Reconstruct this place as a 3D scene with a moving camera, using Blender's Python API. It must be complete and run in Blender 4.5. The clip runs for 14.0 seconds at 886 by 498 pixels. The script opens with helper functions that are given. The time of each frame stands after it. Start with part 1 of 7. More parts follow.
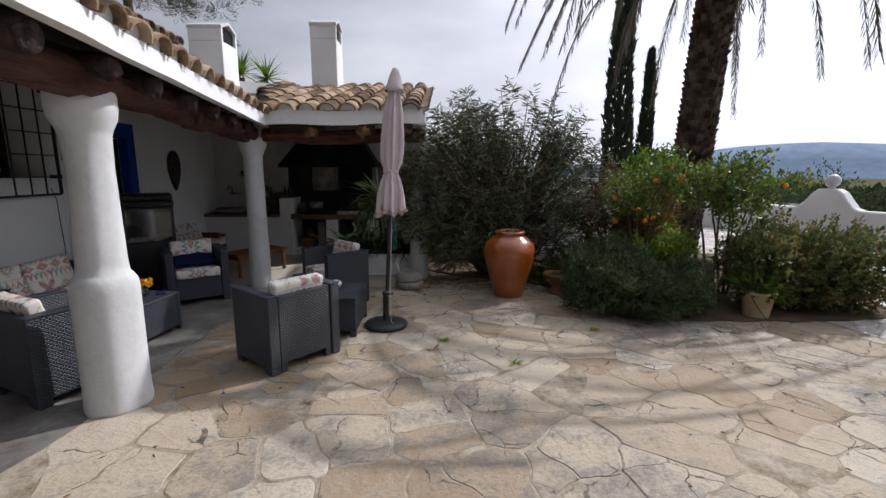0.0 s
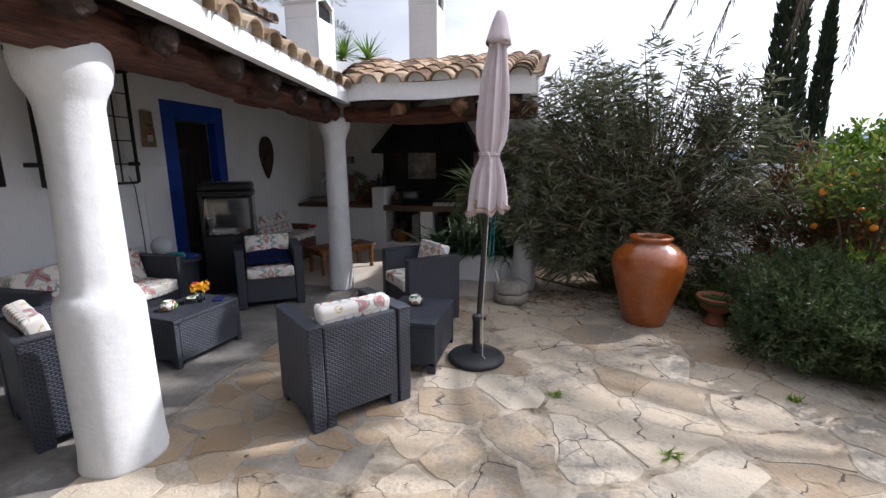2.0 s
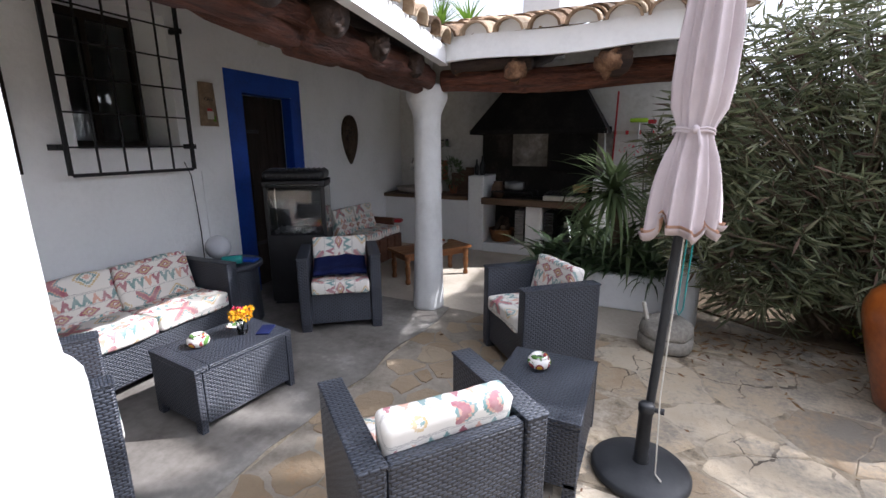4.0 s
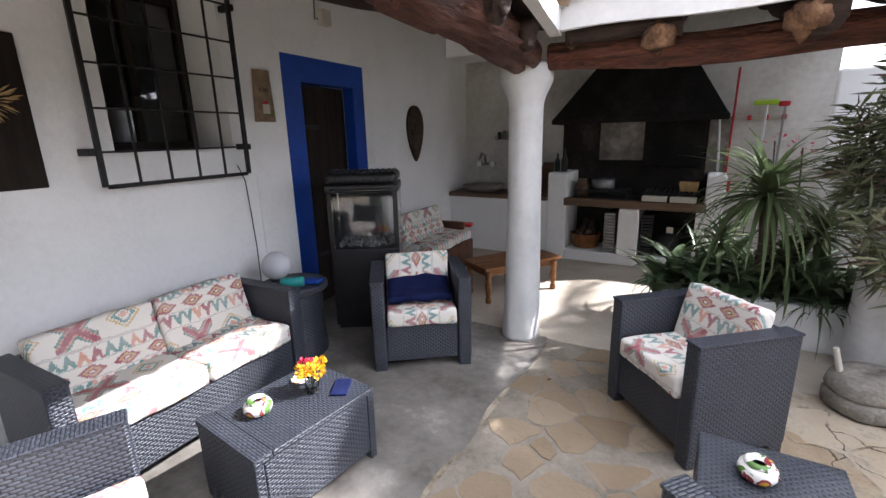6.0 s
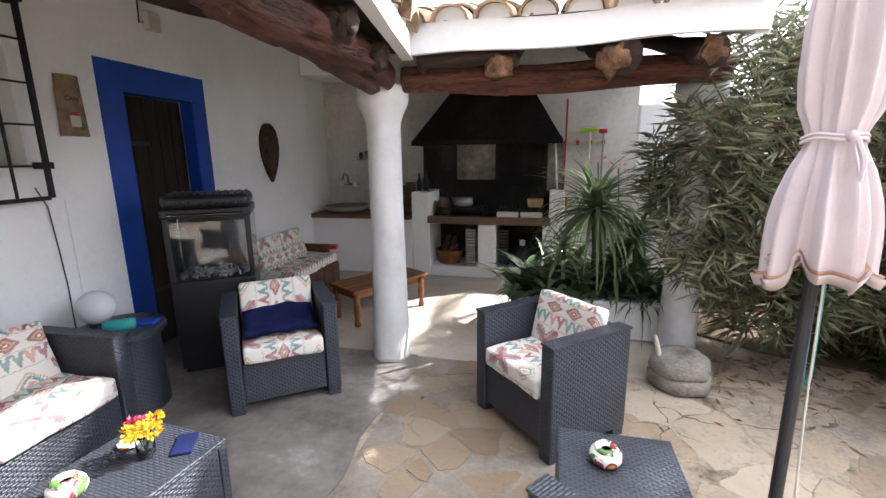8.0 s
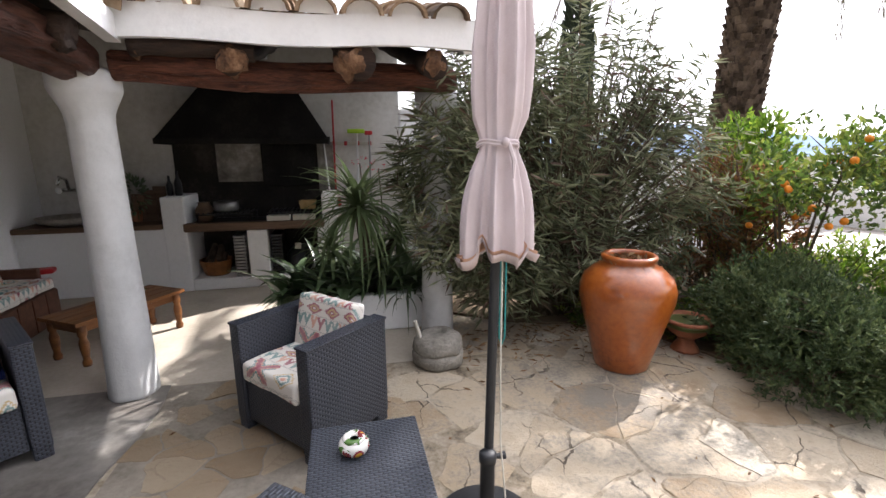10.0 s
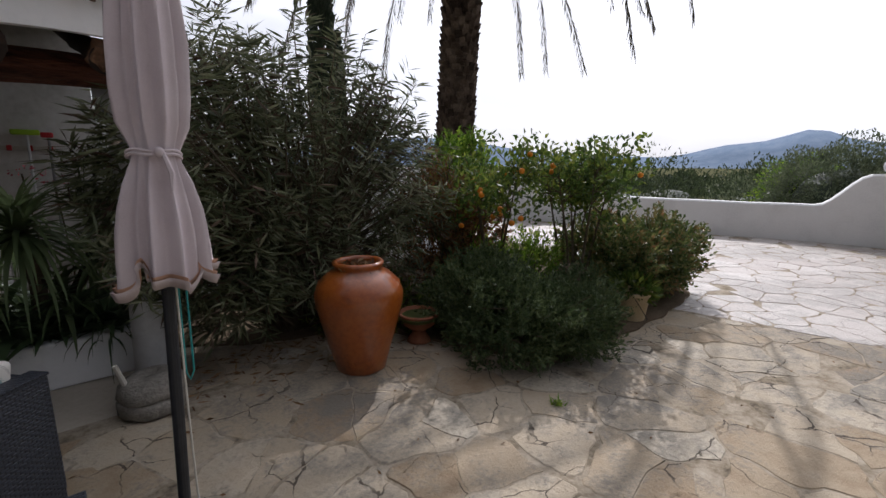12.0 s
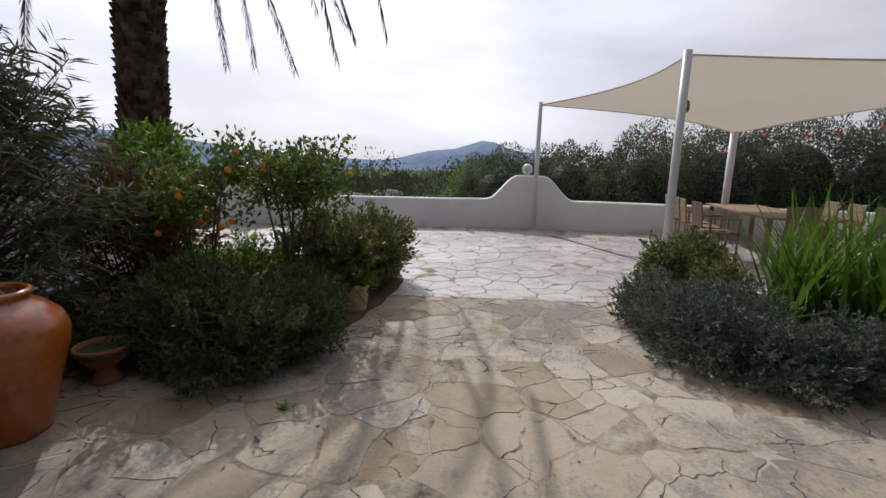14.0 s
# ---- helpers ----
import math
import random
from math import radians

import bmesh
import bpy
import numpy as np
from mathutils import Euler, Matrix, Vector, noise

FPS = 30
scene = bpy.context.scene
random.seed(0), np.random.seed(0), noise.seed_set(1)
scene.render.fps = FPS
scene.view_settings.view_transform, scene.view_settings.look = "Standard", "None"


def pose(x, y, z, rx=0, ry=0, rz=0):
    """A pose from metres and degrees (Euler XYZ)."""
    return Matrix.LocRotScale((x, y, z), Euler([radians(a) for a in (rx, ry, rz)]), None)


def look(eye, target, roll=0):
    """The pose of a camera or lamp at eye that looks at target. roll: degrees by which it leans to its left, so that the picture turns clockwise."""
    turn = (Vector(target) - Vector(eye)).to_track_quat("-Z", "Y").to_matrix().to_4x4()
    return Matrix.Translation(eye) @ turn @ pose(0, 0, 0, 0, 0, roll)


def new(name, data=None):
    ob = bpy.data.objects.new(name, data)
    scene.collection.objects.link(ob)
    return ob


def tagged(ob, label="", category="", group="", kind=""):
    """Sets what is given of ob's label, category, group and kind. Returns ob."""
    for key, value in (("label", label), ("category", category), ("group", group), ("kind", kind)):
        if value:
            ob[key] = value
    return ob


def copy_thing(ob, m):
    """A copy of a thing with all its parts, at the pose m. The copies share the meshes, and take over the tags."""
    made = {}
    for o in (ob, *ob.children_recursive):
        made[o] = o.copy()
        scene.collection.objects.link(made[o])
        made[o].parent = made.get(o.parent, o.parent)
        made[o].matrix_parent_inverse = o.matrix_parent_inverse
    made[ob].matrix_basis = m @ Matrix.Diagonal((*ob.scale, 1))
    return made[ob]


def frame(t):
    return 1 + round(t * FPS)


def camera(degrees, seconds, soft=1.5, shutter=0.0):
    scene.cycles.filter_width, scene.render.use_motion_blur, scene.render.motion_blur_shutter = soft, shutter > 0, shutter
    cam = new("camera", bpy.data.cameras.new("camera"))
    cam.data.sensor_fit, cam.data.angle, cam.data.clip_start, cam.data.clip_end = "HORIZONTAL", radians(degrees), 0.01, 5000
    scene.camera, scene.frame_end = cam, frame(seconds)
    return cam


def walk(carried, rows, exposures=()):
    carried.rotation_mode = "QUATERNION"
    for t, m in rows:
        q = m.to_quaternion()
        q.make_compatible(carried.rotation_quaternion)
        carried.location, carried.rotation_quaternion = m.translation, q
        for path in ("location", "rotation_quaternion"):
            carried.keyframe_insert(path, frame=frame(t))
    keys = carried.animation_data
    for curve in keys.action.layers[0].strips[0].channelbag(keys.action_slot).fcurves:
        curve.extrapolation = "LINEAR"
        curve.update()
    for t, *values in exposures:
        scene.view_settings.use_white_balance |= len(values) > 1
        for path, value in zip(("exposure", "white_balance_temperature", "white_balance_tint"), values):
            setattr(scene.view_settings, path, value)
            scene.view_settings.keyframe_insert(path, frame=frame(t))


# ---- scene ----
cam = camera(90.0, 14.0)
METRES, EYE, TILT, LEAN, TURN = 4.33, 1.605, 0.0, 0.0, 0.0
ROWS = [
    (0.0, 0.0, 0.0000, 0.0, 0.02, -9.9, -0.13),
    (0.5, -0.0044, 0.0557, 0.001, 0.83, -10.58, -0.48),
    (1.0, -0.0099, 0.1248, 0.0001, 3.36, -10.87, -0.37),
    (1.5, -0.0054, 0.2010, -0.001, 9.45, -11.14, 0.35),
    (2.0, -0.0147, 0.2773, -0.0076, 13.74, -11.43, 0.24),
    (2.5, -0.037, 0.3548, -0.0046, 16.62, -11.76, -0.17),
    (3.0, -0.0664, 0.4251, -0.0112, 20.19, -12.35, -0.11),
    (3.5, -0.1074, 0.4953, -0.0118, 22.96, -12.87, -0.0),
    (6.0, -0.322, 0.6708, -0.0049, 30.4, -14.35, 1.34),
    (6.5, -0.3367, 0.6768, -0.0062, 30.22, -14.05, 1.71),
    (7.0, -0.3325, 0.6834, -0.0064, 26.02, -12.99, 1.25),
    (9.5, -0.2801, 0.6845, -0.0074, -6.47, -12.39, 0.68),
    (10.0, -0.2589, 0.6830, -0.0067, -12.68, -12.31, 0.3),
    (10.5, -0.2341, 0.6781, -0.0062, -18.42, -12.15, 0.42),
    (11.0, -0.2170, 0.6723, -0.0041, -24.8, -11.93, 0.34),
    (11.5, -0.2016, 0.6643, -0.0049, -33.29, -11.4, 0.12),
    (12.0, -0.1885, 0.6541, -0.0043, -41.48, -11.16, -0.32),
    (12.5, -0.1770, 0.6377, -0.0048, -48.55, -10.98, -0.4),
    (13.0, -0.1764, 0.6286, -0.0055, -57.72, -10.8, -0.6),
    (13.5, -0.1743, 0.6229, -0.0068, -66.61, -10.67, -0.9),
    (14.0, -0.1747, 0.6237, -0.007, -75.21, -10.56, -1.23),
]
EXPOSURES = [(0.0, -0.44, 6000, 15), (1.5, -0.08, 5950, 15), (2.0, 0.27, 5900, 15), (3.0, 0.5, 5850, 15), (3.7, 0.88, 5850, 15), (5.8, 1.55, 6000, 15), (6.5, 1.8, 6050, 15), (7.2, 1.92, 6050, 15),
             (9.3, 1.72, 6300, 15), (9.8, 1.42, 6300, 15), (10.5, 0.88, 6300, 15), (11.0, 0.35, 6250, 15), (11.5, -0.22, 6200, 15), (12.0, -0.53, 6100, 15), (13.0, -0.7, 6050, 15), (14.0, -0.78, 6050, 15)]
walk(cam, [(t, pose(0, 0, EYE, TILT, LEAN, TURN) @ pose(METRES * x, METRES * y, METRES * z, 90 + pitch, roll, yaw)) for t, x, y, z, yaw, pitch, roll in ROWS], EXPOSURES)

# ---- light ----
SUN_AZ, SUN_EL = 57.0, 42.5
world = bpy.data.worlds.new("sky")
scene.world = world
world.use_nodes = True
wn = world.node_tree
wn.nodes.clear()
w_out = wn.nodes.new("ShaderNodeOutputWorld")
w_bg = wn.nodes.new("ShaderNodeBackground")
w_sky = wn.nodes.new("ShaderNodeTexSky")
w_sky.sky_type, w_sky.sun_disc = "NISHITA", False
w_sky.sun_elevation, w_sky.sun_rotation = radians(SUN_EL), radians(SUN_AZ)
w_sky.air_density, w_sky.dust_density, w_sky.ozone_density = 1.0, 2.2, 1.0
# thin high cloud over the blue
w_tc = wn.nodes.new("ShaderNodeTexCoord")
w_map = wn.nodes.new("ShaderNodeMapping")
w_map.inputs["Scale"].default_value = (1.2, 1.2, 4.0)
w_noise = wn.nodes.new("ShaderNodeTexNoise")
w_noise.inputs["Scale"].default_value, w_noise.inputs["Detail"].default_value = 1.6, 6.0
w_ramp = wn.nodes.new("ShaderNodeValToRGB")
w_ramp.color_ramp.elements[0].position, w_ramp.color_ramp.elements[1].position = 0.36, 0.66
w_ramp.color_ramp.elements[0].color = (0.62, 0.62, 0.62, 1)
w_mix = wn.nodes.new("ShaderNodeMix")
w_mix.data_type = "RGBA"
w_dot = wn.nodes.new("ShaderNodeVectorMath")
w_dot.operation = "DOT_PRODUCT"
w_dot.inputs[1].default_value = (math.sin(radians(SUN_AZ)) * math.cos(radians(SUN_EL)), math.cos(radians(SUN_AZ)) * math.cos(radians(SUN_EL)), math.sin(radians(SUN_EL)))
w_veil = wn.nodes.new("ShaderNodeValToRGB")
# the veil of cloud scatters forward: bright round the sun, dull opposite it
for e, (p, v) in zip([w_veil.color_ramp.elements[0]] + [w_veil.color_ramp.elements.new(p) for p in (0.5, 0.62, 0.8, 0.92)] + [w_veil.color_ramp.elements[-1]], ((0.0, 0.06), (0.5, 0.14), (0.62, 0.30), (0.8, 0.52), (0.92, 0.85), (1.0, 1.3))):
    e.position, e.color = p, (v, v, v, 1)
w_half = wn.nodes.new("ShaderNodeMath")
w_half.operation = "MULTIPLY_ADD"
w_half.inputs[1].default_value, w_half.inputs[2].default_value = 0.5, 0.5
w_lit = wn.nodes.new("ShaderNodeVectorMath")
w_lit.operation = "MULTIPLY"
w_lit.inputs[1].default_value = (39.0, 39.2, 39.8)
wn.links.new(w_tc.outputs["Generated"], w_dot.inputs[0])
wn.links.new(w_dot.outputs["Value"], w_half.inputs[0])
wn.links.new(w_half.outputs[0], w_veil.inputs["Fac"])
wn.links.new(w_veil.outputs["Color"], w_lit.inputs[0])
wn.links.new(w_lit.outputs["Vector"], w_mix.inputs[7])
wn.links.new(w_tc.outputs["Generated"], w_map.inputs["Vector"])
wn.links.new(w_map.outputs["Vector"], w_noise.inputs["Vector"])
wn.links.new(w_noise.outputs["Fac"], w_ramp.inputs["Fac"])
wn.links.new(w_ramp.outputs["Color"], w_mix.inputs[0])
wn.links.new(w_sky.outputs["Color"], w_mix.inputs[6])
wn.links.new(w_mix.outputs[2], w_bg.inputs["Color"])
wn.links.new(w_bg.outputs["Background"], w_out.inputs["Surface"])
w_bg.inputs["Strength"].default_value = 0.062

sun_data = bpy.data.lights.new("sun", "SUN")
sun_data.energy, sun_data.angle, sun_data.color = 5.0, radians(0.6), (1.0, 0.955, 0.89)
sun = new("sun", sun_data)
SUN_DIR = Vector((math.sin(radians(SUN_AZ)) * math.cos(radians(SUN_EL)), math.cos(radians(SUN_AZ)) * math.cos(radians(SUN_EL)), math.sin(radians(SUN_EL))))
sun.matrix_basis = look(SUN_DIR * 40, (0, 0, 0))


# ---- node helpers ----
class Ex:
    """A value in a node tree, with arithmetic."""

    def __init__(self, nt, sock):
        self.nt, self.sock = nt, sock

    def op(self, kind, *others):
        n = self.nt.nodes.new("ShaderNodeMath")
        n.operation = kind
        for i, v in enumerate((self, *others)):
            if isinstance(v, Ex):
                self.nt.links.new(v.sock, n.inputs[i])
            else:
                n.inputs[i].default_value = v
        return Ex(self.nt, n.outputs[0])

    def __add__(self, o): return self.op("ADD", o)
    def __sub__(self, o): return self.op("SUBTRACT", o)
    def __mul__(self, o): return self.op("MULTIPLY", o)
    def __truediv__(self, o): return self.op("DIVIDE", o)
    def __lt__(self, o): return self.op("LESS_THAN", o)
    def __gt__(self, o): return self.op("GREATER_THAN", o)
    def abs(self): return self.op("ABSOLUTE")
    def fract(self): return self.op("FRACT")
    def floor(self): return self.op("FLOOR")


def mixc(nt, fac, a, b):
    n = nt.nodes.new("ShaderNodeMix")
    n.data_type = "RGBA"
    for i, v in ((0, fac), (6, a), (7, b)):
        if isinstance(v, Ex):
            nt.links.new(v.sock, n.inputs[i])
        elif hasattr(v, "is_linked"):
            nt.links.new(v, n.inputs[i])
        else:
            n.inputs[i].default_value = v if i == 0 else (*v[:3], 1)
    return n.outputs[2]


def base_mat(name):
    m = bpy.data.materials.new(name)
    m.use_nodes = True
    nt = m.node_tree
    return m, nt, nt.nodes["Principled BSDF"]


def coords(nt, space="Object"):
    if space == "World":
        return nt.nodes.new("ShaderNodeNewGeometry").outputs["Position"]
    return nt.nodes.new("ShaderNodeTexCoord").outputs["Object"]


def noise_of(nt, vec, scale, detail=4.0, rough=0.55):
    n = nt.nodes.new("ShaderNodeTexNoise")
    n.inputs["Scale"].default_value, n.inputs["Detail"].default_value, n.inputs["Roughness"].default_value = scale, detail, rough
    nt.links.new(vec, n.inputs["Vector"])
    return Ex(nt, n.outputs["Fac"])


def ramp_of(nt, fac, stops):
    n = nt.nodes.new("ShaderNodeValToRGB")
    els = n.color_ramp.elements
    while len(els) < len(stops):
        els.new(0.5)
    for e, (p, c) in zip(els, stops):
        e.position, e.color = p, (*c, 1)
    nt.links.new(fac.sock, n.inputs["Fac"])
    return n.outputs["Color"]


def bump_to(nt, bsdf, height, strength, dist=0.01):
    b = nt.nodes.new("ShaderNodeBump")
    b.inputs["Strength"].default_value, b.inputs["Distance"].default_value = strength, dist
    nt.links.new(height.sock, b.inputs["Height"])
    nt.links.new(b.outputs["Normal"], bsdf.inputs["Normal"])


def stretch(nt, vec, s):
    n = nt.nodes.new("ShaderNodeMapping")
    n.inputs["Scale"].default_value = s
    nt.links.new(vec, n.inputs["Vector"])
    return n.outputs["Vector"]


def surf(name, cols, scale=3.0, fine=40.0, rough=0.8, bump=0.3, dist=0.01, metal=0.0, space="Object", squash=(1, 1, 1), rand=0.0, spec=0.4, mixfine=0.35, island=False):
    """Two-scale mottled surface. cols run from dark to light."""
    m, nt, b = base_mat(name)
    vec = stretch(nt, coords(nt, space), squash)
    big, small = noise_of(nt, vec, scale), noise_of(nt, vec, fine, 5.0, 0.65)
    f = big * (1 - mixfine) + small * mixfine
    if rand:
        if island:
            r = Ex(nt, nt.nodes.new("ShaderNodeNewGeometry").outputs["Random Per Island"])
        else:
            r = Ex(nt, nt.nodes.new("ShaderNodeObjectInfo").outputs["Random"])
        f = f + (r - 0.5) * rand
    k = len(cols) - 1
    nt.links.new(ramp_of(nt, f, [(0.3 + 0.4 * i / k, c) for i, c in enumerate(cols)]), b.inputs["Base Color"])
    b.inputs["Roughness"].default_value, b.inputs["Metallic"].default_value = rough, metal
    b.inputs["Specular IOR Level"].default_value = spec
    if bump:
        bump_to(nt, b, small * 0.6 + big * 0.8, bump, dist)
    return m


def leaf_mat(name, cols, rough=0.45, trans=0.3, spec=0.4):
    m, nt, b = base_mat(name)
    geo = nt.nodes.new("ShaderNodeNewGeometry")
    r = Ex(nt, geo.outputs["Random Per Island"])
    big = noise_of(nt, geo.outputs["Position"], 1.7, 2.0)
    k = len(cols) - 1
    col = ramp_of(nt, r * 0.75 + (big - 0.5) * 0.9 + 0.12, [(0.05 + 0.9 * i / k, c) for i, c in enumerate(cols)])
    nt.links.new(col, b.inputs["Base Color"])
    b.inputs["Roughness"].default_value, b.inputs["Specular IOR Level"].default_value = rough, spec
    t = nt.nodes.new("ShaderNodeBsdfTranslucent")
    mx = nt.nodes.new("ShaderNodeMixShader")
    mx.inputs[0].default_value = trans
    nt.links.new(col, t.inputs["Color"])
    nt.links.new(b.outputs[0], mx.inputs[1])
    nt.links.new(t.outputs[0], mx.inputs[2])
    nt.links.new(mx.outputs[0], nt.nodes["Material Output"].inputs["Surface"])
    return m


# ---- materials ----
M_WHITE = surf("whitewash", [(0.70, 0.70, 0.70), (0.79, 0.79, 0.79), (0.83, 0.83, 0.83)], 1.6, 26, 0.9, 0.5, 0.012, space="World", spec=0.2)
# darker than the walls: dappled shade on the columns is put into the colour
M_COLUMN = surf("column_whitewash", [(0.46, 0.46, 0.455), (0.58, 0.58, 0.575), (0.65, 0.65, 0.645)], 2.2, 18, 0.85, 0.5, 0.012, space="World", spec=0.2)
M_BLUE = surf("blue_paint", [(0.003, 0.03, 0.19), (0.004, 0.045, 0.30), (0.006, 0.06, 0.38)], 4, 40, 0.55, 0.3, 0.004)
M_DARKWOOD = surf("dark_door_wood", [(0.008, 0.006, 0.005), (0.018, 0.013, 0.010), (0.03, 0.021, 0.016)], 3, 30, 0.75, 0.4, 0.005, squash=(6, 6, 0.6), spec=0.2)
M_LOG = surf("reddish_log", [(0.012, 0.006, 0.005), (0.055, 0.020, 0.013), (0.12, 0.045, 0.028), (0.19, 0.085, 0.05)], 2.6, 12, 0.6, 1.0, 0.035, squash=(7, 0.7, 7), mixfine=0.5)
M_LOG_X = surf("reddish_cross_log", [(0.010, 0.005, 0.004), (0.06, 0.020, 0.012), (0.15, 0.052, 0.029), (0.24, 0.10, 0.055)], 2.6, 12, 0.6, 1.0, 0.035, squash=(0.7, 7, 7), mixfine=0.5)
M_RAFTER = surf("dark_rafter_log", [(0.012, 0.008, 0.006), (0.035, 0.02, 0.014), (0.075, 0.042, 0.028)], 3.0, 16, 0.75, 1.0, 0.02, squash=(1, 5, 5), mixfine=0.5)
M_LOGEND = surf("pale_log_end", [(0.03, 0.017, 0.010), (0.15, 0.075, 0.038), (0.36, 0.21, 0.115)], 11, 60, 0.8, 1.0, 0.02)
M_BOARD = surf("ceiling_board", [(0.015, 0.009, 0.006), (0.035, 0.021, 0.014), (0.06, 0.038, 0.025)], 2, 25, 0.85, 0.5, 0.01, squash=(1, 8, 1), space="World")
M_TILE = surf("roof_tile", [(0.07, 0.05, 0.035), (0.19, 0.125, 0.08), (0.31, 0.22, 0.145), (0.40, 0.32, 0.23)], 4, 30, 0.95, 0.8, 0.01, space="World", rand=0.35, spec=0.1)
M_TILE_PAN = surf("roof_pan_tile", [(0.06, 0.042, 0.03), (0.16, 0.11, 0.07), (0.26, 0.19, 0.125)], 4, 30, 0.95, 0.8, 0.01, space="World", rand=0.35, spec=0.1, island=True)
M_CONCRETE = surf("concrete_floor", [(0.06, 0.053, 0.046), (0.135, 0.122, 0.108), (0.20, 0.186, 0.168), (0.33, 0.31, 0.285)], 2.6, 17, 0.6, 0.4, 0.006, space="World", mixfine=0.3)
M_BEIGE = surf("pale_cement_floor", [(0.34, 0.30, 0.24), (0.44, 0.39, 0.32), (0.52, 0.47, 0.40)], 1.8, 25, 0.85, 0.3, 0.006, space="World")
M_MORTAR = surf("paving_mortar", [(0.04, 0.032, 0.024), (0.22, 0.18, 0.13), (0.35, 0.30, 0.235), (0.42, 0.37, 0.30)], 5.0, 28, 0.95, 0.9, 0.012, space="World", spec=0.15)
M_JOINT = surf("porch_joint_cement", [(0.13, 0.11, 0.088), (0.235, 0.205, 0.168), (0.32, 0.29, 0.245)], 4.0, 30, 0.9, 0.7, 0.01, space="World", spec=0.2)
M_GROUND = surf("dry_earth", [(0.06, 0.045, 0.03), (0.12, 0.09, 0.06), (0.17, 0.13, 0.09)], 1.5, 40, 0.95, 0.9, 0.02, space="World", spec=0.1)
M_IRON = surf("black_iron", [(0.008, 0.008, 0.009), (0.016, 0.016, 0.017), (0.03, 0.028, 0.026)], 6, 60, 0.5, 0.3, 0.002, metal=0.3)
M_STOVE = surf("black_stove_enamel", [(0.008, 0.008, 0.009), (0.014, 0.014, 0.016), (0.022, 0.022, 0.024)], 5, 50, 0.38, 0.15, 0.002)
M_HOOD = surf("sooty_hood", [(0.006, 0.006, 0.006), (0.013, 0.012, 0.012), (0.03, 0.028, 0.026)], 3, 30, 0.8, 0.3, 0.004, spec=0.15)
M_SOOT = surf("sooty_plaster", [(0.007, 0.006, 0.006), (0.018, 0.016, 0.014), (0.07, 0.06, 0.052)], 2.2, 20, 0.95, 0.5, 0.006, space="World")
M_STAINED = surf("smoke_stained_plaster", [(0.05, 0.045, 0.04), (0.22, 0.20, 0.18), (0.50, 0.48, 0.45)], 2.0, 14, 0.95, 0.4, 0.006, space="World", spec=0.1)
# smoke grey, taken darker to put shade under the roof into the colour
M_SMOKE_SHADE = surf("smoke_and_shade_whitewash", [(0.36, 0.34, 0.31), (0.56, 0.54, 0.51), (0.70, 0.69, 0.67)], 0.9, 16, 0.92, 0.5, 0.01, space="World", spec=0.15)
M_BEAMWOOD = surf("worn_counter_wood", [(0.05, 0.028, 0.017), (0.11, 0.065, 0.038), (0.18, 0.11, 0.065)], 3, 30, 0.6, 0.4, 0.005, squash=(0.5, 6, 6))
M_PINE = surf("honey_pine", [(0.09, 0.032, 0.010), (0.18, 0.07, 0.021), (0.28, 0.12, 0.038)], 3, 30, 0.4, 0.3, 0.003, squash=(5, 1, 5))
M_REDWOOD = surf("dark_red_bench_wood", [(0.04, 0.016, 0.010), (0.085, 0.035, 0.02), (0.14, 0.06, 0.035)], 3, 30, 0.5, 0.3, 0.003, squash=(5, 1, 5))
M_TERRA = surf("terracotta", [(0.17, 0.06, 0.032), (0.30, 0.115, 0.06), (0.40, 0.17, 0.09)], 4, 50, 0.8, 0.5, 0.004)
M_CREAMPOT = surf("cream_pot", [(0.42, 0.32, 0.19), (0.55, 0.44, 0.27), (0.62, 0.52, 0.36)], 4, 50, 0.6, 0.4, 0.004)
M_STONE = surf("grey_millstone", [(0.14, 0.125, 0.105), (0.25, 0.23, 0.20), (0.36, 0.33, 0.28)], 5, 40, 0.95, 1.0, 0.02)
M_BLACKPL = surf("black_resin", [(0.012, 0.013, 0.015), (0.02, 0.021, 0.024), (0.032, 0.033, 0.036)], 6, 60, 0.5, 0.3, 0.003)
M_BARK = surf("palm_bark", [(0.03, 0.022, 0.017), (0.085, 0.062, 0.047), (0.17, 0.13, 0.10)], 5, 30, 0.95, 1.0, 0.03, space="World", spec=0.1, rand=0.3, island=True)
M_TWIG = surf("grey_twig", [(0.05, 0.04, 0.028), (0.10, 0.08, 0.055), (0.16, 0.13, 0.095)], 8, 50, 0.9, 0.6, 0.005, spec=0.1)
M_NAVY = surf("navy_blanket", [(0.004, 0.006, 0.028), (0.008, 0.012, 0.05), (0.014, 0.02, 0.075)], 8, 150, 0.95, 0.8, 0.004, spec=0.1)
M_CANVAS = surf("dusty_pink_canvas", [(0.48, 0.41, 0.42), (0.56, 0.485, 0.50), (0.62, 0.55, 0.565)], 5, 220, 0.95, 0.5, 0.002, spec=0.1)
M_CANVAS_IN = surf("faded_orange_canvas", [(0.42, 0.24, 0.16), (0.50, 0.30, 0.21), (0.56, 0.36, 0.26)], 5, 220, 0.95, 0.4, 0.002, spec=0.1)
M_SAIL = leaf_mat("sand_sail_cloth", [(0.70, 0.63, 0.52), (0.74, 0.67, 0.56)], 0.9, 0.3, 0.1)
M_STEELW = surf("white_steel_pole", [(0.55, 0.55, 0.55), (0.62, 0.62, 0.62), (0.68, 0.68, 0.68)], 5, 50, 0.4, 0.1, 0.002)
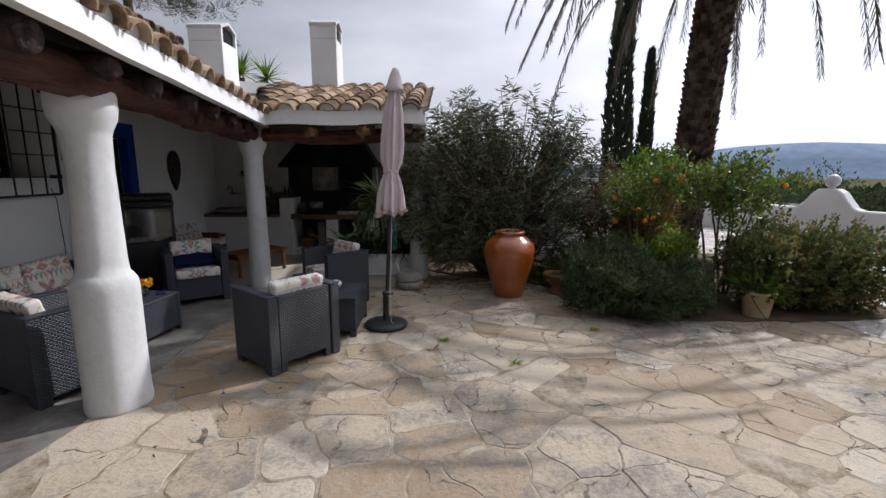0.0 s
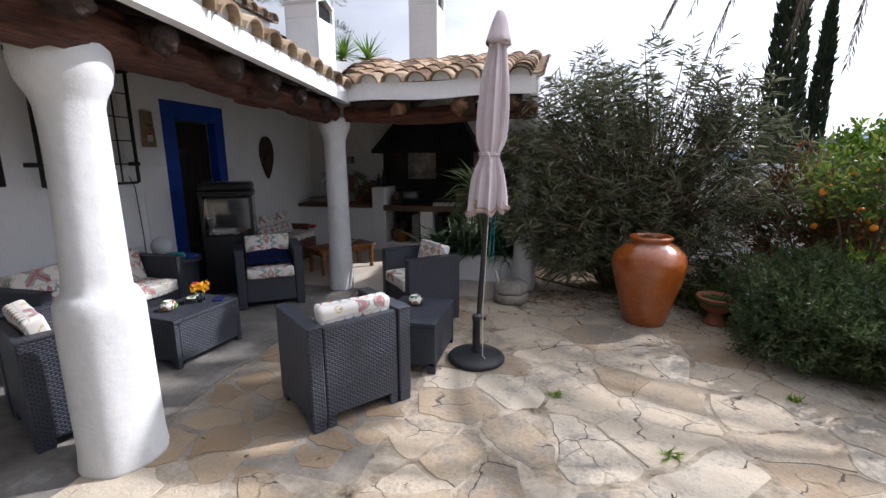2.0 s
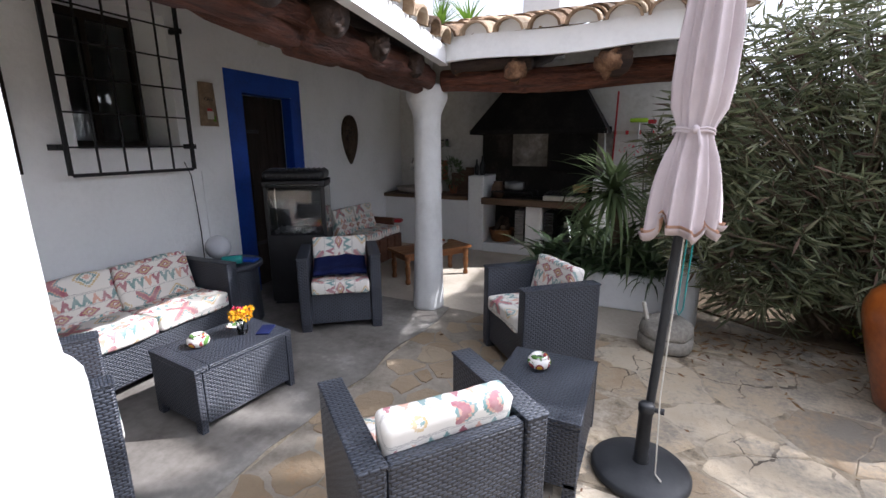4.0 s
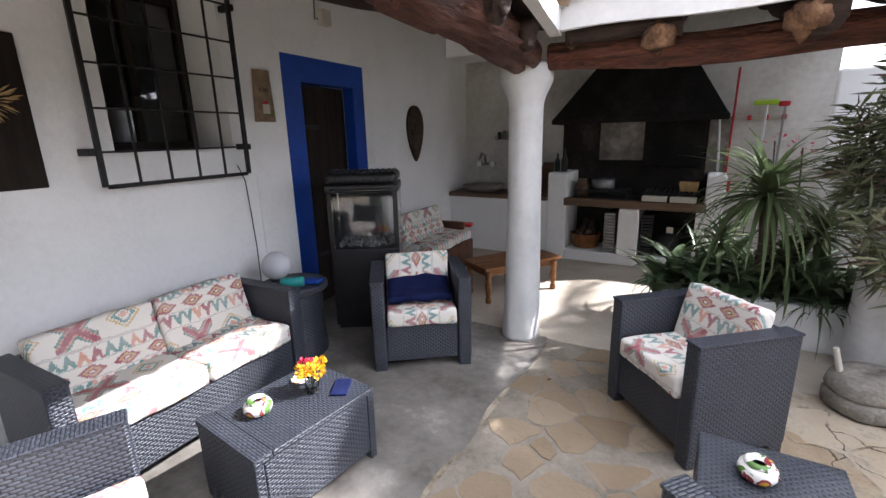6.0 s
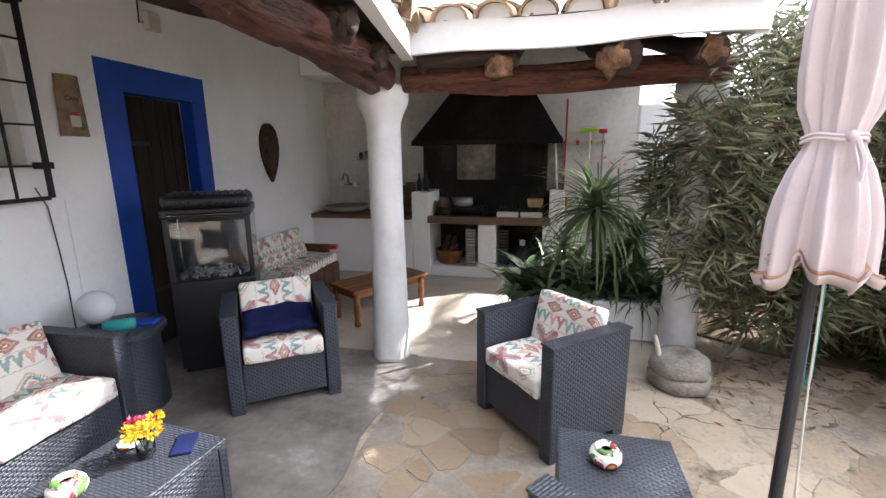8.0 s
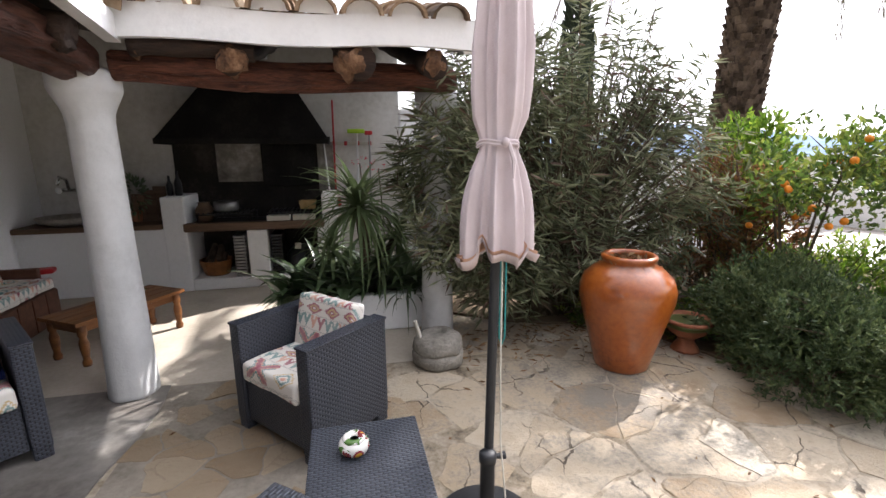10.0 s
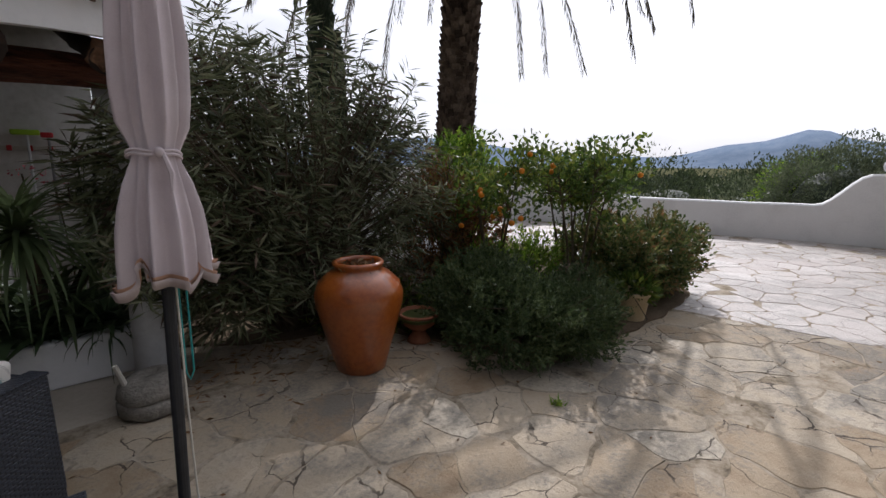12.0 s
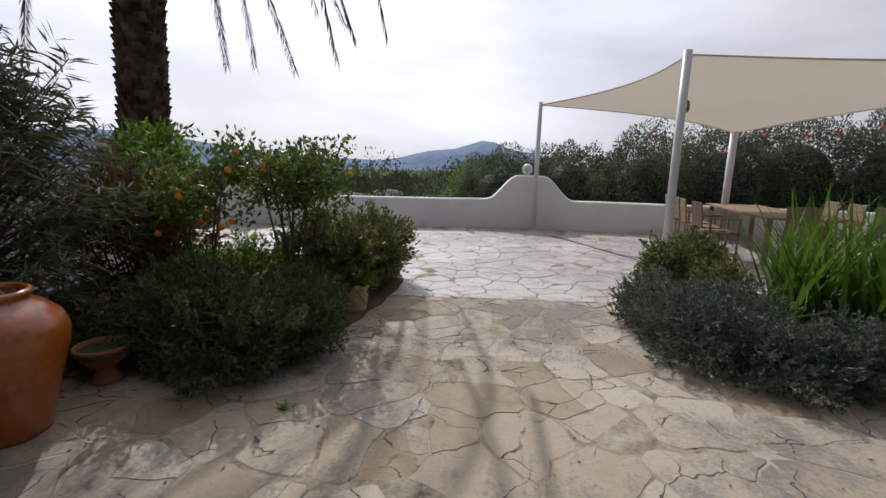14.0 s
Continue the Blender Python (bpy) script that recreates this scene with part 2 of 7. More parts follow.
M_CHROME = surf("chrome", [(0.5, 0.5, 0.5), (0.6, 0.6, 0.6), (0.65, 0.65, 0.65)], 5, 60, 0.2, 0.05, 0.001, metal=1.0)
M_GREYMET = surf("grey_grate_steel", [(0.16, 0.16, 0.16), (0.26, 0.26, 0.26), (0.36, 0.35, 0.34)], 8, 60, 0.45, 0.2, 0.002, metal=0.7)
M_WICKERCHAIR = surf("pale_rattan", [(0.12, 0.08, 0.05), (0.21, 0.145, 0.09), (0.32, 0.23, 0.15)], 14, 90, 0.7, 0.5, 0.004)
M_TEAK = surf("weathered_teak", [(0.17, 0.105, 0.065), (0.27, 0.175, 0.11), (0.36, 0.25, 0.165)], 4, 40, 0.7, 0.4, 0.003, squash=(6, 1, 6))
# the haze of distance is mixed into the hill's own blue
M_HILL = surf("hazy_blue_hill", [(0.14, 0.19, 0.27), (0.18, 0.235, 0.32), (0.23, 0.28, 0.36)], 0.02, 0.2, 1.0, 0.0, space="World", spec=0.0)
M_FIELD = surf("distant_field", [(0.05, 0.055, 0.03), (0.10, 0.10, 0.055), (0.16, 0.15, 0.09)], 0.05, 0.6, 1.0, 0.0, space="World", spec=0.0)
M_TEAL = surf("teal_plastic", [(0.02, 0.22, 0.22), (0.03, 0.30, 0.29)], 5, 50, 0.4, 0.1, 0.002)
M_RED = surf("red_plastic", [(0.35, 0.015, 0.02), (0.45, 0.025, 0.03)], 5, 50, 0.4, 0.1, 0.002)
M_LIME = surf("lime_bristle", [(0.25, 0.42, 0.02), (0.36, 0.55, 0.03)], 5, 80, 0.7, 0.4, 0.004)
M_YELLOW = surf("yellow_petal", [(0.70, 0.36, 0.005), (0.85, 0.48, 0.01)], 5, 80, 0.7, 0.3, 0.003)
M_PINK = surf("pink_petal", [(0.55, 0.04, 0.09), (0.70, 0.09, 0.15)], 5, 80, 0.7, 0.3, 0.003)
M_ORANGE = surf("orange_peel", [(0.75, 0.22, 0.01), (0.85, 0.30, 0.02)], 5, 120, 0.45, 0.4, 0.002)
M_PAPER = surf("pale_card", [(0.45, 0.42, 0.36), (0.55, 0.52, 0.46)], 5, 60, 0.8, 0.2, 0.002)
M_WICKERBOX = surf("straw_basket", [(0.28, 0.18, 0.07), (0.42, 0.29, 0.13), (0.5, 0.37, 0.19)], 20, 140, 0.8, 0.6, 0.004)
M_DRYLEAF = leaf_mat("fallen_leaf", [(0.10, 0.05, 0.025), (0.2, 0.11, 0.05), (0.28, 0.18, 0.09)], 0.8, 0.1)
M_OLEANDER = leaf_mat("oleander_leaf", [(0.05, 0.062, 0.03), (0.105, 0.122, 0.058), (0.18, 0.195, 0.105), (0.29, 0.29, 0.185)], 0.45, 0.4, 0.45)
M_OLEAF2 = leaf_mat("browned_leaf", [(0.06, 0.035, 0.025), (0.12, 0.075, 0.05), (0.16, 0.12, 0.08)], 0.6, 0.15, 0.3)
M_ALOE = leaf_mat("aloe_leaf", [(0.09, 0.13, 0.06), (0.14, 0.19, 0.085), (0.24, 0.29, 0.15)], 0.6, 0.28, 0.3)
M_BROAD = leaf_mat("broad_dark_leaf", [(0.05, 0.085, 0.04), (0.09, 0.135, 0.065), (0.17, 0.215, 0.11)], 0.35, 0.22, 0.5)
M_ROSEMARY = leaf_mat("rosemary_leaf", [(0.03, 0.054, 0.02), (0.07, 0.105, 0.04), (0.15, 0.18, 0.075)], 0.5, 0.3, 0.35)
M_HEDGE = leaf_mat("hedge_leaf", [(0.04, 0.065, 0.02), (0.08, 0.12, 0.035), (0.18, 0.195, 0.065), (0.26, 0.14, 0.065)], 0.45, 0.45)
M_CITRUS = leaf_mat("citrus_leaf", [(0.04, 0.075, 0.016), (0.09, 0.145, 0.028), (0.25, 0.28, 0.05)], 0.4, 0.5)
M_LIMELEAF = leaf_mat("lime_green_leaf", [(0.06, 0.13, 0.015), (0.14, 0.24, 0.025), (0.32, 0.42, 0.05)], 0.4, 0.55)
M_IRIS = leaf_mat("iris_blade", [(0.05, 0.10, 0.012), (0.12, 0.21, 0.025), (0.27, 0.36, 0.045)], 0.4, 0.4)
M_NANDINA = leaf_mat("reddish_leaf", [(0.09, 0.05, 0.022), (0.18, 0.08, 0.035), (0.28, 0.13, 0.05), (0.12, 0.14, 0.04)], 0.5, 0.42)
M_PALMLEAF = leaf_mat("palm_leaflet", [(0.10, 0.085, 0.07), (0.16, 0.135, 0.11), (0.12, 0.13, 0.08)], 0.6, 0.2)
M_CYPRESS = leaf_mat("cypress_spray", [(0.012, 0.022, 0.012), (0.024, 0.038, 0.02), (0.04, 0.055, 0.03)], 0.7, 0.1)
M_FARTREE = leaf_mat("far_tree_leaf", [(0.026, 0.042, 0.02), (0.05, 0.07, 0.032), (0.085, 0.105, 0.048)], 0.7, 0.35)
M_PINEWOOD = leaf_mat("far_pine_wood", [(0.02, 0.032, 0.02), (0.04, 0.055, 0.03), (0.065, 0.08, 0.042)], 0.8, 0.2, 0.1)
M_SAGE = leaf_mat("sage_leaf", [(0.045, 0.065, 0.045), (0.09, 0.115, 0.08), (0.18, 0.205, 0.155)], 0.6, 0.25, 0.3)
M_OLIVEHEDGE = leaf_mat("grey_green_leaf", [(0.06, 0.08, 0.045), (0.10, 0.125, 0.07), (0.17, 0.19, 0.11)], 0.5, 0.42)


def make_wicker():
    """Moulded resin weave: staggered flat strands."""
    m, nt, b = base_mat("charcoal_weave")
    tc = nt.nodes.new("ShaderNodeTexCoord")
    sp, sn = nt.nodes.new("ShaderNodeSeparateXYZ"), nt.nodes.new("ShaderNodeSeparateXYZ")
    nt.links.new(tc.outputs["Object"], sp.inputs[0])
    nt.links.new(tc.outputs["Normal"], sn.inputs[0])
    x, y, z = (Ex(nt, sp.outputs[i]) for i in range(3))
    top = Ex(nt, sn.outputs[2]).abs() > 0.7
    side = Ex(nt, sn.outputs[0]).abs() > 0.7
    u = x * (Ex(nt, side.op("MULTIPLY", -1.0).sock) + 1.0) + y * side
    v = y * top + z * (top * -1.0 + 1.0)
    row = v / 0.0125
    i = row.floor()
    s = (u / 0.034 + i * 0.5).fract()
    rv = row.fract()
    dome = (s - 0.5).abs() * 2.0
    vd = (rv - 0.5).abs() * 2.0
    h = (dome.op("POWER", 3.0) * -1.0 + 1.0) * (vd.op("POWER", 3.0) * -1.0 + 1.0)
    n = noise_of(nt, tc.outputs["Object"], 5.0)
    c1 = ramp_of(nt, n, [(0.3, (0.031, 0.036, 0.050)), (0.7, (0.050, 0.057, 0.074))])
    # crease shade is put into the colour: near black between the strands
    nt.links.new(mixc(nt, (h * 2.0 - 0.2).op("MAXIMUM", 0.0).op("MINIMUM", 1.0), (0.005, 0.0055, 0.007), c1), b.inputs["Base Color"])
    b.inputs["Roughness"].default_value, b.inputs["Specular IOR Level"].default_value = 0.42, 0.45
    bump_to(nt, b, h, 0.8, 0.004)
    return m


def make_ikat(name="woven_ikat_cotton", turned=False, shift=0.0):
    """Cream cotton with bands of blurred, stepped crosses, lozenges and arrowheads."""
    m, nt, b = base_mat(name)
    tc = nt.nodes.new("ShaderNodeTexCoord")
    nz = nt.nodes.new("ShaderNodeTexNoise")
    nz.inputs["Scale"].default_value = 70
    nt.links.new(tc.outputs["Object"], nz.inputs["Vector"])
    blur = (Ex(nt, nz.outputs["Fac"]) - 0.5) * 0.016
    sp = nt.nodes.new("ShaderNodeSeparateXYZ")
    nt.links.new(tc.outputs["Object"], sp.inputs[0])
    x, y, z = (Ex(nt, sp.outputs[i]) for i in range(3))
    along, over = x, y + z
    if turned:
        along, over = over, along
    u = along / 1.28 + blur + 0.5
    v = over / 1.28 + blur + shift
    P = 0.33
    q = (v / P).fract() * P
    cream, maroon, teal, ochre, salmon, dark = (0.66, 0.63, 0.58), (0.28, 0.05, 0.085), (0.09, 0.22, 0.22), (0.50, 0.35, 0.14), (0.56, 0.27, 0.19), (0.15, 0.14, 0.15)

    def band(lo, hi):
        return (q > lo) * (q < hi)
    col = mixc(nt, 0.0, cream, cream)
    # crosses and ringed lozenges
    cell = u / 0.17
    k = (cell * 0.5).fract() > 0.5
    notk = k * -1.0 + 1.0
    du = ((cell.fract() - 0.5).abs() * 0.17 / 0.009).floor() * 0.009
    dv = (q - 0.07).abs()
    inb = band(0.006, 0.134)
    off = (du - dv).abs()
    for w, c in ((0.034, teal), (0.022, salmon), (0.015, maroon)):
        col = mixc(nt, (off < w) * inb * notk * (du < 0.066), col, c)
    dia = du * 0.8 + dv
    for lo, hi, c in ((0.040, 0.050, ochre), (0.022, 0.034, teal), (0.0, 0.010, salmon)):
        col = mixc(nt, (dia > lo) * (dia < hi) * inb * k, col, c)
    # two rows of stepped arrowheads in turning colours
    for lo, hi, way, o in ((0.146, 0.204, 1.0, 0.0), (0.272, 0.322, -1.0, 0.5)):
        c2 = u / 0.047 + o
        idx = ((c2.floor() / 4.0).fract() * 4.0 + 0.2).floor()
        tri = ((c2.fract() - 0.5).abs() * 10.0).floor() / 5.0
        w = (q - lo) / (hi - lo)
        if way < 0:
            w = w * -1.0 + 1.0
        arrow = band(lo, hi) * ((tri - w) < 0.0) * ((tri - w) > -0.7)
        for i, c in enumerate((teal, salmon, maroon, teal)):
            col = mixc(nt, arrow * (idx > i - 0.5) * (idx < i + 0.5), col, c)
    # a row of long lozenges
    d3 = (((u / 0.125).fract() - 0.5).abs() * 0.125 / 0.008).floor() * 0.008 * 0.55 + (q - 0.238).abs()
    for hi, c in ((0.027, maroon), (0.017, ochre), (0.010, maroon), (0.004, cream)):
        col = mixc(nt, band(0.212, 0.264) * (d3 < hi), col, c)
    # thin dividing stripes
    for lo in (0.001, 0.138, 0.207, 0.267, 0.325):
        col = mixc(nt, band(lo, lo + 0.0035) * 0.55, col, dark)
    grain = noise_of(nt, tc.outputs["Object"], 14.0, 5.0)
    col = mixc(nt, ((grain - 0.22) * 0.85).op("MAXIMUM", 0.0), col, cream)
    nt.links.new(col, b.inputs["Base Color"])
    b.inputs["Roughness"].default_value, b.inputs["Specular IOR Level"].default_value = 0.95, 0.1
    fine = noise_of(nt, tc.outputs["Object"], 260.0, 2.0)
    soft = noise_of(nt, tc.outputs["Object"], 7.0, 3.0)
    bump_to(nt, b, fine * 0.15 + soft, 0.4, 0.012)
    return m


def make_flag(name="limestone_flag", rough=0.8, tones=((0.20, 0.135, 0.08), (0.32, 0.25, 0.17), (0.41, 0.345, 0.26), (0.50, 0.45, 0.37)), cracks=0.9, lichen=0.8):
    """Weathered cream limestone flags, each of its own tone, with grey lichen patches."""
    m, nt, b = base_mat(name)
    pos = coords(nt, "World")
    r = Ex(nt, nt.nodes.new("ShaderNodeObjectInfo").outputs["Random"])
    isl = Ex(nt, nt.nodes.new("ShaderNodeNewGeometry").outputs["Random Per Island"])
    tone = (r + isl).fract()
    fine, mid, big = noise_of(nt, pos, 34.0, 6.0, 0.7), noise_of(nt, pos, 5.0, 5.0, 0.6), noise_of(nt, pos, 0.55, 3.0)
    col = ramp_of(nt, tone * 0.5 + mid * 0.5, [(0.12, tones[0]), (0.3, tones[1]), (0.6, tones[2]), (0.88, tones[3])])
    lich = (mid * 0.6 + big * 0.9 + fine * 0.45).op("SUBTRACT", 0.92) * 4.5
    lich = lich.op("MAXIMUM", 0.0).op("MINIMUM", lichen)
    col = mixc(nt, lich, col, (0.15, 0.138, 0.12))
    pit = ((fine - 0.62) * 7.0).op("MAXIMUM", 0.0).op("MINIMUM", 0.6)
    col = mixc(nt, pit, col, (0.17, 0.145, 0.115))
    # hairline fractures that wander across the slabs
    warp = nt.nodes.new("ShaderNodeVectorMath")
    warp.operation = "MULTIPLY_ADD"
    wn2 = nt.nodes.new("ShaderNodeTexNoise")
    wn2.inputs["Scale"].default_value, wn2.inputs["Detail"].default_value = 3.0, 5.0
    nt.links.new(pos, wn2.inputs["Vector"])
    nt.links.new(wn2.outputs["Color"], warp.inputs[0])
    warp.inputs[1].default_value = (0.35, 0.35, 0.0)
    nt.links.new(pos, warp.inputs[2])
    vo = nt.nodes.new("ShaderNodeTexVoronoi")
    vo.feature = "DISTANCE_TO_EDGE"
    vo.inputs["Scale"].default_value = 2.3
    nt.links.new(warp.outputs[0], vo.inputs["Vector"])
    crack = (Ex(nt, vo.outputs["Distance"]) < 0.009) * ((noise_of(nt, pos, 2.2, 3.0) - 0.47) * 9.0).op("MAXIMUM", 0.0).op("MINIMUM", cracks)
    col = mixc(nt, crack, col, (0.05, 0.038, 0.028))
    nt.links.new(col, b.inputs["Base Color"])
    b.inputs["Roughness"].default_value, b.inputs["Specular IOR Level"].default_value = rough, 0.3 if rough > 0.7 else 0.5
    bump_to(nt, b, fine * 0.6 + mid * 1.2 - crack * 1.5, 0.9, 0.016)
    return m


def make_glaze():
    m, nt, b = base_mat("amber_glaze")
    vec = coords(nt)
    f = noise_of(nt, stretch(nt, vec, (1, 1, 0.5)), 4.0) * 0.6 + noise_of(nt, vec, 30.0) * 0.4
    nt.links.new(ramp_of(nt, f, [(0.28, (0.14, 0.028, 0.005)), (0.5, (0.33, 0.08, 0.011)), (0.75, (0.45, 0.14, 0.022))]), b.inputs["Base Color"])
    b.inputs["Roughness"].default_value, b.inputs["Coat Weight"].default_value, b.inputs["Coat Roughness"].default_value = 0.3, 0.9, 0.14
    bump_to(nt, b, noise_of(nt, vec, 9.0), 0.35, 0.012)
    return m


def make_glass(name, rough=0.02, tint=(0.9, 0.93, 0.93)):
    m, nt, b = base_mat(name)
    b.inputs["Base Color"].default_value = (*tint, 1)
    b.inputs["Transmission Weight"].default_value, b.inputs["Roughness"].default_value, b.inputs["IOR"].default_value = 1.0, rough, 1.45
    return m


def make_painted_ceramic():
    """White glaze with painted red and green fruit."""
    m, nt, b = base_mat("painted_ceramic")
    vec = coords(nt)
    v = nt.nodes.new("ShaderNodeTexVoronoi")
    v.inputs["Scale"].default_value = 17
    nt.links.new(vec, v.inputs["Vector"])
    d = Ex(nt, v.outputs["Distance"])
    n = noise_of(nt, vec, 9.0)
    col = mixc(nt, (d < 0.38) * (n > 0.5), (0.72, 0.70, 0.66), (0.27, 0.05, 0.06))
    col = mixc(nt, (d < 0.55) * (n < 0.48), col, (0.10, 0.20, 0.05))
    col = mixc(nt, (d < 0.25) * (n > 0.55), col, (0.60, 0.33, 0.04))
    nt.links.new(col, b.inputs["Base Color"])
    b.inputs["Roughness"].default_value = 0.2
    return m


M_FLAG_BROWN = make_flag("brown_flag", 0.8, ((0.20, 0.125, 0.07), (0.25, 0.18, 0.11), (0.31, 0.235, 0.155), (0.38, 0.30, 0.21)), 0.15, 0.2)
M_FLAG_PALE = make_flag("pale_smooth_flag", 0.5, ((0.36, 0.31, 0.28), (0.42, 0.37, 0.34), (0.47, 0.43, 0.40), (0.54, 0.50, 0.47)), 0.4, 0.4)
M_IKAT_COLS, M_IKAT_LOW = make_ikat("woven_ikat_in_columns", True, 0.24), make_ikat("woven_ikat_shifted", False, 0.2)
M_WICKER, M_IKAT, M_FLAG, M_GLAZE, M_GLASS, M_CERAMIC = make_wicker(), make_ikat(), make_flag(), make_glaze(), make_glass("clear_glass"), make_painted_ceramic()
M_FROST = surf("milky_globe", [(0.50, 0.51, 0.54), (0.57, 0.58, 0.61)], 4, 40, 0.25, 0.0)


# ---- mesh helpers ----
I4 = Matrix.Identity(4)


def finish(name, bm, mat, smooth=False):
    me = bpy.data.meshes.new(name)
    bm.to_mesh(me)
    bm.free()
    me.materials.append(mat)
    if smooth:
        me.polygons.foreach_set("use_smooth", [True] * len(me.polygons))
    return me


def part(name, bm, mat, parent, label="", smooth=False, m=None):
    """One mesh object under a thing or under a part."""
    ob = new(name, bm if isinstance(bm, bpy.types.Mesh) else finish(name, bm, mat, smooth))
    ob.parent = parent
    if m is not None:
        ob.matrix_basis = m
    return tagged(ob, label)


def thing(name, m, label, category, group="", kind=""):
    ob = new(name)
    ob.matrix_basis = m
    return tagged(ob, label, category, group, kind)


def solo(name, bm, mat, label, category="", group="", kind="", m=None, smooth=False):
    ob = new(name, bm if isinstance(bm, bpy.types.Mesh) else finish(name, bm, mat, smooth))
    if m is not None:
        ob.matrix_basis = m
    return tagged(ob, label, category, group, kind)


def box(bm, lo, hi, bevel=0.0, seg=2, m=None):
    """A box between two corners, with rounded edges where bevel is set."""
    t = bmesh.new()
    c = [(a + b) / 2 for a, b in zip(lo, hi)]
    s = [abs(b - a) for a, b in zip(lo, hi)]
    bmesh.ops.create_cube(t, size=1.0, matrix=Matrix.Translation(c) @ Matrix.Diagonal((*s, 1)))
    if bevel:
        bmesh.ops.bevel(t, geom=t.edges[:], offset=min(bevel, min(s) * 0.45), segments=seg, affect="EDGES", profile=0.5)
    if m is not None:
        t.transform(m)
    join(bm, t)
    return bm


def join(bm, t):
    me = bpy.data.meshes.new("tmp")
    t.to_mesh(me)
    t.free()
    bm.from_mesh(me)
    bpy.data.meshes.remove(me)


def boxed(lo, hi, bevel=0.0, seg=2, m=None):
    return box(bmesh.new(), lo, hi, bevel, seg, m)


def lathe(profile, seg=32, wob=0.0, bm=None, m=None):
    """A turned shape from (radius, height) pairs, bottom to top."""
    bm = bm or bmesh.new()
    rings = []
    for r, z in profile:
        ring = []
        for i in range(seg):
            a = 2 * math.pi * i / seg
            rr = r + (wob * noise.noise(Vector((math.cos(a) * 1.7, math.sin(a) * 1.7, z * 3.0))) if wob else 0)
            p = Vector((rr * math.cos(a), rr * math.sin(a), z))
            ring.append(bm.verts.new(m @ p if m is not None else p))
        rings.append(ring)
    for a, b in zip(rings, rings[1:]):
        for i in range(seg):
            j = (i + 1) % seg
            bm.faces.new((a[i], a[j], b[j], b[i]))
    if profile[0][0] > 1e-4:
        bm.faces.new(list(reversed(rings[0])))
    if profile[-1][0] > 1e-4:
        bm.faces.new(rings[-1])
    return bm


def tube(points, radii, seg=8, bm=None, wob=0.0, seed=0.0):
    """A tube along points; radii is one number or one per point."""
    bm = bm or bmesh.new()
    pts = [Vector(p) for p in points]
    if not hasattr(radii, "__len__"):
        radii = [radii] * len(pts)
    rings = []
    side = None
    for k, p in enumerate(pts):
        d = (pts[min(k + 1, len(pts) - 1)] - pts[max(k - 1, 0)]).normalized()
        if side is None:
            side = d.orthogonal().normalized()
        side = (side - d * side.dot(d)).normalized()
        up = d.cross(side)
        ring = []
        for i in range(seg):
            a = 2 * math.pi * i / seg
            o = side * math.cos(a) + up * math.sin(a)
            r = radii[k]
            if wob:
                r *= 1 + wob * noise.noise((p + o * 0.12) * 3.3 + Vector((seed, seed, seed)))
            ring.append(bm.verts.new(p + o * r))
        rings.append(ring)
    for a, b in zip(rings, rings[1:]):
        for i in range(seg):
            j = (i + 1) % seg
            bm.faces.new((a[i], a[j], b[j], b[i]))
    bm.faces.new(list(reversed(rings[0])))
    bm.faces.new(rings[-1])
    return bm


def ball(r, m, seg=10, bm=None):
    bm = bm or bmesh.new()
    bmesh.ops.create_uvsphere(bm, u_segments=seg, v_segments=max(5, seg * 2 // 3), radius=r, matrix=m)
    return bm


def leaf_mesh(name, base, way, length, width, mat, fold=0.25, droop=0.0):
    """Many small folded kite leaves from arrays of base points and directions."""
    n = len(base)
    way = way / np.linalg.norm(way, axis=1, keepdims=True)
    rnd = np.random.normal(size=(n, 3))
    side = np.cross(way, rnd)
    side /= np.linalg.norm(side, axis=1, keepdims=True) + 1e-9
    nor = np.cross(side, way)
    L, W = np.broadcast_to(length, (n,))[:, None], np.broadcast_to(width, (n,))[:, None]
    mid = base + way * L * 0.45
    down = np.array([[0, 0, -1.0]]) * L * droop
    v = np.empty((n, 4, 3))
    v[:, 0] = base
    v[:, 1] = mid + side * W * 0.5 + nor * W * fold + down * 0.3
    v[:, 2] = base + way * L + down
    v[:, 3] = mid - side * W * 0.5 + nor * W * fold + down * 0.3
    f = np.arange(n)[:, None] * 4
    faces = np.concatenate([f + [0, 1, 2], f + [0, 2, 3]])
    me = bpy.data.meshes.new(name)
    me.from_pydata(v.reshape(-1, 3).tolist(), [], faces.tolist())
    me.materials.append(mat)
    return me


def blade_mesh(name, blades, mat, seg=5):
    """Long arching blades: each (base, heading angle, length, width, rise, droop)."""
    bm = bmesh.new()
    for base, ang, length, width, rise, droop in blades:
        out = Vector((math.cos(ang), math.sin(ang), 0))
        side = Vector((-math.sin(ang), math.cos(ang), 0))
        p, el = Vector(base), rise
        last = None
        for k in range(seg + 1):
            t = k / seg
            w = width * (1 - t) ** 0.75 * (0.75 + 0.5 * min(t * 3, 1) * (1 - t)) if k < seg else 0.0008
            row = [bm.verts.new(p - side * w / 2), bm.verts.new(p - Vector((0, 0, w * 0.22))), bm.verts.new(p + side * w / 2)]
            if last:
                bm.faces.new((last[0], last[1], row[1], row[0]))
                bm.faces.new((last[1], last[2], row[2], row[1]))
            last = row
            p = p + (out * math.cos(el) + Vector((0, 0, math.sin(el)))) * (length / seg)
            el -= droop / seg
    return finish(name, bm, mat, True)


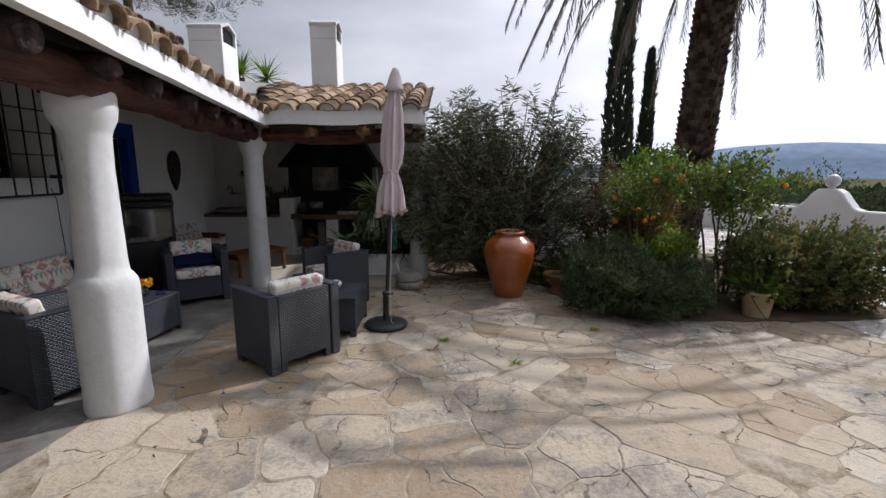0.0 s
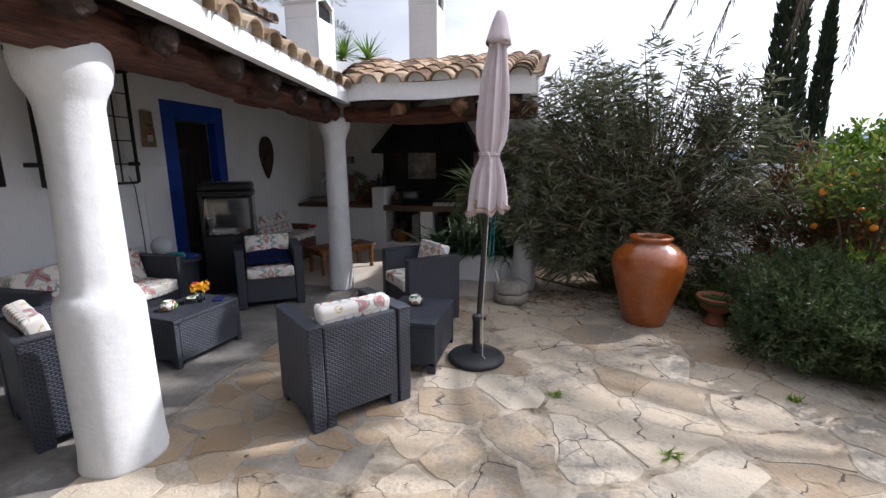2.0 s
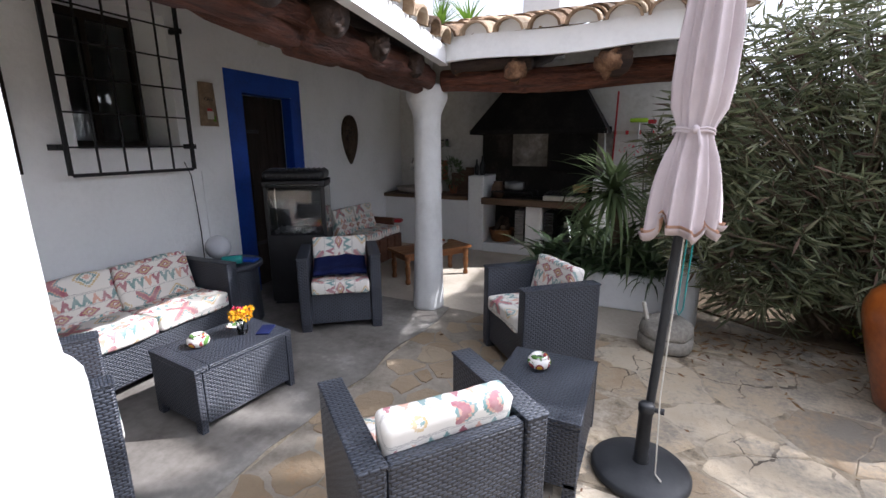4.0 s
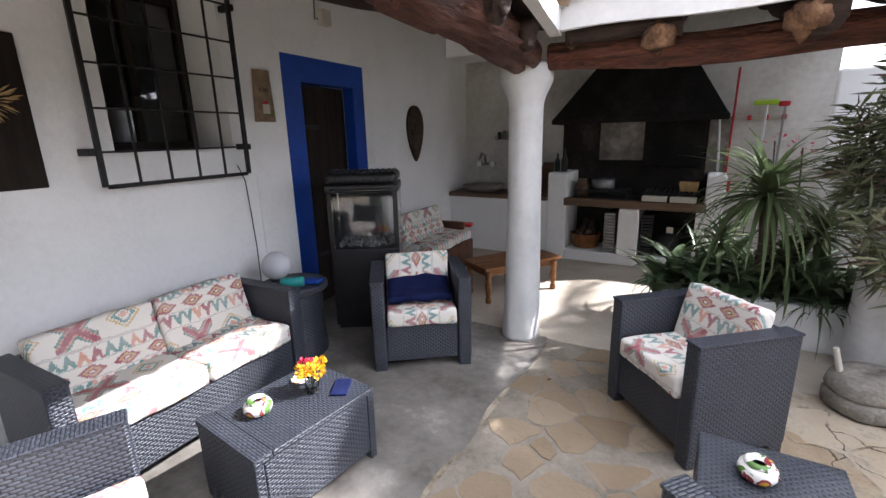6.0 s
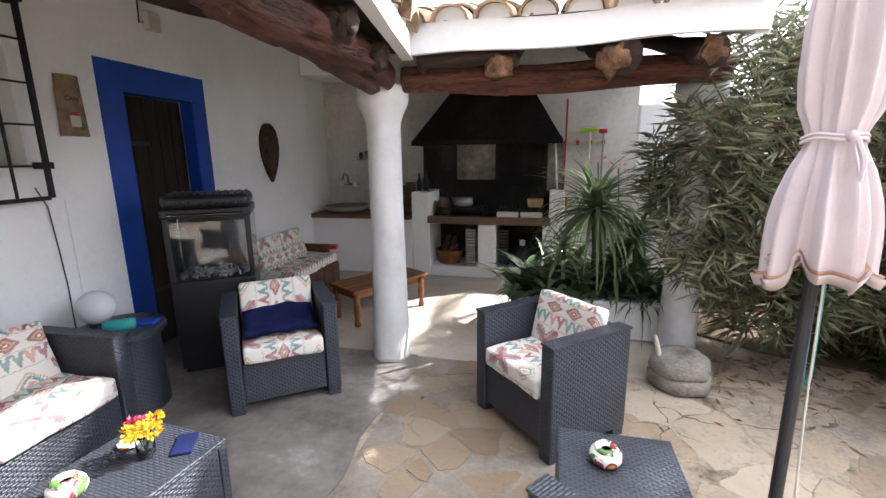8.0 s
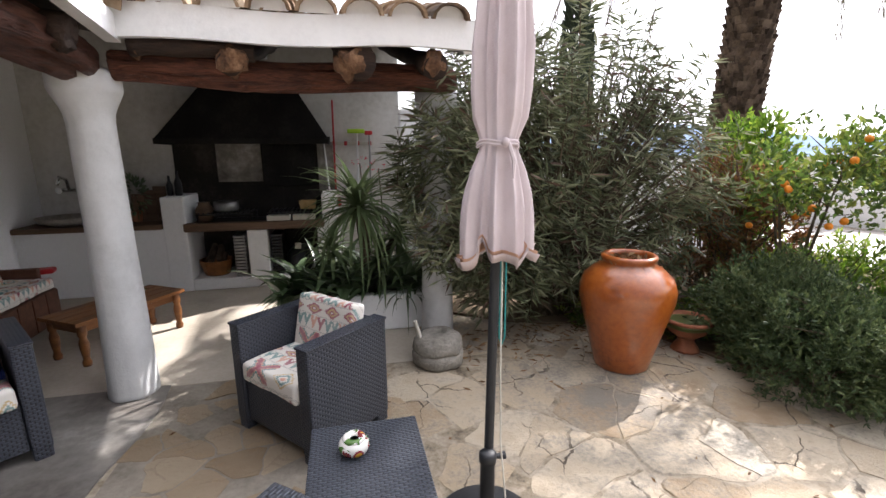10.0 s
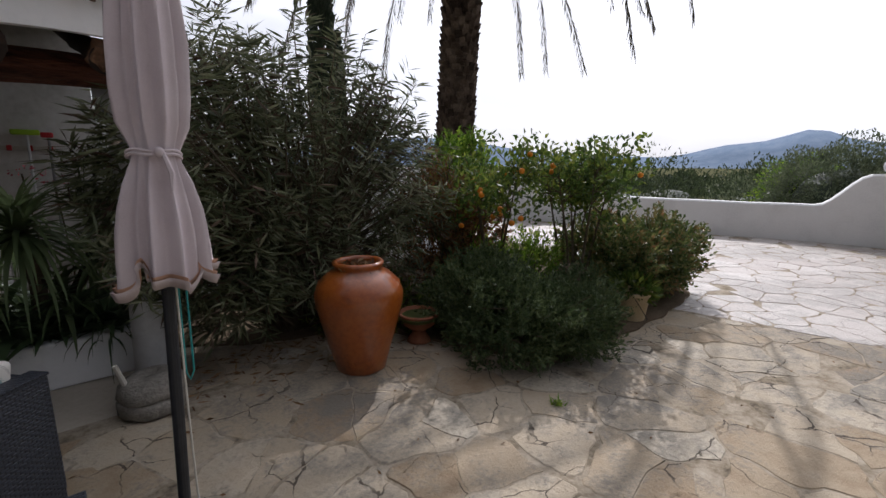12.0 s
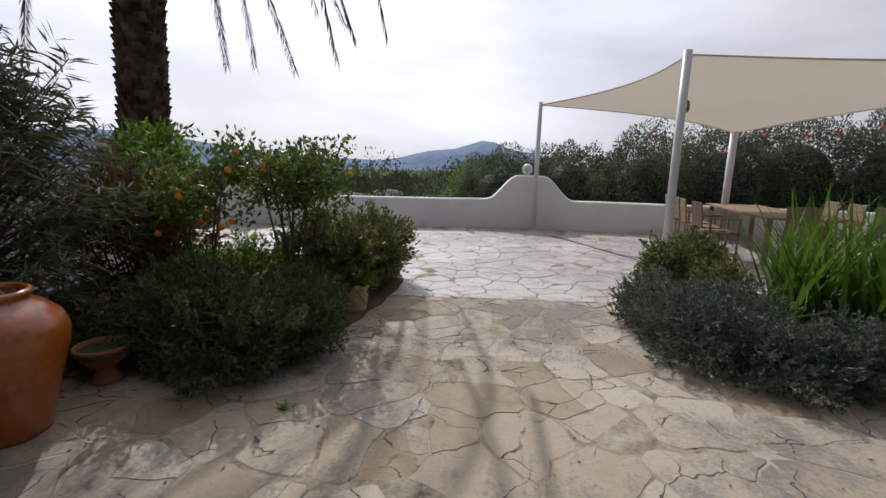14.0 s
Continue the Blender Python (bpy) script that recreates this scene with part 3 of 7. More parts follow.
def rand_dirs(n, up=0.0, spread=1.0):
    d = np.random.normal(size=(n, 3)) * spread
    d[:, 2] += up
    return d / (np.linalg.norm(d, axis=1, keepdims=True) + 1e-9)


def blob_points(n, c, r, lump=0.25, freq=1.3, inner=0.55, flat=None, seed=0.0):
    """Points in the outer part of a lumpy ellipsoid, with their outward ways."""
    d = rand_dirs(n)
    amp = np.array([1 + lump * 2 * noise.noise(Vector(v) * freq + Vector((seed, seed * 2, 0))) for v in d])
    k = (inner + (1 - inner) * np.random.rand(n) ** 0.6) * amp
    p = np.array(c) + d * k[:, None] * np.array(r)
    if flat is not None:
        keep = p[:, 2] > flat
        p, d = p[keep], d[keep]
    return p, d


# ---- structure: ground and floors ----
def plate(lo, hi, z0, z1):
    return boxed((lo[0], lo[1], z0), (hi[0], hi[1], z1))


def far_ground():
    bm = bmesh.new()
    rings = [(14, -0.05), (40, -1.2), (120, -6), (400, -14), (1500, -20), (4200, -20)]
    last = None
    for r, z in rings:
        ring = [bm.verts.new((4 + r * math.cos(a * math.pi / 24), 3 + r * math.sin(a * math.pi / 24), z)) for a in range(48)]
        if last:
            for i in range(48):
                bm.faces.new((last[i], last[(i + 1) % 48], ring[(i + 1) % 48], ring[i]))
        else:
            bm.faces.new(ring)
        last = ring
    return solo("ground", bm, M_FIELD, "dry scrubby land falling away to the valley", "ground", kind="structure")


far_ground()
solo("floor_terrace", plate((-2.6, -5.5), (11.0, 15.5), -0.2, -0.003), M_MORTAR, "sandy mortar bed between irregular terrace flags", "paving", kind="structure")


def ragged_slab(name, x0, x1, y0, y1, z, mat, label, jag=0.05):
    """A floor slab whose outer edge wanders like hand-laid work."""
    bm = bmesh.new()
    n = int((y1 - y0) / 0.12)
    top = []
    for k in range(n + 1):
        y = y0 + (y1 - y0) * k / n
        top.append((bm.verts.new((x0, y, z)), bm.verts.new((x1 + jag * 2 * noise.noise(Vector((y * 2.1, 3.7, 0))), y, z))))
    for a, b in zip(top, top[1:]):
        bm.faces.new((a[0], a[1], b[1], b[0]))
        lo = [bm.verts.new(v.co - Vector((0, 0, 0.1))) for v in (a[1], b[1])]
        bm.faces.new((a[1], lo[0], lo[1], b[1]))
    return solo(name, bm, mat, label, "floor", kind="structure")


ragged_slab("floor_porch", -5.0, -2.36, -5.0, 6.12, 0.004, M_CONCRETE, "smooth grey stained concrete porch floor")
solo("floor_porch_mortar", plate((-2.34, 2.95), (-0.95, 6.1), -0.1, -0.0025), M_JOINT, "pale cement joints between the brown porch stones", "floor", kind="structure")
solo("floor_barbecue", plate((-5.2, 6.1), (-0.45, 9.2), -0.1, 0.001), M_BEIGE, "pale sandy cement floor of the barbecue corner", "floor", kind="structure")

# ---- structure: house ----
LIFT = 0.07
HOUSE = pose(-4.43, 5.5, LIFT, 0, 0, 2.5)
bm = bmesh.new()
for lo, hi in (((-0.5, -10.0, -0.2), (0, -1.29, 3.5)), ((-0.5, -1.29, -0.2), (0, -0.5, 1.46)), ((-0.5, -1.29, 2.5), (0, -0.5, 3.5)),
               ((-0.5, -0.5, -0.2), (0, 0.23, 3.5)), ((-0.5, 0.23, 1.99), (0, 0.92, 3.5)), ((-0.5, 0.92, -0.2), (0, 3.55, 3.5))):
    box(bm, lo, hi)
solo("wall_house", bm, M_WHITE, "uneven whitewashed house wall under the porch", "wall", kind="structure", m=HOUSE)
solo("wall_house_back", boxed((-3.4, -10, -0.1), (-3.2, 3.6, 3.5)), M_WHITE, "plain wall at the back of the house", "wall", kind="structure", m=HOUSE)
solo("wall_room_side", boxed((-3.2, 1.6, -0.1), (-0.5, 1.75, 3.4)), M_WHITE, "plain inner wall beside the doorway", "wall", kind="structure", m=HOUSE)
solo("wall_room_end", boxed((-3.2, -3.4, -0.1), (-0.5, -3.25, 3.4)), M_WHITE, "plain inner wall of the house", "wall", kind="structure", m=HOUSE)
solo("floor_house", boxed((-3.2, -10, -0.1), (-0.5, 3.55, 0.0)), M_TERRA, "dim tiled floor inside the house", "floor", kind="structure", m=HOUSE)
solo("ceiling_house", boxed((-3.4, -10, 3.45), (0.0, 3.6, 3.55)), M_BOARD, "dark boarded ceiling inside the house", "ceiling", kind="structure", m=HOUSE)
solo("wall_barbecue", boxed((-5.4, 9.05, -0.1), (-0.35, 9.4, 3.11)), M_SMOKE_SHADE, "whitewashed wall behind the barbecue", "wall", kind="structure")
solo("wall_barbecue_side", boxed((-0.35, 9.05, -0.1), (1.6, 9.35, 2.15), 0.03), M_WHITE, "whitewashed yard wall beside the barbecue", "wall", kind="structure")
bm = bmesh.new()
for x0, x1, za, zb in ((-4.5, -2.55, 3.41, 3.27),):
    t = bmesh.new()
    vs = [t.verts.new(p) for p in ((x0, 9.3, 2.6), (x1, 9.3, 2.6), (x1, 9.3, zb), (x0, 9.3, za))]
    ws = [t.verts.new(v.co + Vector((0, 0.25, 0))) for v in vs]
    t.faces.new(vs)
    t.faces.new(list(reversed(ws)))
    for i in range(4):
        t.faces.new((vs[i], ws[i], ws[(i + 1) % 4], vs[(i + 1) % 4]))
    join(bm, t)
solo("wall_parapet", bm, M_WHITE, "sloping whitewashed parapet above the tiles", "wall", kind="structure")

# blue painted surround, door and window in house coordinates
bm = bmesh.new()
for lo, hi in (((0.0, 0.03, -0.07), (0.006, 0.23, 2.19)), ((0.0, 0.92, -0.07), (0.006, 1.08, 2.19)), ((0.0, 0.23, 1.99), (0.006, 0.92, 2.19))):
    box(bm, lo, hi)
for lo, hi in (((-0.12, 0.23, -0.07), (0.0, 0.236, 1.985)), ((-0.12, 0.914, -0.07), (0.0, 0.92, 1.985)), ((-0.12, 0.236, 1.984), (0.0, 0.914, 1.99))):
    box(bm, lo, hi)
solo("trim_door_surround", bm, M_BLUE, "broad cobalt blue painted band round the doorway", "door surround", kind="structure", m=HOUSE)
door = thing("door_1", HOUSE @ pose(-0.12, 0.575, 0), "closed dark-stained plank door in a blue surround", "door", kind="structure")
for k in range(5):
    part("plank", boxed((-0.04, -0.335 + k * 0.134, -0.06), (0, -0.335 + k * 0.134 + 0.131, 1.975), 0.006), M_DARKWOOD, door)
part("handle", tube([(0.0, 0.26, 1.0), (0.04, 0.26, 1.0), (0.04, 0.18, 1.0)], 0.008), M_IRON, door, "small black lever handle")
part("strap_hinge", boxed((0.0, -0.33, 1.6), (0.006, -0.05, 1.635), 0.002), M_IRON, door)
part("strap_hinge", boxed((0.0, -0.33, 0.4), (0.006, -0.05, 0.435), 0.002), M_IRON, door)

win = thing("window_1", HOUSE @ pose(-0.42, -0.895, 1.46), "dark wooden casement window behind an iron grille", "window", kind="structure")
bm = bmesh.new()
for lo, hi in (((-0.03, -0.395, 0), (0.03, -0.345, 1.04)), ((-0.03, 0.345, 0), (0.03, 0.395, 1.04)), ((-0.03, -0.345, 0), (0.03, 0.345, 0.06)), ((-0.03, -0.345, 0.98), (0.03, 0.345, 1.04)), ((-0.03, -0.025, 0.06), (0.03, 0.025, 0.98))):
    box(bm, lo, hi, 0.005)
part("window_frame", bm, M_DARKWOOD, win)
for y0 in (-0.345, 0.025):
    p = part("pane", boxed((-0.004, y0, 0.06), (0.004, y0 + 0.32, 0.98)), M_GLASS, win)
    p.visible_shadow = False
part("window_sill", boxed((0.03, -0.395, -0.03), (0.41, 0.395, 0.0), 0.006), M_WHITE, win)

# iron grille standing off the wall
gr = thing("window_grille", HOUSE @ pose(0.12, -1.43, 1.28), "black wrought-iron window grille bolted off the wall", "grille")
GW, GH = 0.94, 1.34
for k, y in enumerate((0, GW)):
    part("frame_bar", boxed((-0.012, y - 0.014, 0), (0.012, y + 0.014, GH), 0.003), M_IRON, gr)
for z in (0, GH):
    part("frame_bar", boxed((-0.012, 0.014, z - 0.012), (0.012, GW - 0.014, z + 0.012), 0.003), M_IRON, gr)
for k in range(1, 5):
    part("upright_bar", boxed((-0.006, GW * k / 5 - 0.007, 0.012), (0.006, GW * k / 5 + 0.007, GH - 0.012), 0.002), M_IRON, gr)
for k in range(1, 6):
    z = 0.19 + (k - 1) * 0.23
    part("cross_bar", boxed((0.0065, 0.014, z - 0.006), (0.017, GW - 0.014, z + 0.006), 0.002), M_IRON, gr)
for y in (-0.03, GW + 0.03):
    for z in (0.19, 1.11):
        part("bracket", boxed((-0.12, y - 0.018, z - 0.02), (0.0, y + 0.018, z + 0.02), 0.004), M_IRON, gr)

# upper house: wall strip, eave and tiles above the porch roof
solo("roof_house", boxed((-3.6, -10, 3.52), (0.06, 2.35, 3.62), 0.01), M_WHITE, "whitewashed roof edge of the house", "roof", kind="structure", m=HOUSE)

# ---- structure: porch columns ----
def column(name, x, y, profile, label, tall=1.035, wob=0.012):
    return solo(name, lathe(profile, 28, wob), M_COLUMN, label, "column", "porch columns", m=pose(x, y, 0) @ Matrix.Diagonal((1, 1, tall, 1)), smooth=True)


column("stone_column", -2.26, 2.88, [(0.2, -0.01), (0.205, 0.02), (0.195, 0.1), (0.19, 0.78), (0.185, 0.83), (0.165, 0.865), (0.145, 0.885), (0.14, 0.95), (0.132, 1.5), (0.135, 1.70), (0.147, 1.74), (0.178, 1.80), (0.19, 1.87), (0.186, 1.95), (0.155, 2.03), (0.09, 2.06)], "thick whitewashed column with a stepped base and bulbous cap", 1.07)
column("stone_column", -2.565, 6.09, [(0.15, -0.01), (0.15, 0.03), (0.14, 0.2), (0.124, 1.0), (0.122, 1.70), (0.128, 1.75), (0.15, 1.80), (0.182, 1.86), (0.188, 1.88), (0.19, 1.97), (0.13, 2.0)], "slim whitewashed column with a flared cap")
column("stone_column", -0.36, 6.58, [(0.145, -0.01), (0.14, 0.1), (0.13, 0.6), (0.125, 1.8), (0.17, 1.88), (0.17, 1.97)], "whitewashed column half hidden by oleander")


# ---- structure: porch roof ----
def eave(y):
    return Vector((-2.33 + (5.9 - y) * 0.145, y, 2.14 + LIFT + (5.9 - y) * 0.022))


def wallline(y):
    p = HOUSE @ Vector((0.0, y - 5.5, 0))
    return Vector((p.x, p.y, 2.82 + LIFT))


Y0, Y1 = -4.0, 5.9
bm = bmesh.new()
sec = []
for k in range(21):
    y = Y0 + (Y1 - Y0) * k / 20
    e, w = eave(y), wallline(y)
    sec.append([bm.verts.new(p) for p in (e, w, w + Vector((0, 0, 0.06)), e + Vector((0, 0, 0.06)))])
for a, b in zip(sec, sec[1:]):
    for i in range(4):
        j = (i + 1) % 4
        bm.faces.new((a[i], b[i], b[j], a[j]))
solo("ceiling_porch", bm, M_BOARD, "dark boarded underside of the porch roof", "ceiling", kind="structure")
bm = bmesh.new()
quad = [Vector((x, y, z + LIFT)) for x, y, z in ((-2.33, 5.9, 2.14), (-0.3, 5.92, 2.16), (-0.3, 9.06, 2.98), (-4.55, 9.06, 2.98), (-4.42, 5.9, 2.84))]
lo = [bm.verts.new(p) for p in quad]
hi = [bm.verts.new(p + Vector((0, 0, 0.06))) for p in quad]
for i in range(5):
    bm.faces.new((lo[i], lo[(i + 1) % 5], hi[(i + 1) % 5], hi[i]))
for a in ((0, 1, 2), (0, 2, 3), (0, 3, 4)):
    bm.faces.new([lo[i] for i in reversed(a)])
    bm.faces.new([hi[i] for i in a])
solo("ceiling_barbecue", bm, M_BOARD, "dark boarded underside of the barbecue roof", "ceiling", kind="structure")

# white plastered edge of both eaves
bm = bmesh.new()
last = None
for k in range(31):
    y = Y0 + (Y1 + 0.03 - Y0) * k / 30
    e = eave(y)
    j = 0.008 * noise.noise(Vector((y * 2, 0, 5)))
    row = [bm.verts.new(e + Vector(o)) for o in ((-0.02, 0, -0.03), (0.055 + j, 0.0, -0.03 + j), (0.055 + j, 0.0, 0.105 + j), (-0.02, 0, 0.125))]
    if last:
        for i in range(4):
            bm.faces.new((last[i], row[i], row[(i + 1) % 4], last[(i + 1) % 4]))
    last = row
solo("trim_eave_porch", bm, M_WHITE, "whitewashed mortar edge below the porch tiles", "eave", kind="structure")
bm = bmesh.new()
last = None
for k in range(15):
    x = -2.36 + 2.1 * k / 14
    j = 0.01 * noise.noise(Vector((x * 2, 4, 5)))
    z = 2.14 + LIFT + 0.02 * k / 14 + 0.012 * math.sin(k * 0.7)
    row = [bm.verts.new((x, *p)) for p in ((5.9, z - 0.02), (5.86 + j, z - 0.02 + j), (5.86 + j, z + 0.155 + j), (5.95, z + 0.165))]
    if last:
        for i in range(4):
            bm.faces.new((last[i], last[(i + 1) % 4], row[(i + 1) % 4], row[i]))
    last = row
solo("trim_eave_barbecue", bm, M_WHITE, "cracked whitewashed mortar edge below the tiles", "eave", kind="structure")
solo("wall_gable", boxed((-0.32, 5.9, 2.12), (-0.24, 9.1, 2.26), 0.01, m=Matrix.Translation((0, 5.9, 2.16 + LIFT)) @ Matrix.Rotation(math.atan2(0.82, 3.15), 4, "X") @ Matrix.Translation((0, -5.9, -2.16))), M_WHITE, "whitewashed verge of the barbecue roof", "wall", kind="structure")


# beams: large twisted logs on the columns
def log(name, pts, r, label, mat=M_LOG, seed=1.0, group=""):
    """A weathered, twisted trunk with long grooves and knots."""
    a = [Vector(p) + Vector((0, 0, LIFT)) for p in pts]
    bm = bmesh.new()
    n, seg = 90, 30
    off = Vector((seed, seed * 1.7, seed * 0.6))
    rings = []
    for k in range(n + 1):
        t = k / n * (len(a) - 1)
        i = min(int(t), len(a) - 2)
        p = a[i].lerp(a[i + 1], t - i)
        d = (a[i + 1] - a[i]).normalized()
        s = d.cross(Vector((0, 0, 1))).normalized()
        u = s.cross(d)
        p = p + Vector((noise.noise(p * 0.8 + off), noise.noise(p * 0.8 - off), noise.noise(p * 0.8 + off * 2))) * 0.06
        ring = []
        L = k / n * (a[-1] - a[0]).length
        for q in range(seg):
            an = 2 * math.pi * q / seg + 0.5 * math.sin(L * 0.9 + seed)
            c = Vector((math.cos(an) * 1.4, math.sin(an) * 1.4, L * 0.75)) + off
            rr = 1 + 0.26 * noise.noise(c) + 0.14 * noise.noise(Vector((c.x * 2.4, c.y * 2.4, L * 0.9)))
            g = abs(noise.noise(Vector((c.x * 2.0, c.y * 2.0, L * 0.55 + 4))))
            rr -= 0.34 * max(0.0, 1 - g * 8)
            if k in (0, n):
                rr *= 0.85
            ring.append(bm.verts.new(p + (s * math.cos(an) + u * math.sin(an)) * r * rr))
        rings.append(ring)
    for x, y in zip(rings, rings[1:]):
        for q in range(seg):
            bm.faces.new((x[q], x[(q + 1) % seg], y[(q + 1) % seg], y[q]))
    bm.faces.new(list(reversed(rings[0])))
    bm.faces.new(rings[-1])
    return solo(name, bm, mat, label, "beam", group, smooth=True)


log("roof_beam", [(-1.9, -1.0, 2.16), (-2.2, 2.78, 2.10), (-2.4, 4.6, 2.05)], 0.125, "gnarled reddish-brown juniper log beam over the columns", seed=1.0, group="porch beams")
log("roof_beam", [(-2.36, 4.2, 2.07), (-2.55, 6.0, 2.03)], 0.125, "gnarled reddish-brown juniper log beam on the corner column", seed=5.0, group="porch beams")
log("roof_beam", [(-2.42, 6.06, 2.0), (-1.5, 6.2, 1.985), (-0.3, 6.42, 2.02)], 0.092, "twisted reddish log beam across the barbecue corner", mat=M_LOG_X, seed=9.0, group="porch beams")


def rafter(a, b, r, seed, label="dark round rafter log with a rough sawn end", end=M_RAFTER):
    a, b = Vector(a), Vector(b)
    pts = [a.lerp(b, k / 8) for k in range(9)]
    t = thing("rafter", I4, label, "rafter", "roof rafters")
    part("log", tube(pts, [r * (1.2 if k == 0 else 1.0) for k in range(9)], 14, wob=0.8, seed=seed), M_RAFTER, t, smooth=True)
    d = (b - a).normalized()
    burl = bmesh.new()
    bmesh.ops.create_icosphere(burl, subdivisions=3, radius=1.0)
    for v in burl.verts:
        o = v.co.normalized()
        k = 1 + 0.42 * noise.noise(o * 1.6 + Vector((seed, 0, 0))) + 0.24 * noise.noise(o * 4.2 + Vector((0, seed, 0))) - 0.3 * max(0.0, 1 - 7 * abs(noise.noise(o * 2.6 + Vector((seed, seed, 3)))))
        v.co = a + d * 0.02 + o * r * 1.18 * k - d * o.dot(d) * r * 0.45
    part("log_end", burl, end, t, "rough cut end", True)


for k in range(14):
    y = 5.45 - k * 0.56 + random.uniform(-0.06, 0.06)
    e, w = eave(y), wallline(y + 0.1)
    rafter(e + Vector((-0.05, 0, -0.10)), w + Vector((0.02, 0, -0.09)), random.uniform(0.055, 0.07), k * 3.1)
for k, x in enumerate((-1.72, -1.02, -0.5)):
    rafter((x, 5.93, 2.105 + 0.01 * k), (x - 0.05, 9.05, 2.93), (0.075, 0.088, 0.065)[k], 50 + k * 2.3, "round rafter log with a gnarled pale end", M_LOGEND)
rafter((-2.25, 5.98, 2.17), (-1.6, 5.99, 2.17), 0.05, 71.0, "short pale log lying along the eave", M_LOGEND)


# ---- porch furniture ----
def arm_profile(w, d, h, lift=0.05):
    """One side of the resin seating: a slab arm with a lifted foot line."""
    bm = bmesh.new()
    box(bm, (0, 0, lift), (w, d, h), 0.012)
    box(bm, (0.004, 0.004, 0), (w - 0.004, 0.09, lift + 0.03), 0.008)
    box(bm, (0.004, d - 0.09, 0), (w - 0.004, d - 0.004, lift + 0.03), 0.008)
    return bm


def cushion(w, d, h, puff=0.012):
    """A soft filled cushion with rounded, slightly sagging faces."""
    t = bmesh.new()
    bmesh.ops.create_cube(t, size=1.0, matrix=Matrix.Diagonal((w, d, h, 1)))
    bmesh.ops.bevel(t, geom=t.edges[:], offset=min(w, d, h) * 0.22, segments=3, affect="EDGES", profile=0.55)
    bmesh.ops.subdivide_edges(t, edges=[e for e in t.edges if e.calc_length() > 0.15], cuts=5, use_grid_fill=True)
    for v in t.verts:
        v.co += v.normal * puff * noise.noise(v.co * 6.0 + Vector((w * 9, 0, 0)))
    return t


def seating(name, m, width, label, group, seats=1, blanket=False, cloth=(M_IKAT_COLS,)):
    """Charcoal resin weave seat: front towards -y, base at the origin."""
    D, H, A = 0.56, 0.60, 0.09
    t = thing(name, m, label, "sofa" if seats > 1 else "armchair", group)
    for s, x in ((-1, -width / 2), (1, width / 2 - A)):
        part("armrest", arm_profile(A, D, H), M_WICKER, t, m=pose(x, -D / 2, 0))
        part("arm_cap", boxed((x - 0.004, -D / 2 - 0.004, H - 0.006), (x + A + 0.004, D / 2 + 0.004, H + 0.008), 0.006), M_WICKER, t)
    part("front_panel", boxed((-width / 2 + A + 0.002, -D / 2 + 0.02, 0.06), (width / 2 - A - 0.002, -D / 2 + 0.05, 0.31), 0.006), M_WICKER, t)
    part("seat_base", boxed((-width / 2 + A + 0.002, -D / 2 + 0.052, 0.2), (width / 2 - A - 0.002, D / 2 - 0.07, 0.30), 0.006), M_WICKER, t)
    bm = bmesh.new()
    x0, x1 = -width / 2 + A + 0.004, width / 2 - A - 0.004
    box(bm, (x0, D / 2 - 0.065, 0.07), (x1, D / 2 - 0.01, H - 0.005), 0.01)
    for x in (x0, x1 - 0.06):
        box(bm, (x, D / 2 - 0.06, 0.0), (x + 0.06, D / 2 - 0.014, 0.1), 0.006)
    part("backrest", bm, M_WICKER, t)
    cw = (width - 2 * A - 0.02) / seats
    for i in range(seats):
        cx = -width / 2 + A + 0.01 + cw * (i + 0.5)
        part("seat_cushion", cushion(cw - 0.006, D - 0.09, 0.105), cloth[i % len(cloth)], t, "cream cushion with woven southwestern pattern", True, m=pose(cx, -0.055, 0.357))
        part("back_cushion", cushion(cw - 0.01, 0.105, 0.34), cloth[i % len(cloth)], t, "cream back cushion with woven southwestern pattern", True, m=pose(cx, D / 2 - 0.14, 0.515, -13, 0, 0))
    if blanket:
        bm = bmesh.new()
        n = 14
        grid = []
        for i in range(n + 1):
            row = []
            for j in range(9):
                u, v = i / n, j / 8
                x = (u - 0.5) * (cw - 0.03)
                y = -0.19 + 0.32 * v
                z = 0.437 + 0.11 * max(v - 0.45, 0) + 0.012 * noise.noise(Vector((x * 9, y * 9, 0))) + 0.02 * (1 - (2 * u - 1) ** 4) * v
                row.append(bm.verts.new((x, y, z)))
            grid.append(row)
        for a, b in zip(grid, grid[1:]):
            for j in range(8):
                bm.faces.new((a[j], b[j], b[j + 1], a[j + 1]))
        ext = bmesh.ops.extrude_face_region(bm, geom=bm.faces[:])
        for v in [e for e in ext["geom"] if isinstance(e, bmesh.types.BMVert)]:
            v.co.z += 0.035
        blk = new("folded_blanket", finish("folded_blanket", bm, M_NAVY, True))
        blk.matrix_basis = m
        tagged(blk, "folded navy blue blanket lying on the armchair seat", "blanket")
    return t


SEAT = Matrix.Diagonal((1, 1, 1.07, 1))
G_SEAT = "charcoal resin weave porch seating"
seating("armchair", SEAT @ pose(-3.13, 5.46, 0.004, 0, 0, 37.8), 0.68, "charcoal weave armchair with patterned cushions and navy blanket", G_SEAT, blanket=True)
seating("armchair", SEAT @ pose(-1.355, 5.45, 0.001, 0, 0, -47.6), 0.68, "charcoal weave armchair beside the low table", G_SEAT, cloth=(M_IKAT_LOW,))
seating("armchair", SEAT @ pose(-1.35, 3.70, 0.001, 0, 0, -128.6), 0.68, "charcoal weave armchair with its back to the terrace", G_SEAT, cloth=(M_IKAT_LOW,))
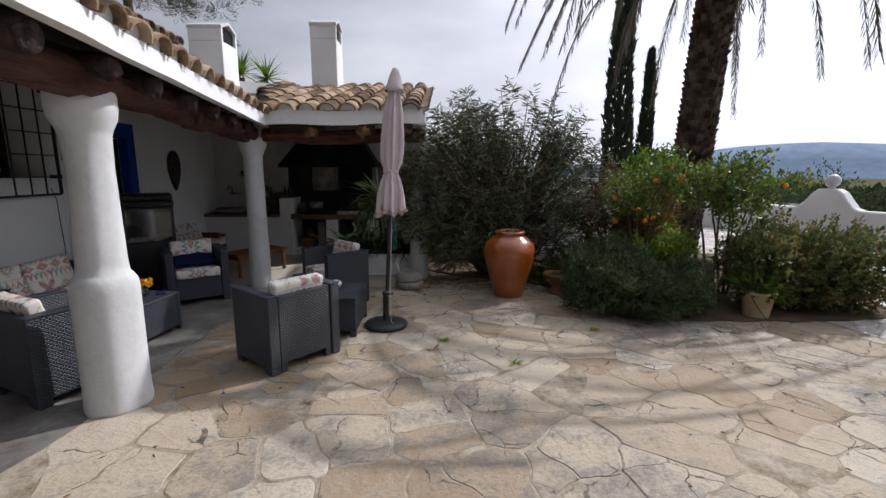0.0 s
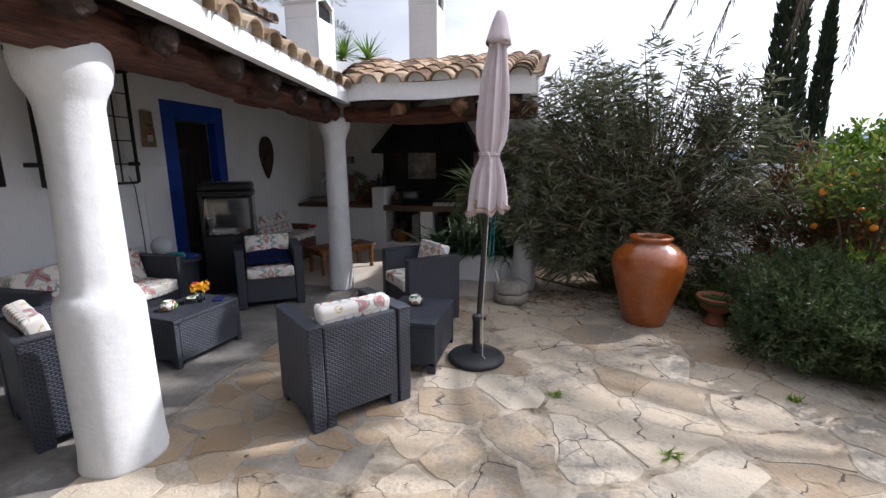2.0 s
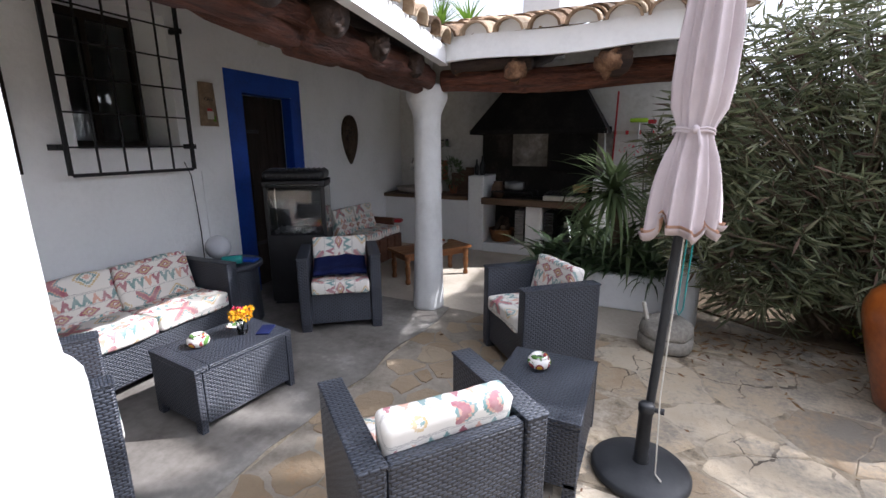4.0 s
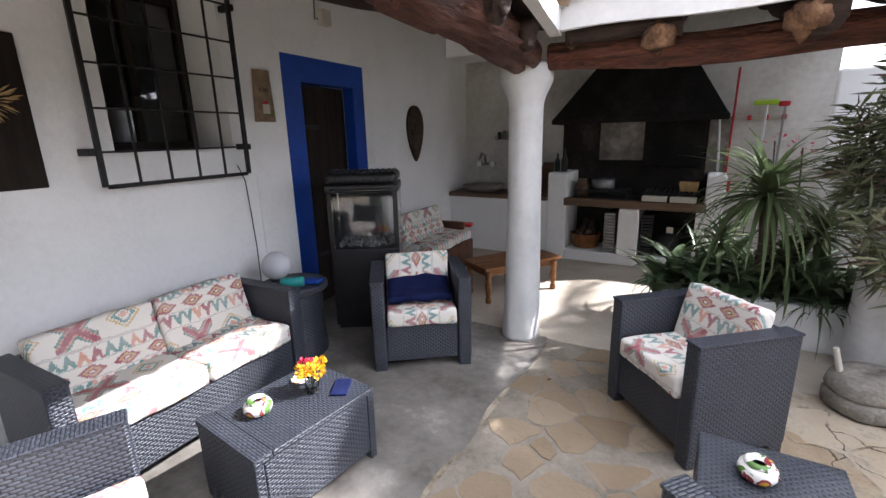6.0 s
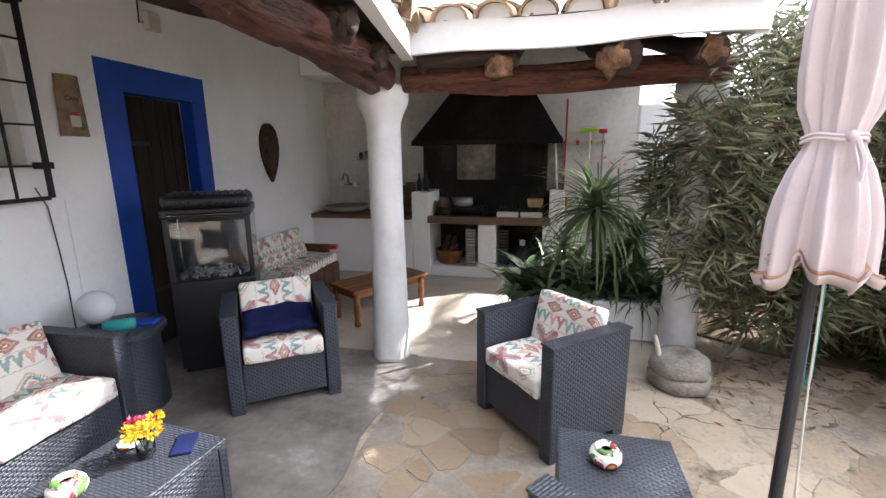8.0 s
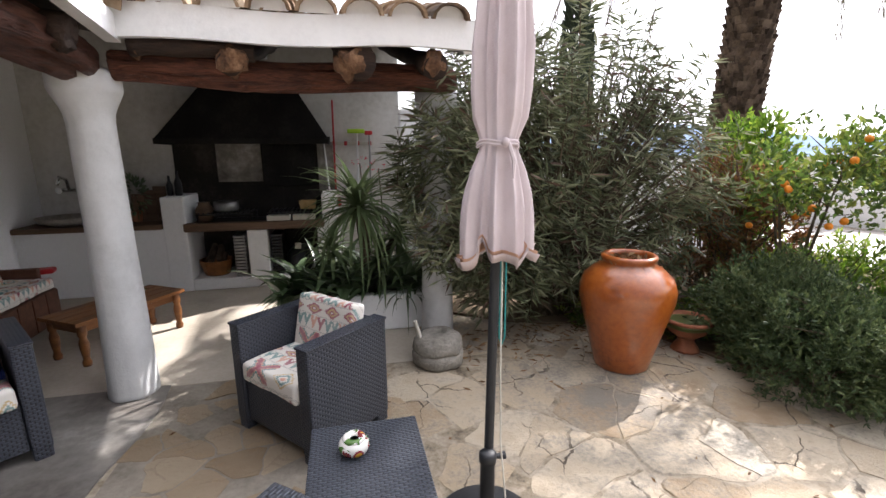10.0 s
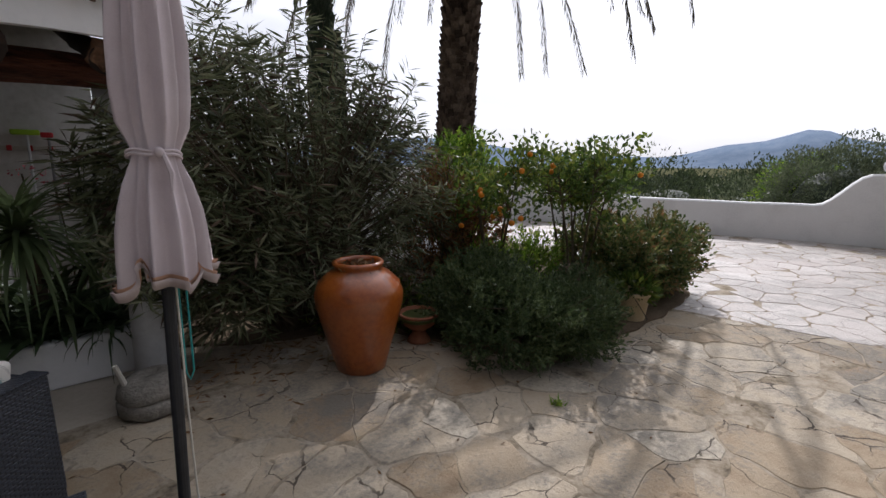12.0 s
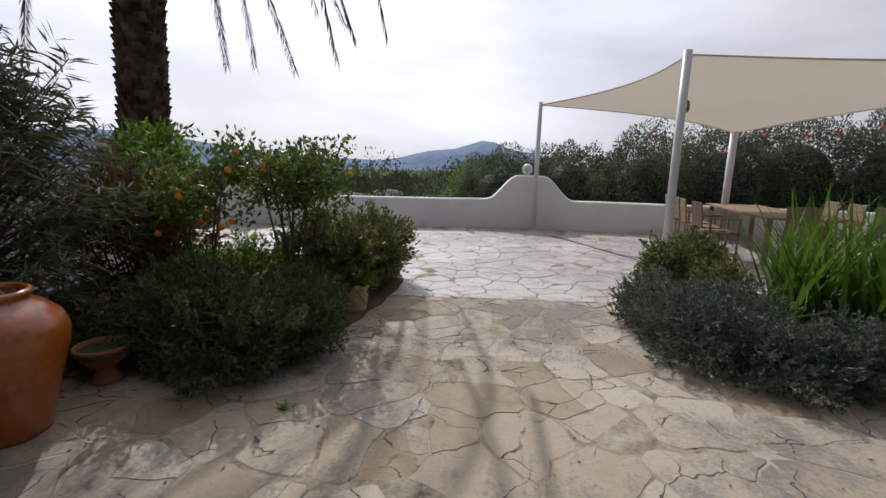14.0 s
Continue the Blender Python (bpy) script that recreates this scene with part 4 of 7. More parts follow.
seating("armchair", SEAT @ pose(-2.92, 3.14, 0.004, 0, 0, 157.0), 0.68, "charcoal weave armchair beside the thick column", G_SEAT, cloth=(M_IKAT,))
seating("sofa", SEAT @ pose(-3.84, 4.08, 0.004, 0, 0, 92.5), 1.34, "two-seat charcoal weave sofa against the wall", G_SEAT, seats=2, cloth=(M_IKAT, M_IKAT_LOW))


def low_table(m, label):
    t = thing("coffee_table", m, label, "coffee table", "low weave tables")
    W, L, H = 0.46, 0.64, 0.39
    part("tabletop", boxed((-W / 2, -L / 2 + 0.085, H - 0.03), (W / 2, L / 2 - 0.002, H), 0.006), M_WICKER, t)
    part("top_end", boxed((-W / 2 - 0.004, -L / 2, H - 0.03), (W / 2 + 0.004, -L / 2 + 0.082, H + 0.004), 0.006), M_WICKER, t)
    for y in (-L / 2 + 0.003, L / 2 - 0.043):
        bm = bmesh.new()
        box(bm, (-W / 2, y, 0.06), (W / 2, y + 0.04, H - 0.031), 0.006)
        for x in (-W / 2, W / 2 - 0.06):
            box(bm, (x, y, 0), (x + 0.06, y + 0.04, 0.09), 0.006)
        part("end_panel", bm, M_WICKER, t)
    for x in (-W / 2 + 0.003, W / 2 - 0.033):
        part("side_panel", boxed((x, -L / 2 + 0.045, 0.05), (x + 0.03, L / 2 - 0.045, H - 0.031), 0.006), M_WICKER, t)
    return t


low_table(pose(-2.96, 4.10, 0.004, 0, 0, -6), "charcoal weave coffee table in front of the sofa")
low_table(pose(-1.08, 4.46, 0.001, 0, 0, 0), "charcoal weave low table beside the parasol")


def ashtray(m, label):
    t = thing("ashtray", m, label, "ashtray")
    part("bowl", lathe([(0.035, 0), (0.055, 0.012), (0.064, 0.032), (0.058, 0.052), (0.046, 0.06)], 24), M_CERAMIC, t, smooth=True)
    part("lid", lathe([(0.045, 0.058), (0.047, 0.066), (0.04, 0.074), (0.026, 0.074), (0.02, 0.06)], 24), M_CERAMIC, t, "white ring-shaped lid", True)


ashtray(pose(-1.13, 4.58, 0.391), "round white ashtray painted with fruit on the table")
ashtray(pose(-3.02, 3.98, 0.394), "round painted ceramic ashtray on the coffee table")

vase = thing("flower_vase", pose(-2.93, 4.22, 0.394), "small glass jar of yellow and pink flowers", "vase")
part("jar", lathe([(0.03, 0), (0.034, 0.005), (0.034, 0.07), (0.026, 0.085), (0.03, 0.1), (0.028, 0.1), (0.024, 0.086), (0.031, 0.07), (0.031, 0.008), (0.0, 0.006)], 20), M_GLASS, vase, smooth=True)
bm = bmesh.new()
for k in range(7):
    a = k * 0.9
    tube([(0, 0, 0.01), (0.02 * math.cos(a), 0.02 * math.sin(a), 0.09), (0.05 * math.cos(a), 0.05 * math.sin(a), 0.125)], 0.0025, 5, bm)
part("stems", bm, M_ROSEMARY, vase)
for k in range(6):
    a = k * 1.05
    mat, r = (M_PINK, 0.018) if k in (2, 3) else (M_YELLOW, 0.026)
    c = Vector((0.045 * math.cos(a), 0.045 * math.sin(a), 0.125 + 0.018 * (k % 2)))
    p, d = blob_points(60, c, (r, r, r * 0.8), 0.1, inner=0.4)
    part("flower", leaf_mesh("flower", p, d, 0.022, 0.014, mat), mat, vase)
solo("notebook", boxed((-0.04, -0.07, 0), (0.04, 0.07, 0.012), 0.003), M_NAVY, "small blue notebook lying on the coffee table", "notebook", m=pose(-2.83, 4.31, 0.394, 0, 0, 30))
solo("saucer", lathe([(0.02, 0), (0.04, 0.004), (0.055, 0.012), (0.052, 0.014), (0.03, 0.007), (0.0, 0.006)], 20), M_CERAMIC, "small pale saucer beside the flowers", "saucer", m=pose(-3.06, 4.27, 0.394), smooth=True)

# round side table with globe lamp
st = thing("side_table", pose(-3.95, 5.02, 0.004) @ Matrix.Diagonal((1, 1, 1.12, 1)), "round charcoal weave side table beside the sofa", "side table")
part("drum", lathe([(0.2, 0.0), (0.215, 0.02), (0.205, 0.2), (0.2, 0.44), (0.19, 0.45)], 28), M_WICKER, st)
part("lid", lathe([(0.235, 0.45), (0.245, 0.46), (0.245, 0.485), (0.235, 0.495)], 32), M_WICKER, st)
gl = thing("globe_lamp", pose(-4.09, 5.0, 0.559), "unlit white glass globe lamp on the side table", "lamp")
part("base", lathe([(0.05, 0), (0.05, 0.012), (0.03, 0.02)], 20), M_BLACKPL, gl)
part("globe", ball(0.105, pose(0, 0, 0.115), 28), M_FROST, gl, smooth=True)
sp = thing("speaker", pose(-3.87, 4.95, 0.594, 90, 0, -50), "teal cylindrical portable speaker lying on the side table", "speaker")
part("body", lathe([(0.03, -0.08), (0.036, -0.07), (0.036, 0.07), (0.03, 0.08)], 20), M_TEAL, sp, smooth=True)
part("end_cap", lathe([(0.028, 0.081), (0.02, 0.084)], 20), M_BLACKPL, sp)
solo("cloth", boxed((-0.07, -0.05, 0), (0.07, 0.05, 0.022), 0.009), M_BLUE, "small folded blue cloth on the side table", "cloth", m=pose(-3.82, 5.08, 0.559, 0, 0, 20))
cab = [HOUSE @ Vector(p) for p in ((0.016, -0.50, 1.34), (0.03, -0.46, 1.22), (0.012, -0.43, 0.95), (0.014, -0.42, 0.7), (0.03, -0.44, 0.03))]
solo("cable", tube(cab, 0.004, 6), M_BLACKPL, "thin black cable hanging down the wall", "cable")
solo("conduit", tube([HOUSE @ Vector((0.008, -0.32, -0.06)), HOUSE @ Vector((0.008, -0.33, 1.25))], 0.006, 6), M_WHITE, "thin white cable painted onto the wall", "cable")

# gas stove heater with glass front
hs = thing("patio_heater", pose(-3.85, 5.78, 0.004, 0, 0, 32) @ Matrix.Diagonal((1, 1, 1.06, 1)), "tall black gas stove heater with a glass front", "heater")
W, D, H = 0.28, 0.21, 1.2
part("body", boxed((-W, -D, 0.03), (W, D, 0.66), 0.012), M_STOVE, hs)
part("plinth", boxed((-W + 0.02, -D + 0.02, 0), (W - 0.02, D - 0.02, 0.03)), M_BLACKPL, hs)
for x in (-W, W - 0.035):
    part("corner_post", boxed((x, -D, 0.66), (x + 0.035, -D + 0.035, 1.09), 0.006), M_STOVE, hs)
part("back_panel", boxed((-W, D - 0.03, 0.66), (W, D, 1.09), 0.006), M_STOVE, hs)
for x in (-W, W - 0.012):
    p = part("side_glass", boxed((x, -D + 0.037, 0.67), (x + 0.012, D - 0.032, 1.085)), M_GLASS, hs)
    p.visible_shadow = False
p = part("front_glass", boxed((-W + 0.037, -D + 0.008, 0.68), (W - 0.037, -D + 0.014, 1.06)), M_GLASS, hs)
p.visible_shadow = False
bm = bmesh.new()
for k in range(170):
    ball(random.uniform(0.007, 0.013), pose(random.uniform(-0.23, 0.23), random.uniform(-0.17, 0.15), 0.668 + random.uniform(0, 0.02)), 5, bm)
tagged(part("glass_pebbles", bm, M_GREYMET, hs), "bed of grey glass pebbles", kind="stuff")
part("top", boxed((-W - 0.01, -D - 0.01, 1.09), (W + 0.01, D + 0.01, 1.15), 0.012), M_STOVE, hs)
part("handle_bar", tube([(-W + 0.04, -D - 0.03, 1.115), (W - 0.04, -D - 0.03, 1.115)], 0.009, 8), M_CHROME, hs, "polished steel front rail")
for x in (-W + 0.06, W - 0.06):
    part("rail_stud", tube([(x, -D - 0.03, 1.115), (x, -D, 1.115)], 0.005, 6), M_CHROME, hs)
hb = part("hood", boxed((-W - 0.005, -D + 0.0, 1.15), (W + 0.005, D, 1.24), 0.075, 5), M_STOVE, hs, "slotted domed hood")
for k in range(11):
    fx = -W + 0.035 + k * 0.049
    part("fin", tube([(fx, -D - 0.003, 1.175), (fx, -D + 0.018, 1.218), (fx, -D + 0.07, 1.242), (fx, D - 0.07, 1.242), (fx, D - 0.02, 1.22)], 0.008, 6), M_STOVE, hb)

# things on the house wall
pl = thing("wall_plaque", HOUSE @ pose(0.012, -0.19, 1.84), "curved clay roof tile plaque painted with a small house", "plaque")
bm = bmesh.new()
for i in range(9):
    a = (i / 8 - 0.5) * 1.9
    for z in (-0.19, 0.19):
        r = 0.095 if z < 0 else 0.075
        bm.verts.new((0.05 * math.cos(a) - 0.02, r * math.sin(a) / 0.81, z))
vs = list(bm.verts)
for i in range(8):
    bm.faces.new((vs[2 * i], vs[2 * i + 2], vs[2 * i + 3], vs[2 * i + 1]))
ext = bmesh.ops.extrude_face_region(bm, geom=bm.faces[:])
for v in [e for e in ext["geom"] if isinstance(e, bmesh.types.BMVert)]:
    v.co.x -= 0.012
part("tile", bm, M_WICKERCHAIR, pl, smooth=False)
part("painted_house", boxed((0.024, -0.035, -0.13), (0.034, 0.03, -0.06), 0.003), M_PAPER, pl, "painted white house")
part("painted_roof", boxed((0.026, -0.03, -0.06), (0.034, 0.02, -0.035), 0.003), M_RED, pl, "painted red roof")
part("painted_bush", boxed((0.022, 0.02, -0.15), (0.031, 0.055, -0.10), 0.003), M_LIMELEAF, pl, "painted green bushes")
txt = bpy.data.curves.new("lettering", "FONT")
txt.body, txt.size, txt.extrude, txt.align_x = "CAN", 0.042, 0.001, "CENTER"
tob = new("lettering", txt)
dg = bpy.context.evaluated_depsgraph_get()
tme = bpy.data.meshes.new_from_object(tob.evaluated_get(dg))
bpy.data.objects.remove(tob)
tme.materials.append(M_IRON)
part("lettering", tme, M_IRON, pl, "dark painted lettering", m=pose(0.033, -0.01, 0.03, 90, 0, 90))

sh = thing("wall_ornament", HOUSE @ pose(0.004, 2.04, 1.86) @ Matrix.Diagonal((1, 1.2, 1.06, 1)), "dark carved teardrop-shaped board hung on the wall", "ornament")
bm = bmesh.new()
outline = []
for k in range(40):
    a = 2 * math.pi * k / 40
    y = 0.175 * math.sin(a) * (0.5 + 0.5 * math.cos(a)) ** 0.35 * 1.05
    z = -0.30 + 0.31 * math.cos(a)
    outline.append(bm.verts.new((0, y, z)))
bm.faces.new(outline)
ext = bmesh.ops.extrude_face_region(bm, geom=bm.faces[:])
for v in [e for e in ext["geom"] if isinstance(e, bmesh.types.BMVert)]:
    v.co.x += 0.025
part("board", bm, M_BARK, sh)
for k in range(14):
    a, r = k * 2.4, 0.012 + 0.0075 * k
    part("stud", ball(0.012, pose(0.025, r * math.sin(a), -0.22 + r * math.cos(a)), 8), M_IRON, sh)

bp = thing("wall_panel", HOUSE @ pose(0.0, -1.86, 1.3), "dark wooden panel with dried flowers in a clay pot", "wall panel")
part("board", boxed((0.002, -0.2, 0), (0.025, 0.22, 0.74), 0.006), M_DARKWOOD, bp)
part("half_pot", lathe([(0.05, 0.24), (0.07, 0.36), (0.075, 0.36)], 18, m=pose(0.06, 0.0, 0)), M_TERRA, bp)
p, d = blob_points(160, (0.07, 0.0, 0.42), (0.06, 0.12, 0.06), 0.2)
part("dried_flowers", leaf_mesh("dried", p, d, 0.06, 0.012, M_WICKERBOX), M_WICKERBOX, bp)
part("straw_tassel", lathe([(0.05, 0.05), (0.035, 0.15), (0.015, 0.22)], 12, m=pose(0.055, -0.03, 0)), M_WICKERBOX, bp, "hanging straw tassel")

wl = thing("wall_light", HOUSE @ pose(0.0, 0.55, 2.52), "small white junction box with a floodlight on the wall", "light")
part("box", boxed((0, -0.05, -0.05), (0.06, 0.07, 0.08), 0.008), M_PAPER, wl)
part("cable", tube([(0.02, -0.06, 0.0), (0.03, -0.11, -0.02), (0.03, -0.1, 0.18)], 0.006, 6), M_BLACKPL, wl)

# settle with cushions
bn = thing("settle", pose(-4.04, 7.12, 0.001, 0, 0, 92.5), "dark wooden settle with patterned cushions against the wall", "bench")
W, D = 1.0, 0.56
part("seat_box", boxed((-W / 2, -D / 2, 0.05), (W / 2, D / 2, 0.36), 0.01), M_REDWOOD, bn)
for k in range(5):
    part("plank", boxed((-W / 2 + 0.01 + k * 0.196, -D / 2 - 0.014, 0.06), (-W / 2 + 0.196 + k * 0.196, -D / 2 - 0.001, 0.355), 0.004), M_REDWOOD, bn)
part("backrest", boxed((-W / 2, D / 2 - 0.06, 0.36), (W / 2, D / 2, 0.72), 0.01), M_REDWOOD, bn)
part("armrest", boxed((W / 2 - 0.05, -D / 2 + 0.1, 0.36), (W / 2, D / 2 - 0.062, 0.56), 0.012), M_REDWOOD, bn)
for k in range(2):
    part("seat_cushion", cushion(0.48, 0.46, 0.1), M_IKAT, bn, "cream patterned seat cushion", True, m=pose(-0.245 + 0.49 * k, -0.04, 0.415))
    part("back_cushion", cushion(0.42, 0.1, 0.34), M_IKAT, bn, "cream patterned back cushion", True, m=pose(-0.26 + 0.44 * k, 0.13, 0.6, -16))
solo("red_towel", boxed((-0.09, -0.07, 0), (0.09, 0.07, 0.05), 0.02), M_RED, "small folded red cloth on the settle", "cloth", m=pose(-3.95, 7.78, 0.466, 0, 0, 15))

# low pine table
wt = thing("pine_table", pose(-3.02, 7.02, 0.001, 0, 0, -32), "low honey-coloured pine table with turned legs", "table")
L, W, H = 0.92, 0.44, 0.36
for k in range(4):
    part("plank", boxed((-W / 2 + k * W / 4, -L / 2, H - 0.03), (-W / 2 + (k + 1) * W / 4 - 0.003, L / 2, H), 0.004), M_PINE, wt)
for y in (-L / 2 + 0.05, L / 2 - 0.07):
    part("apron", boxed((-W / 2 + 0.07, y, H - 0.1), (W / 2 - 0.07, y + 0.02, H - 0.031), 0.003), M_PINE, wt)
for x in (-W / 2 + 0.06, W / 2 - 0.08):
    part("apron", boxed((x, -L / 2 + 0.08, H - 0.1), (x + 0.02, L / 2 - 0.08, H - 0.031), 0.003), M_PINE, wt)
for x in (-W / 2 + 0.05, W / 2 - 0.05):
    for y in (-L / 2 + 0.06, L / 2 - 0.06):
        part("leg", lathe([(0.028, 0), (0.032, 0.03), (0.022, 0.06), (0.03, 0.12), (0.034, 0.18), (0.022, 0.23), (0.032, 0.25), (0.032, H - 0.032)], 14, m=pose(x, y, 0)), M_PINE, wt, smooth=True)
solo("fruit_dish", lathe([(0.04, 0), (0.07, 0.02), (0.1, 0.05), (0.095, 0.052), (0.06, 0.026), (0.0, 0.02)], 22), M_CERAMIC, "small painted dish on the pine table", "dish", m=pose(-2.95, 7.15, 0.361), smooth=True)

# ---- barbecue ----
def reshape(since, m):
    """Fits all things built since then to a common scale."""
    for ob in [o for o in bpy.data.objects if o.parent is None and o.name not in since]:
        ob.matrix_basis = m @ ob.matrix_basis


built = {o.name for o in bpy.data.objects}
FY = 8.45
bm = bmesh.new()
for lo, hi in (((-3.12, FY, 0), (-2.88, 9.05, 1.04)), ((-2.88, FY, 0), (-1.38, 9.05, 0.13)), ((-2.25, FY, 0.13), (-2.02, 9.05, 0.66)), ((-1.45, FY, 0.13), (-1.38, 9.05, 0.66)), ((-1.38, FY, 0), (-1.2, 9.05, 1.04))):
    box(bm, lo, hi, 0.015)
solo("barbecue_masonry", bm, M_WHITE, "whitewashed masonry barbecue with two firewood niches", "barbecue", kind="structure")
# same near-black plaster as the fireback
solo("barbecue_niche_back", boxed((-2.87, 9.0, 0.13), (-1.39, 9.045, 0.66)), M_SOOT, "near-black back of the firewood niches", "wall", kind="structure")
ct = thing("barbecue_shelf", pose(0, 0, 0), "worn brown wooden shelf along the barbecue grate", "shelf")
part("front_board", boxed((-2.9, FY - 0.05, 0.665), (-1.36, FY + 0.06, 0.755), 0.012), M_BEAMWOOD, ct)
part("hearth_slab", boxed((-2.87, FY + 0.062, 0.665), (-1.39, 9.04, 0.735), 0.006), M_SOOT, ct)
solo("barbecue_fireback", boxed((-3.1, 9.0, 0.74), (-1.25, 9.045, 1.68)), M_SOOT, "smoke-blackened plaster above the grate", "wall", kind="structure")
solo("barbecue_white_panel", boxed((-2.62, 8.985, 1.16), (-2.1, 8.999, 1.62), 0.004), M_STAINED, "pale patch of plaster behind the grate", "panel", kind="structure")
solo("barbecue_side_panel", boxed((-1.42, 8.985, 1.02), (-1.22, 8.999, 1.62), 0.004), M_STAINED, "smoke-stained pale plaster beside the grate", "panel", kind="structure")
solo("fire_plate", boxed((-2.08, 8.97, 1.1), (-1.46, 8.984, 1.62), 0.004), M_HOOD, "black steel plate behind the grate", "plate")
hd = bmesh.new()
b4 = [(-3.08, FY - 0.02, 1.64), (-1.26, FY - 0.02, 1.64), (-1.26, 9.04, 1.64), (-3.08, 9.04, 1.64)]
t4 = [(-2.62, FY + 0.2, 2.2), (-1.62, FY + 0.2, 2.2), (-1.62, 9.04, 2.2), (-2.62, 9.04, 2.2)]
rows = [[hd.verts.new(p) for p in r] for r in (b4, t4)]
for a, b in zip(rows, rows[1:]):
    for i in range(4):
        hd.faces.new((a[i], a[(i + 1) % 4], b[(i + 1) % 4], b[i]))
hd.faces.new(rows[-1])
hood = thing("barbecue_hood", I4, "large black sheet-metal smoke hood over the barbecue", "hood")
part("canopy", hd, M_HOOD, hood)
part("rim", boxed((-3.09, FY - 0.03, 1.585), (-1.25, FY - 0.01, 1.645), 0.004), M_HOOD, hood)
for x in (-3.09, -1.265):
    part("side_rim", boxed((x, FY - 0.009, 1.585), (x + 0.015, 9.04, 1.639), 0.004), M_HOOD, hood)
for x0 in (-2.8, -2.02):
    g = thing("grill_grate", pose(x0, FY + 0.08, 0.735), "blackened iron grill grate on the hearth", "grate", "grill grates")
    for k in range(12):
        part("bar", boxed((0.02 + k * 0.05, 0.02, 0.10), (0.032 + k * 0.05, 0.36, 0.112)), M_IRON, g)
    for y in (0.02, 0.34):
        part("rail", boxed((0.0, y, 0.085), (0.62, y + 0.014, 0.099)), M_IRON, g)
        for x in (0.01, 0.6):
            part("leg", boxed((x, y, 0), (x + 0.014, y + 0.014, 0.084)), M_IRON, g)
bk = thing("straw_basket", pose(-1.55, FY + 0.2, 0.86), "small straw basket standing on the grate", "basket")
part("wall", lathe([(0.12, 0), (0.14, 0.09), (0.13, 0.09), (0.11, 0.006)], 4, m=pose(0, 0, 0, 0, 0, 45)), M_WICKERBOX, bk)
for k in range(2):
    solo("cardboard_box", boxed((-0.13, -0.06, 0), (0.13, 0.06, 0.055), 0.004), M_PAPER, "flat pale box lying on the hearth", "box", m=pose(-1.88 + k * 0.29, FY + 0.03, 0.755))
for x, w in ((-2.42, 0.13), (-2.0, 0.13)):
    st2 = thing("tile_stack", pose(x, FY + 0.06, 0.131), "stack of grey grill plates in the niche", "stack")
    for k in range(13):
        part("plate", boxed((0, 0 + random.uniform(0, 0.01), k * 0.036), (w, 0.3, k * 0.036 + 0.026), 0.004), M_GREYMET if x < -2.2 else M_IRON, st2)
wb = thing("log_basket", pose(-2.67, FY + 0.25, 0.131), "wicker basket of firewood in the niche", "basket")
part("basket", lathe([(0.14, 0), (0.18, 0.12), (0.19, 0.17), (0.175, 0.17), (0.15, 0.02)], 18), M_PINE, wb)
for k in range(6):
    a = k * 1.1
    part("log", tube([(0.09 * math.cos(a), 0.06 * math.sin(a) - 0.1, 0.13 + 0.04 * (k % 3)), (0.07 * math.cos(a), 0.06 * math.sin(a) + 0.12, 0.2 + 0.05 * (k % 3))], 0.035, 8), M_BARK, wb)
sk = thing("charcoal_sack", pose(-1.68, FY + 0.28, 0.131), "crumpled dark charcoal sack in the niche", "sack")
part("bag", lathe([(0.14, 0), (0.17, 0.08), (0.15, 0.2), (0.08, 0.27), (0.05, 0.29)], 14, 0.06), M_BLACKPL, sk, smooth=True)
part("label", boxed((-0.05, -0.175, 0.27), (0.02, -0.17, 0.34)), M_PAPER, sk, "white paper label")
solo("brown_jug", lathe([(0.07, 0), (0.1, 0.06), (0.1, 0.14), (0.06, 0.2), (0.07, 0.22)], 18), M_BEAMWOOD, "brown wooden tub on the hearth", "tub", m=pose(-2.74, FY + 0.25, 0.736), smooth=True)
solo("steel_pan", lathe([(0.12, 0), (0.14, 0.02), (0.14, 0.11), (0.13, 0.11), (0.125, 0.02), (0, 0.018)], 20), M_GREYMET, "dull steel pan on the hearth", "pan", m=pose(-2.5, FY + 0.28, 0.848), smooth=True)
for k, (x, s) in enumerate(((-3.07, 0.9), (-2.98, 1.1))):
    bt = thing("bottle", pose(x, FY + 0.22, 1.04), "dark glass bottle on the barbecue pier", "bottle", "bottles")
    part("body", lathe([(0.035 * s, 0), (0.037 * s, 0.13 * s), (0.014 * s, 0.18 * s), (0.014 * s, 0.24 * s)], 14), M_BLACKPL, bt, smooth=True)

# sink counter
bm = bmesh.new()
box(bm, (-4.9, FY + 0.02, 0), (-3.12, 9.05, 0.7), 0.012)
solo("sink_counter_base", bm, M_WHITE, "whitewashed masonry base of the outdoor sink", "counter", kind="structure")
solo("sink_worktop", boxed((-4.9, FY - 0.02, 0.701), (-3.125, 9.04, 0.755), 0.01), M_BEAMWOOD, "brown wooden worktop beside the barbecue", "worktop")
sk2 = thing("sink_basin", pose(-4.15, 8.72, 0.756), "shallow stone bowl sink on the worktop", "sink")
part("bowl", lathe([(0.18, 0), (0.27, 0.03), (0.3, 0.085), (0.285, 0.088), (0.24, 0.04), (0.0, 0.03)], 28, 0.01), M_STONE, sk2, smooth=True)
tp = thing("wall_tap", pose(-4.22, 9.045, 1.1) @ Matrix.Scale(1.5, 4), "chrome wall mixer tap above the sink", "tap")
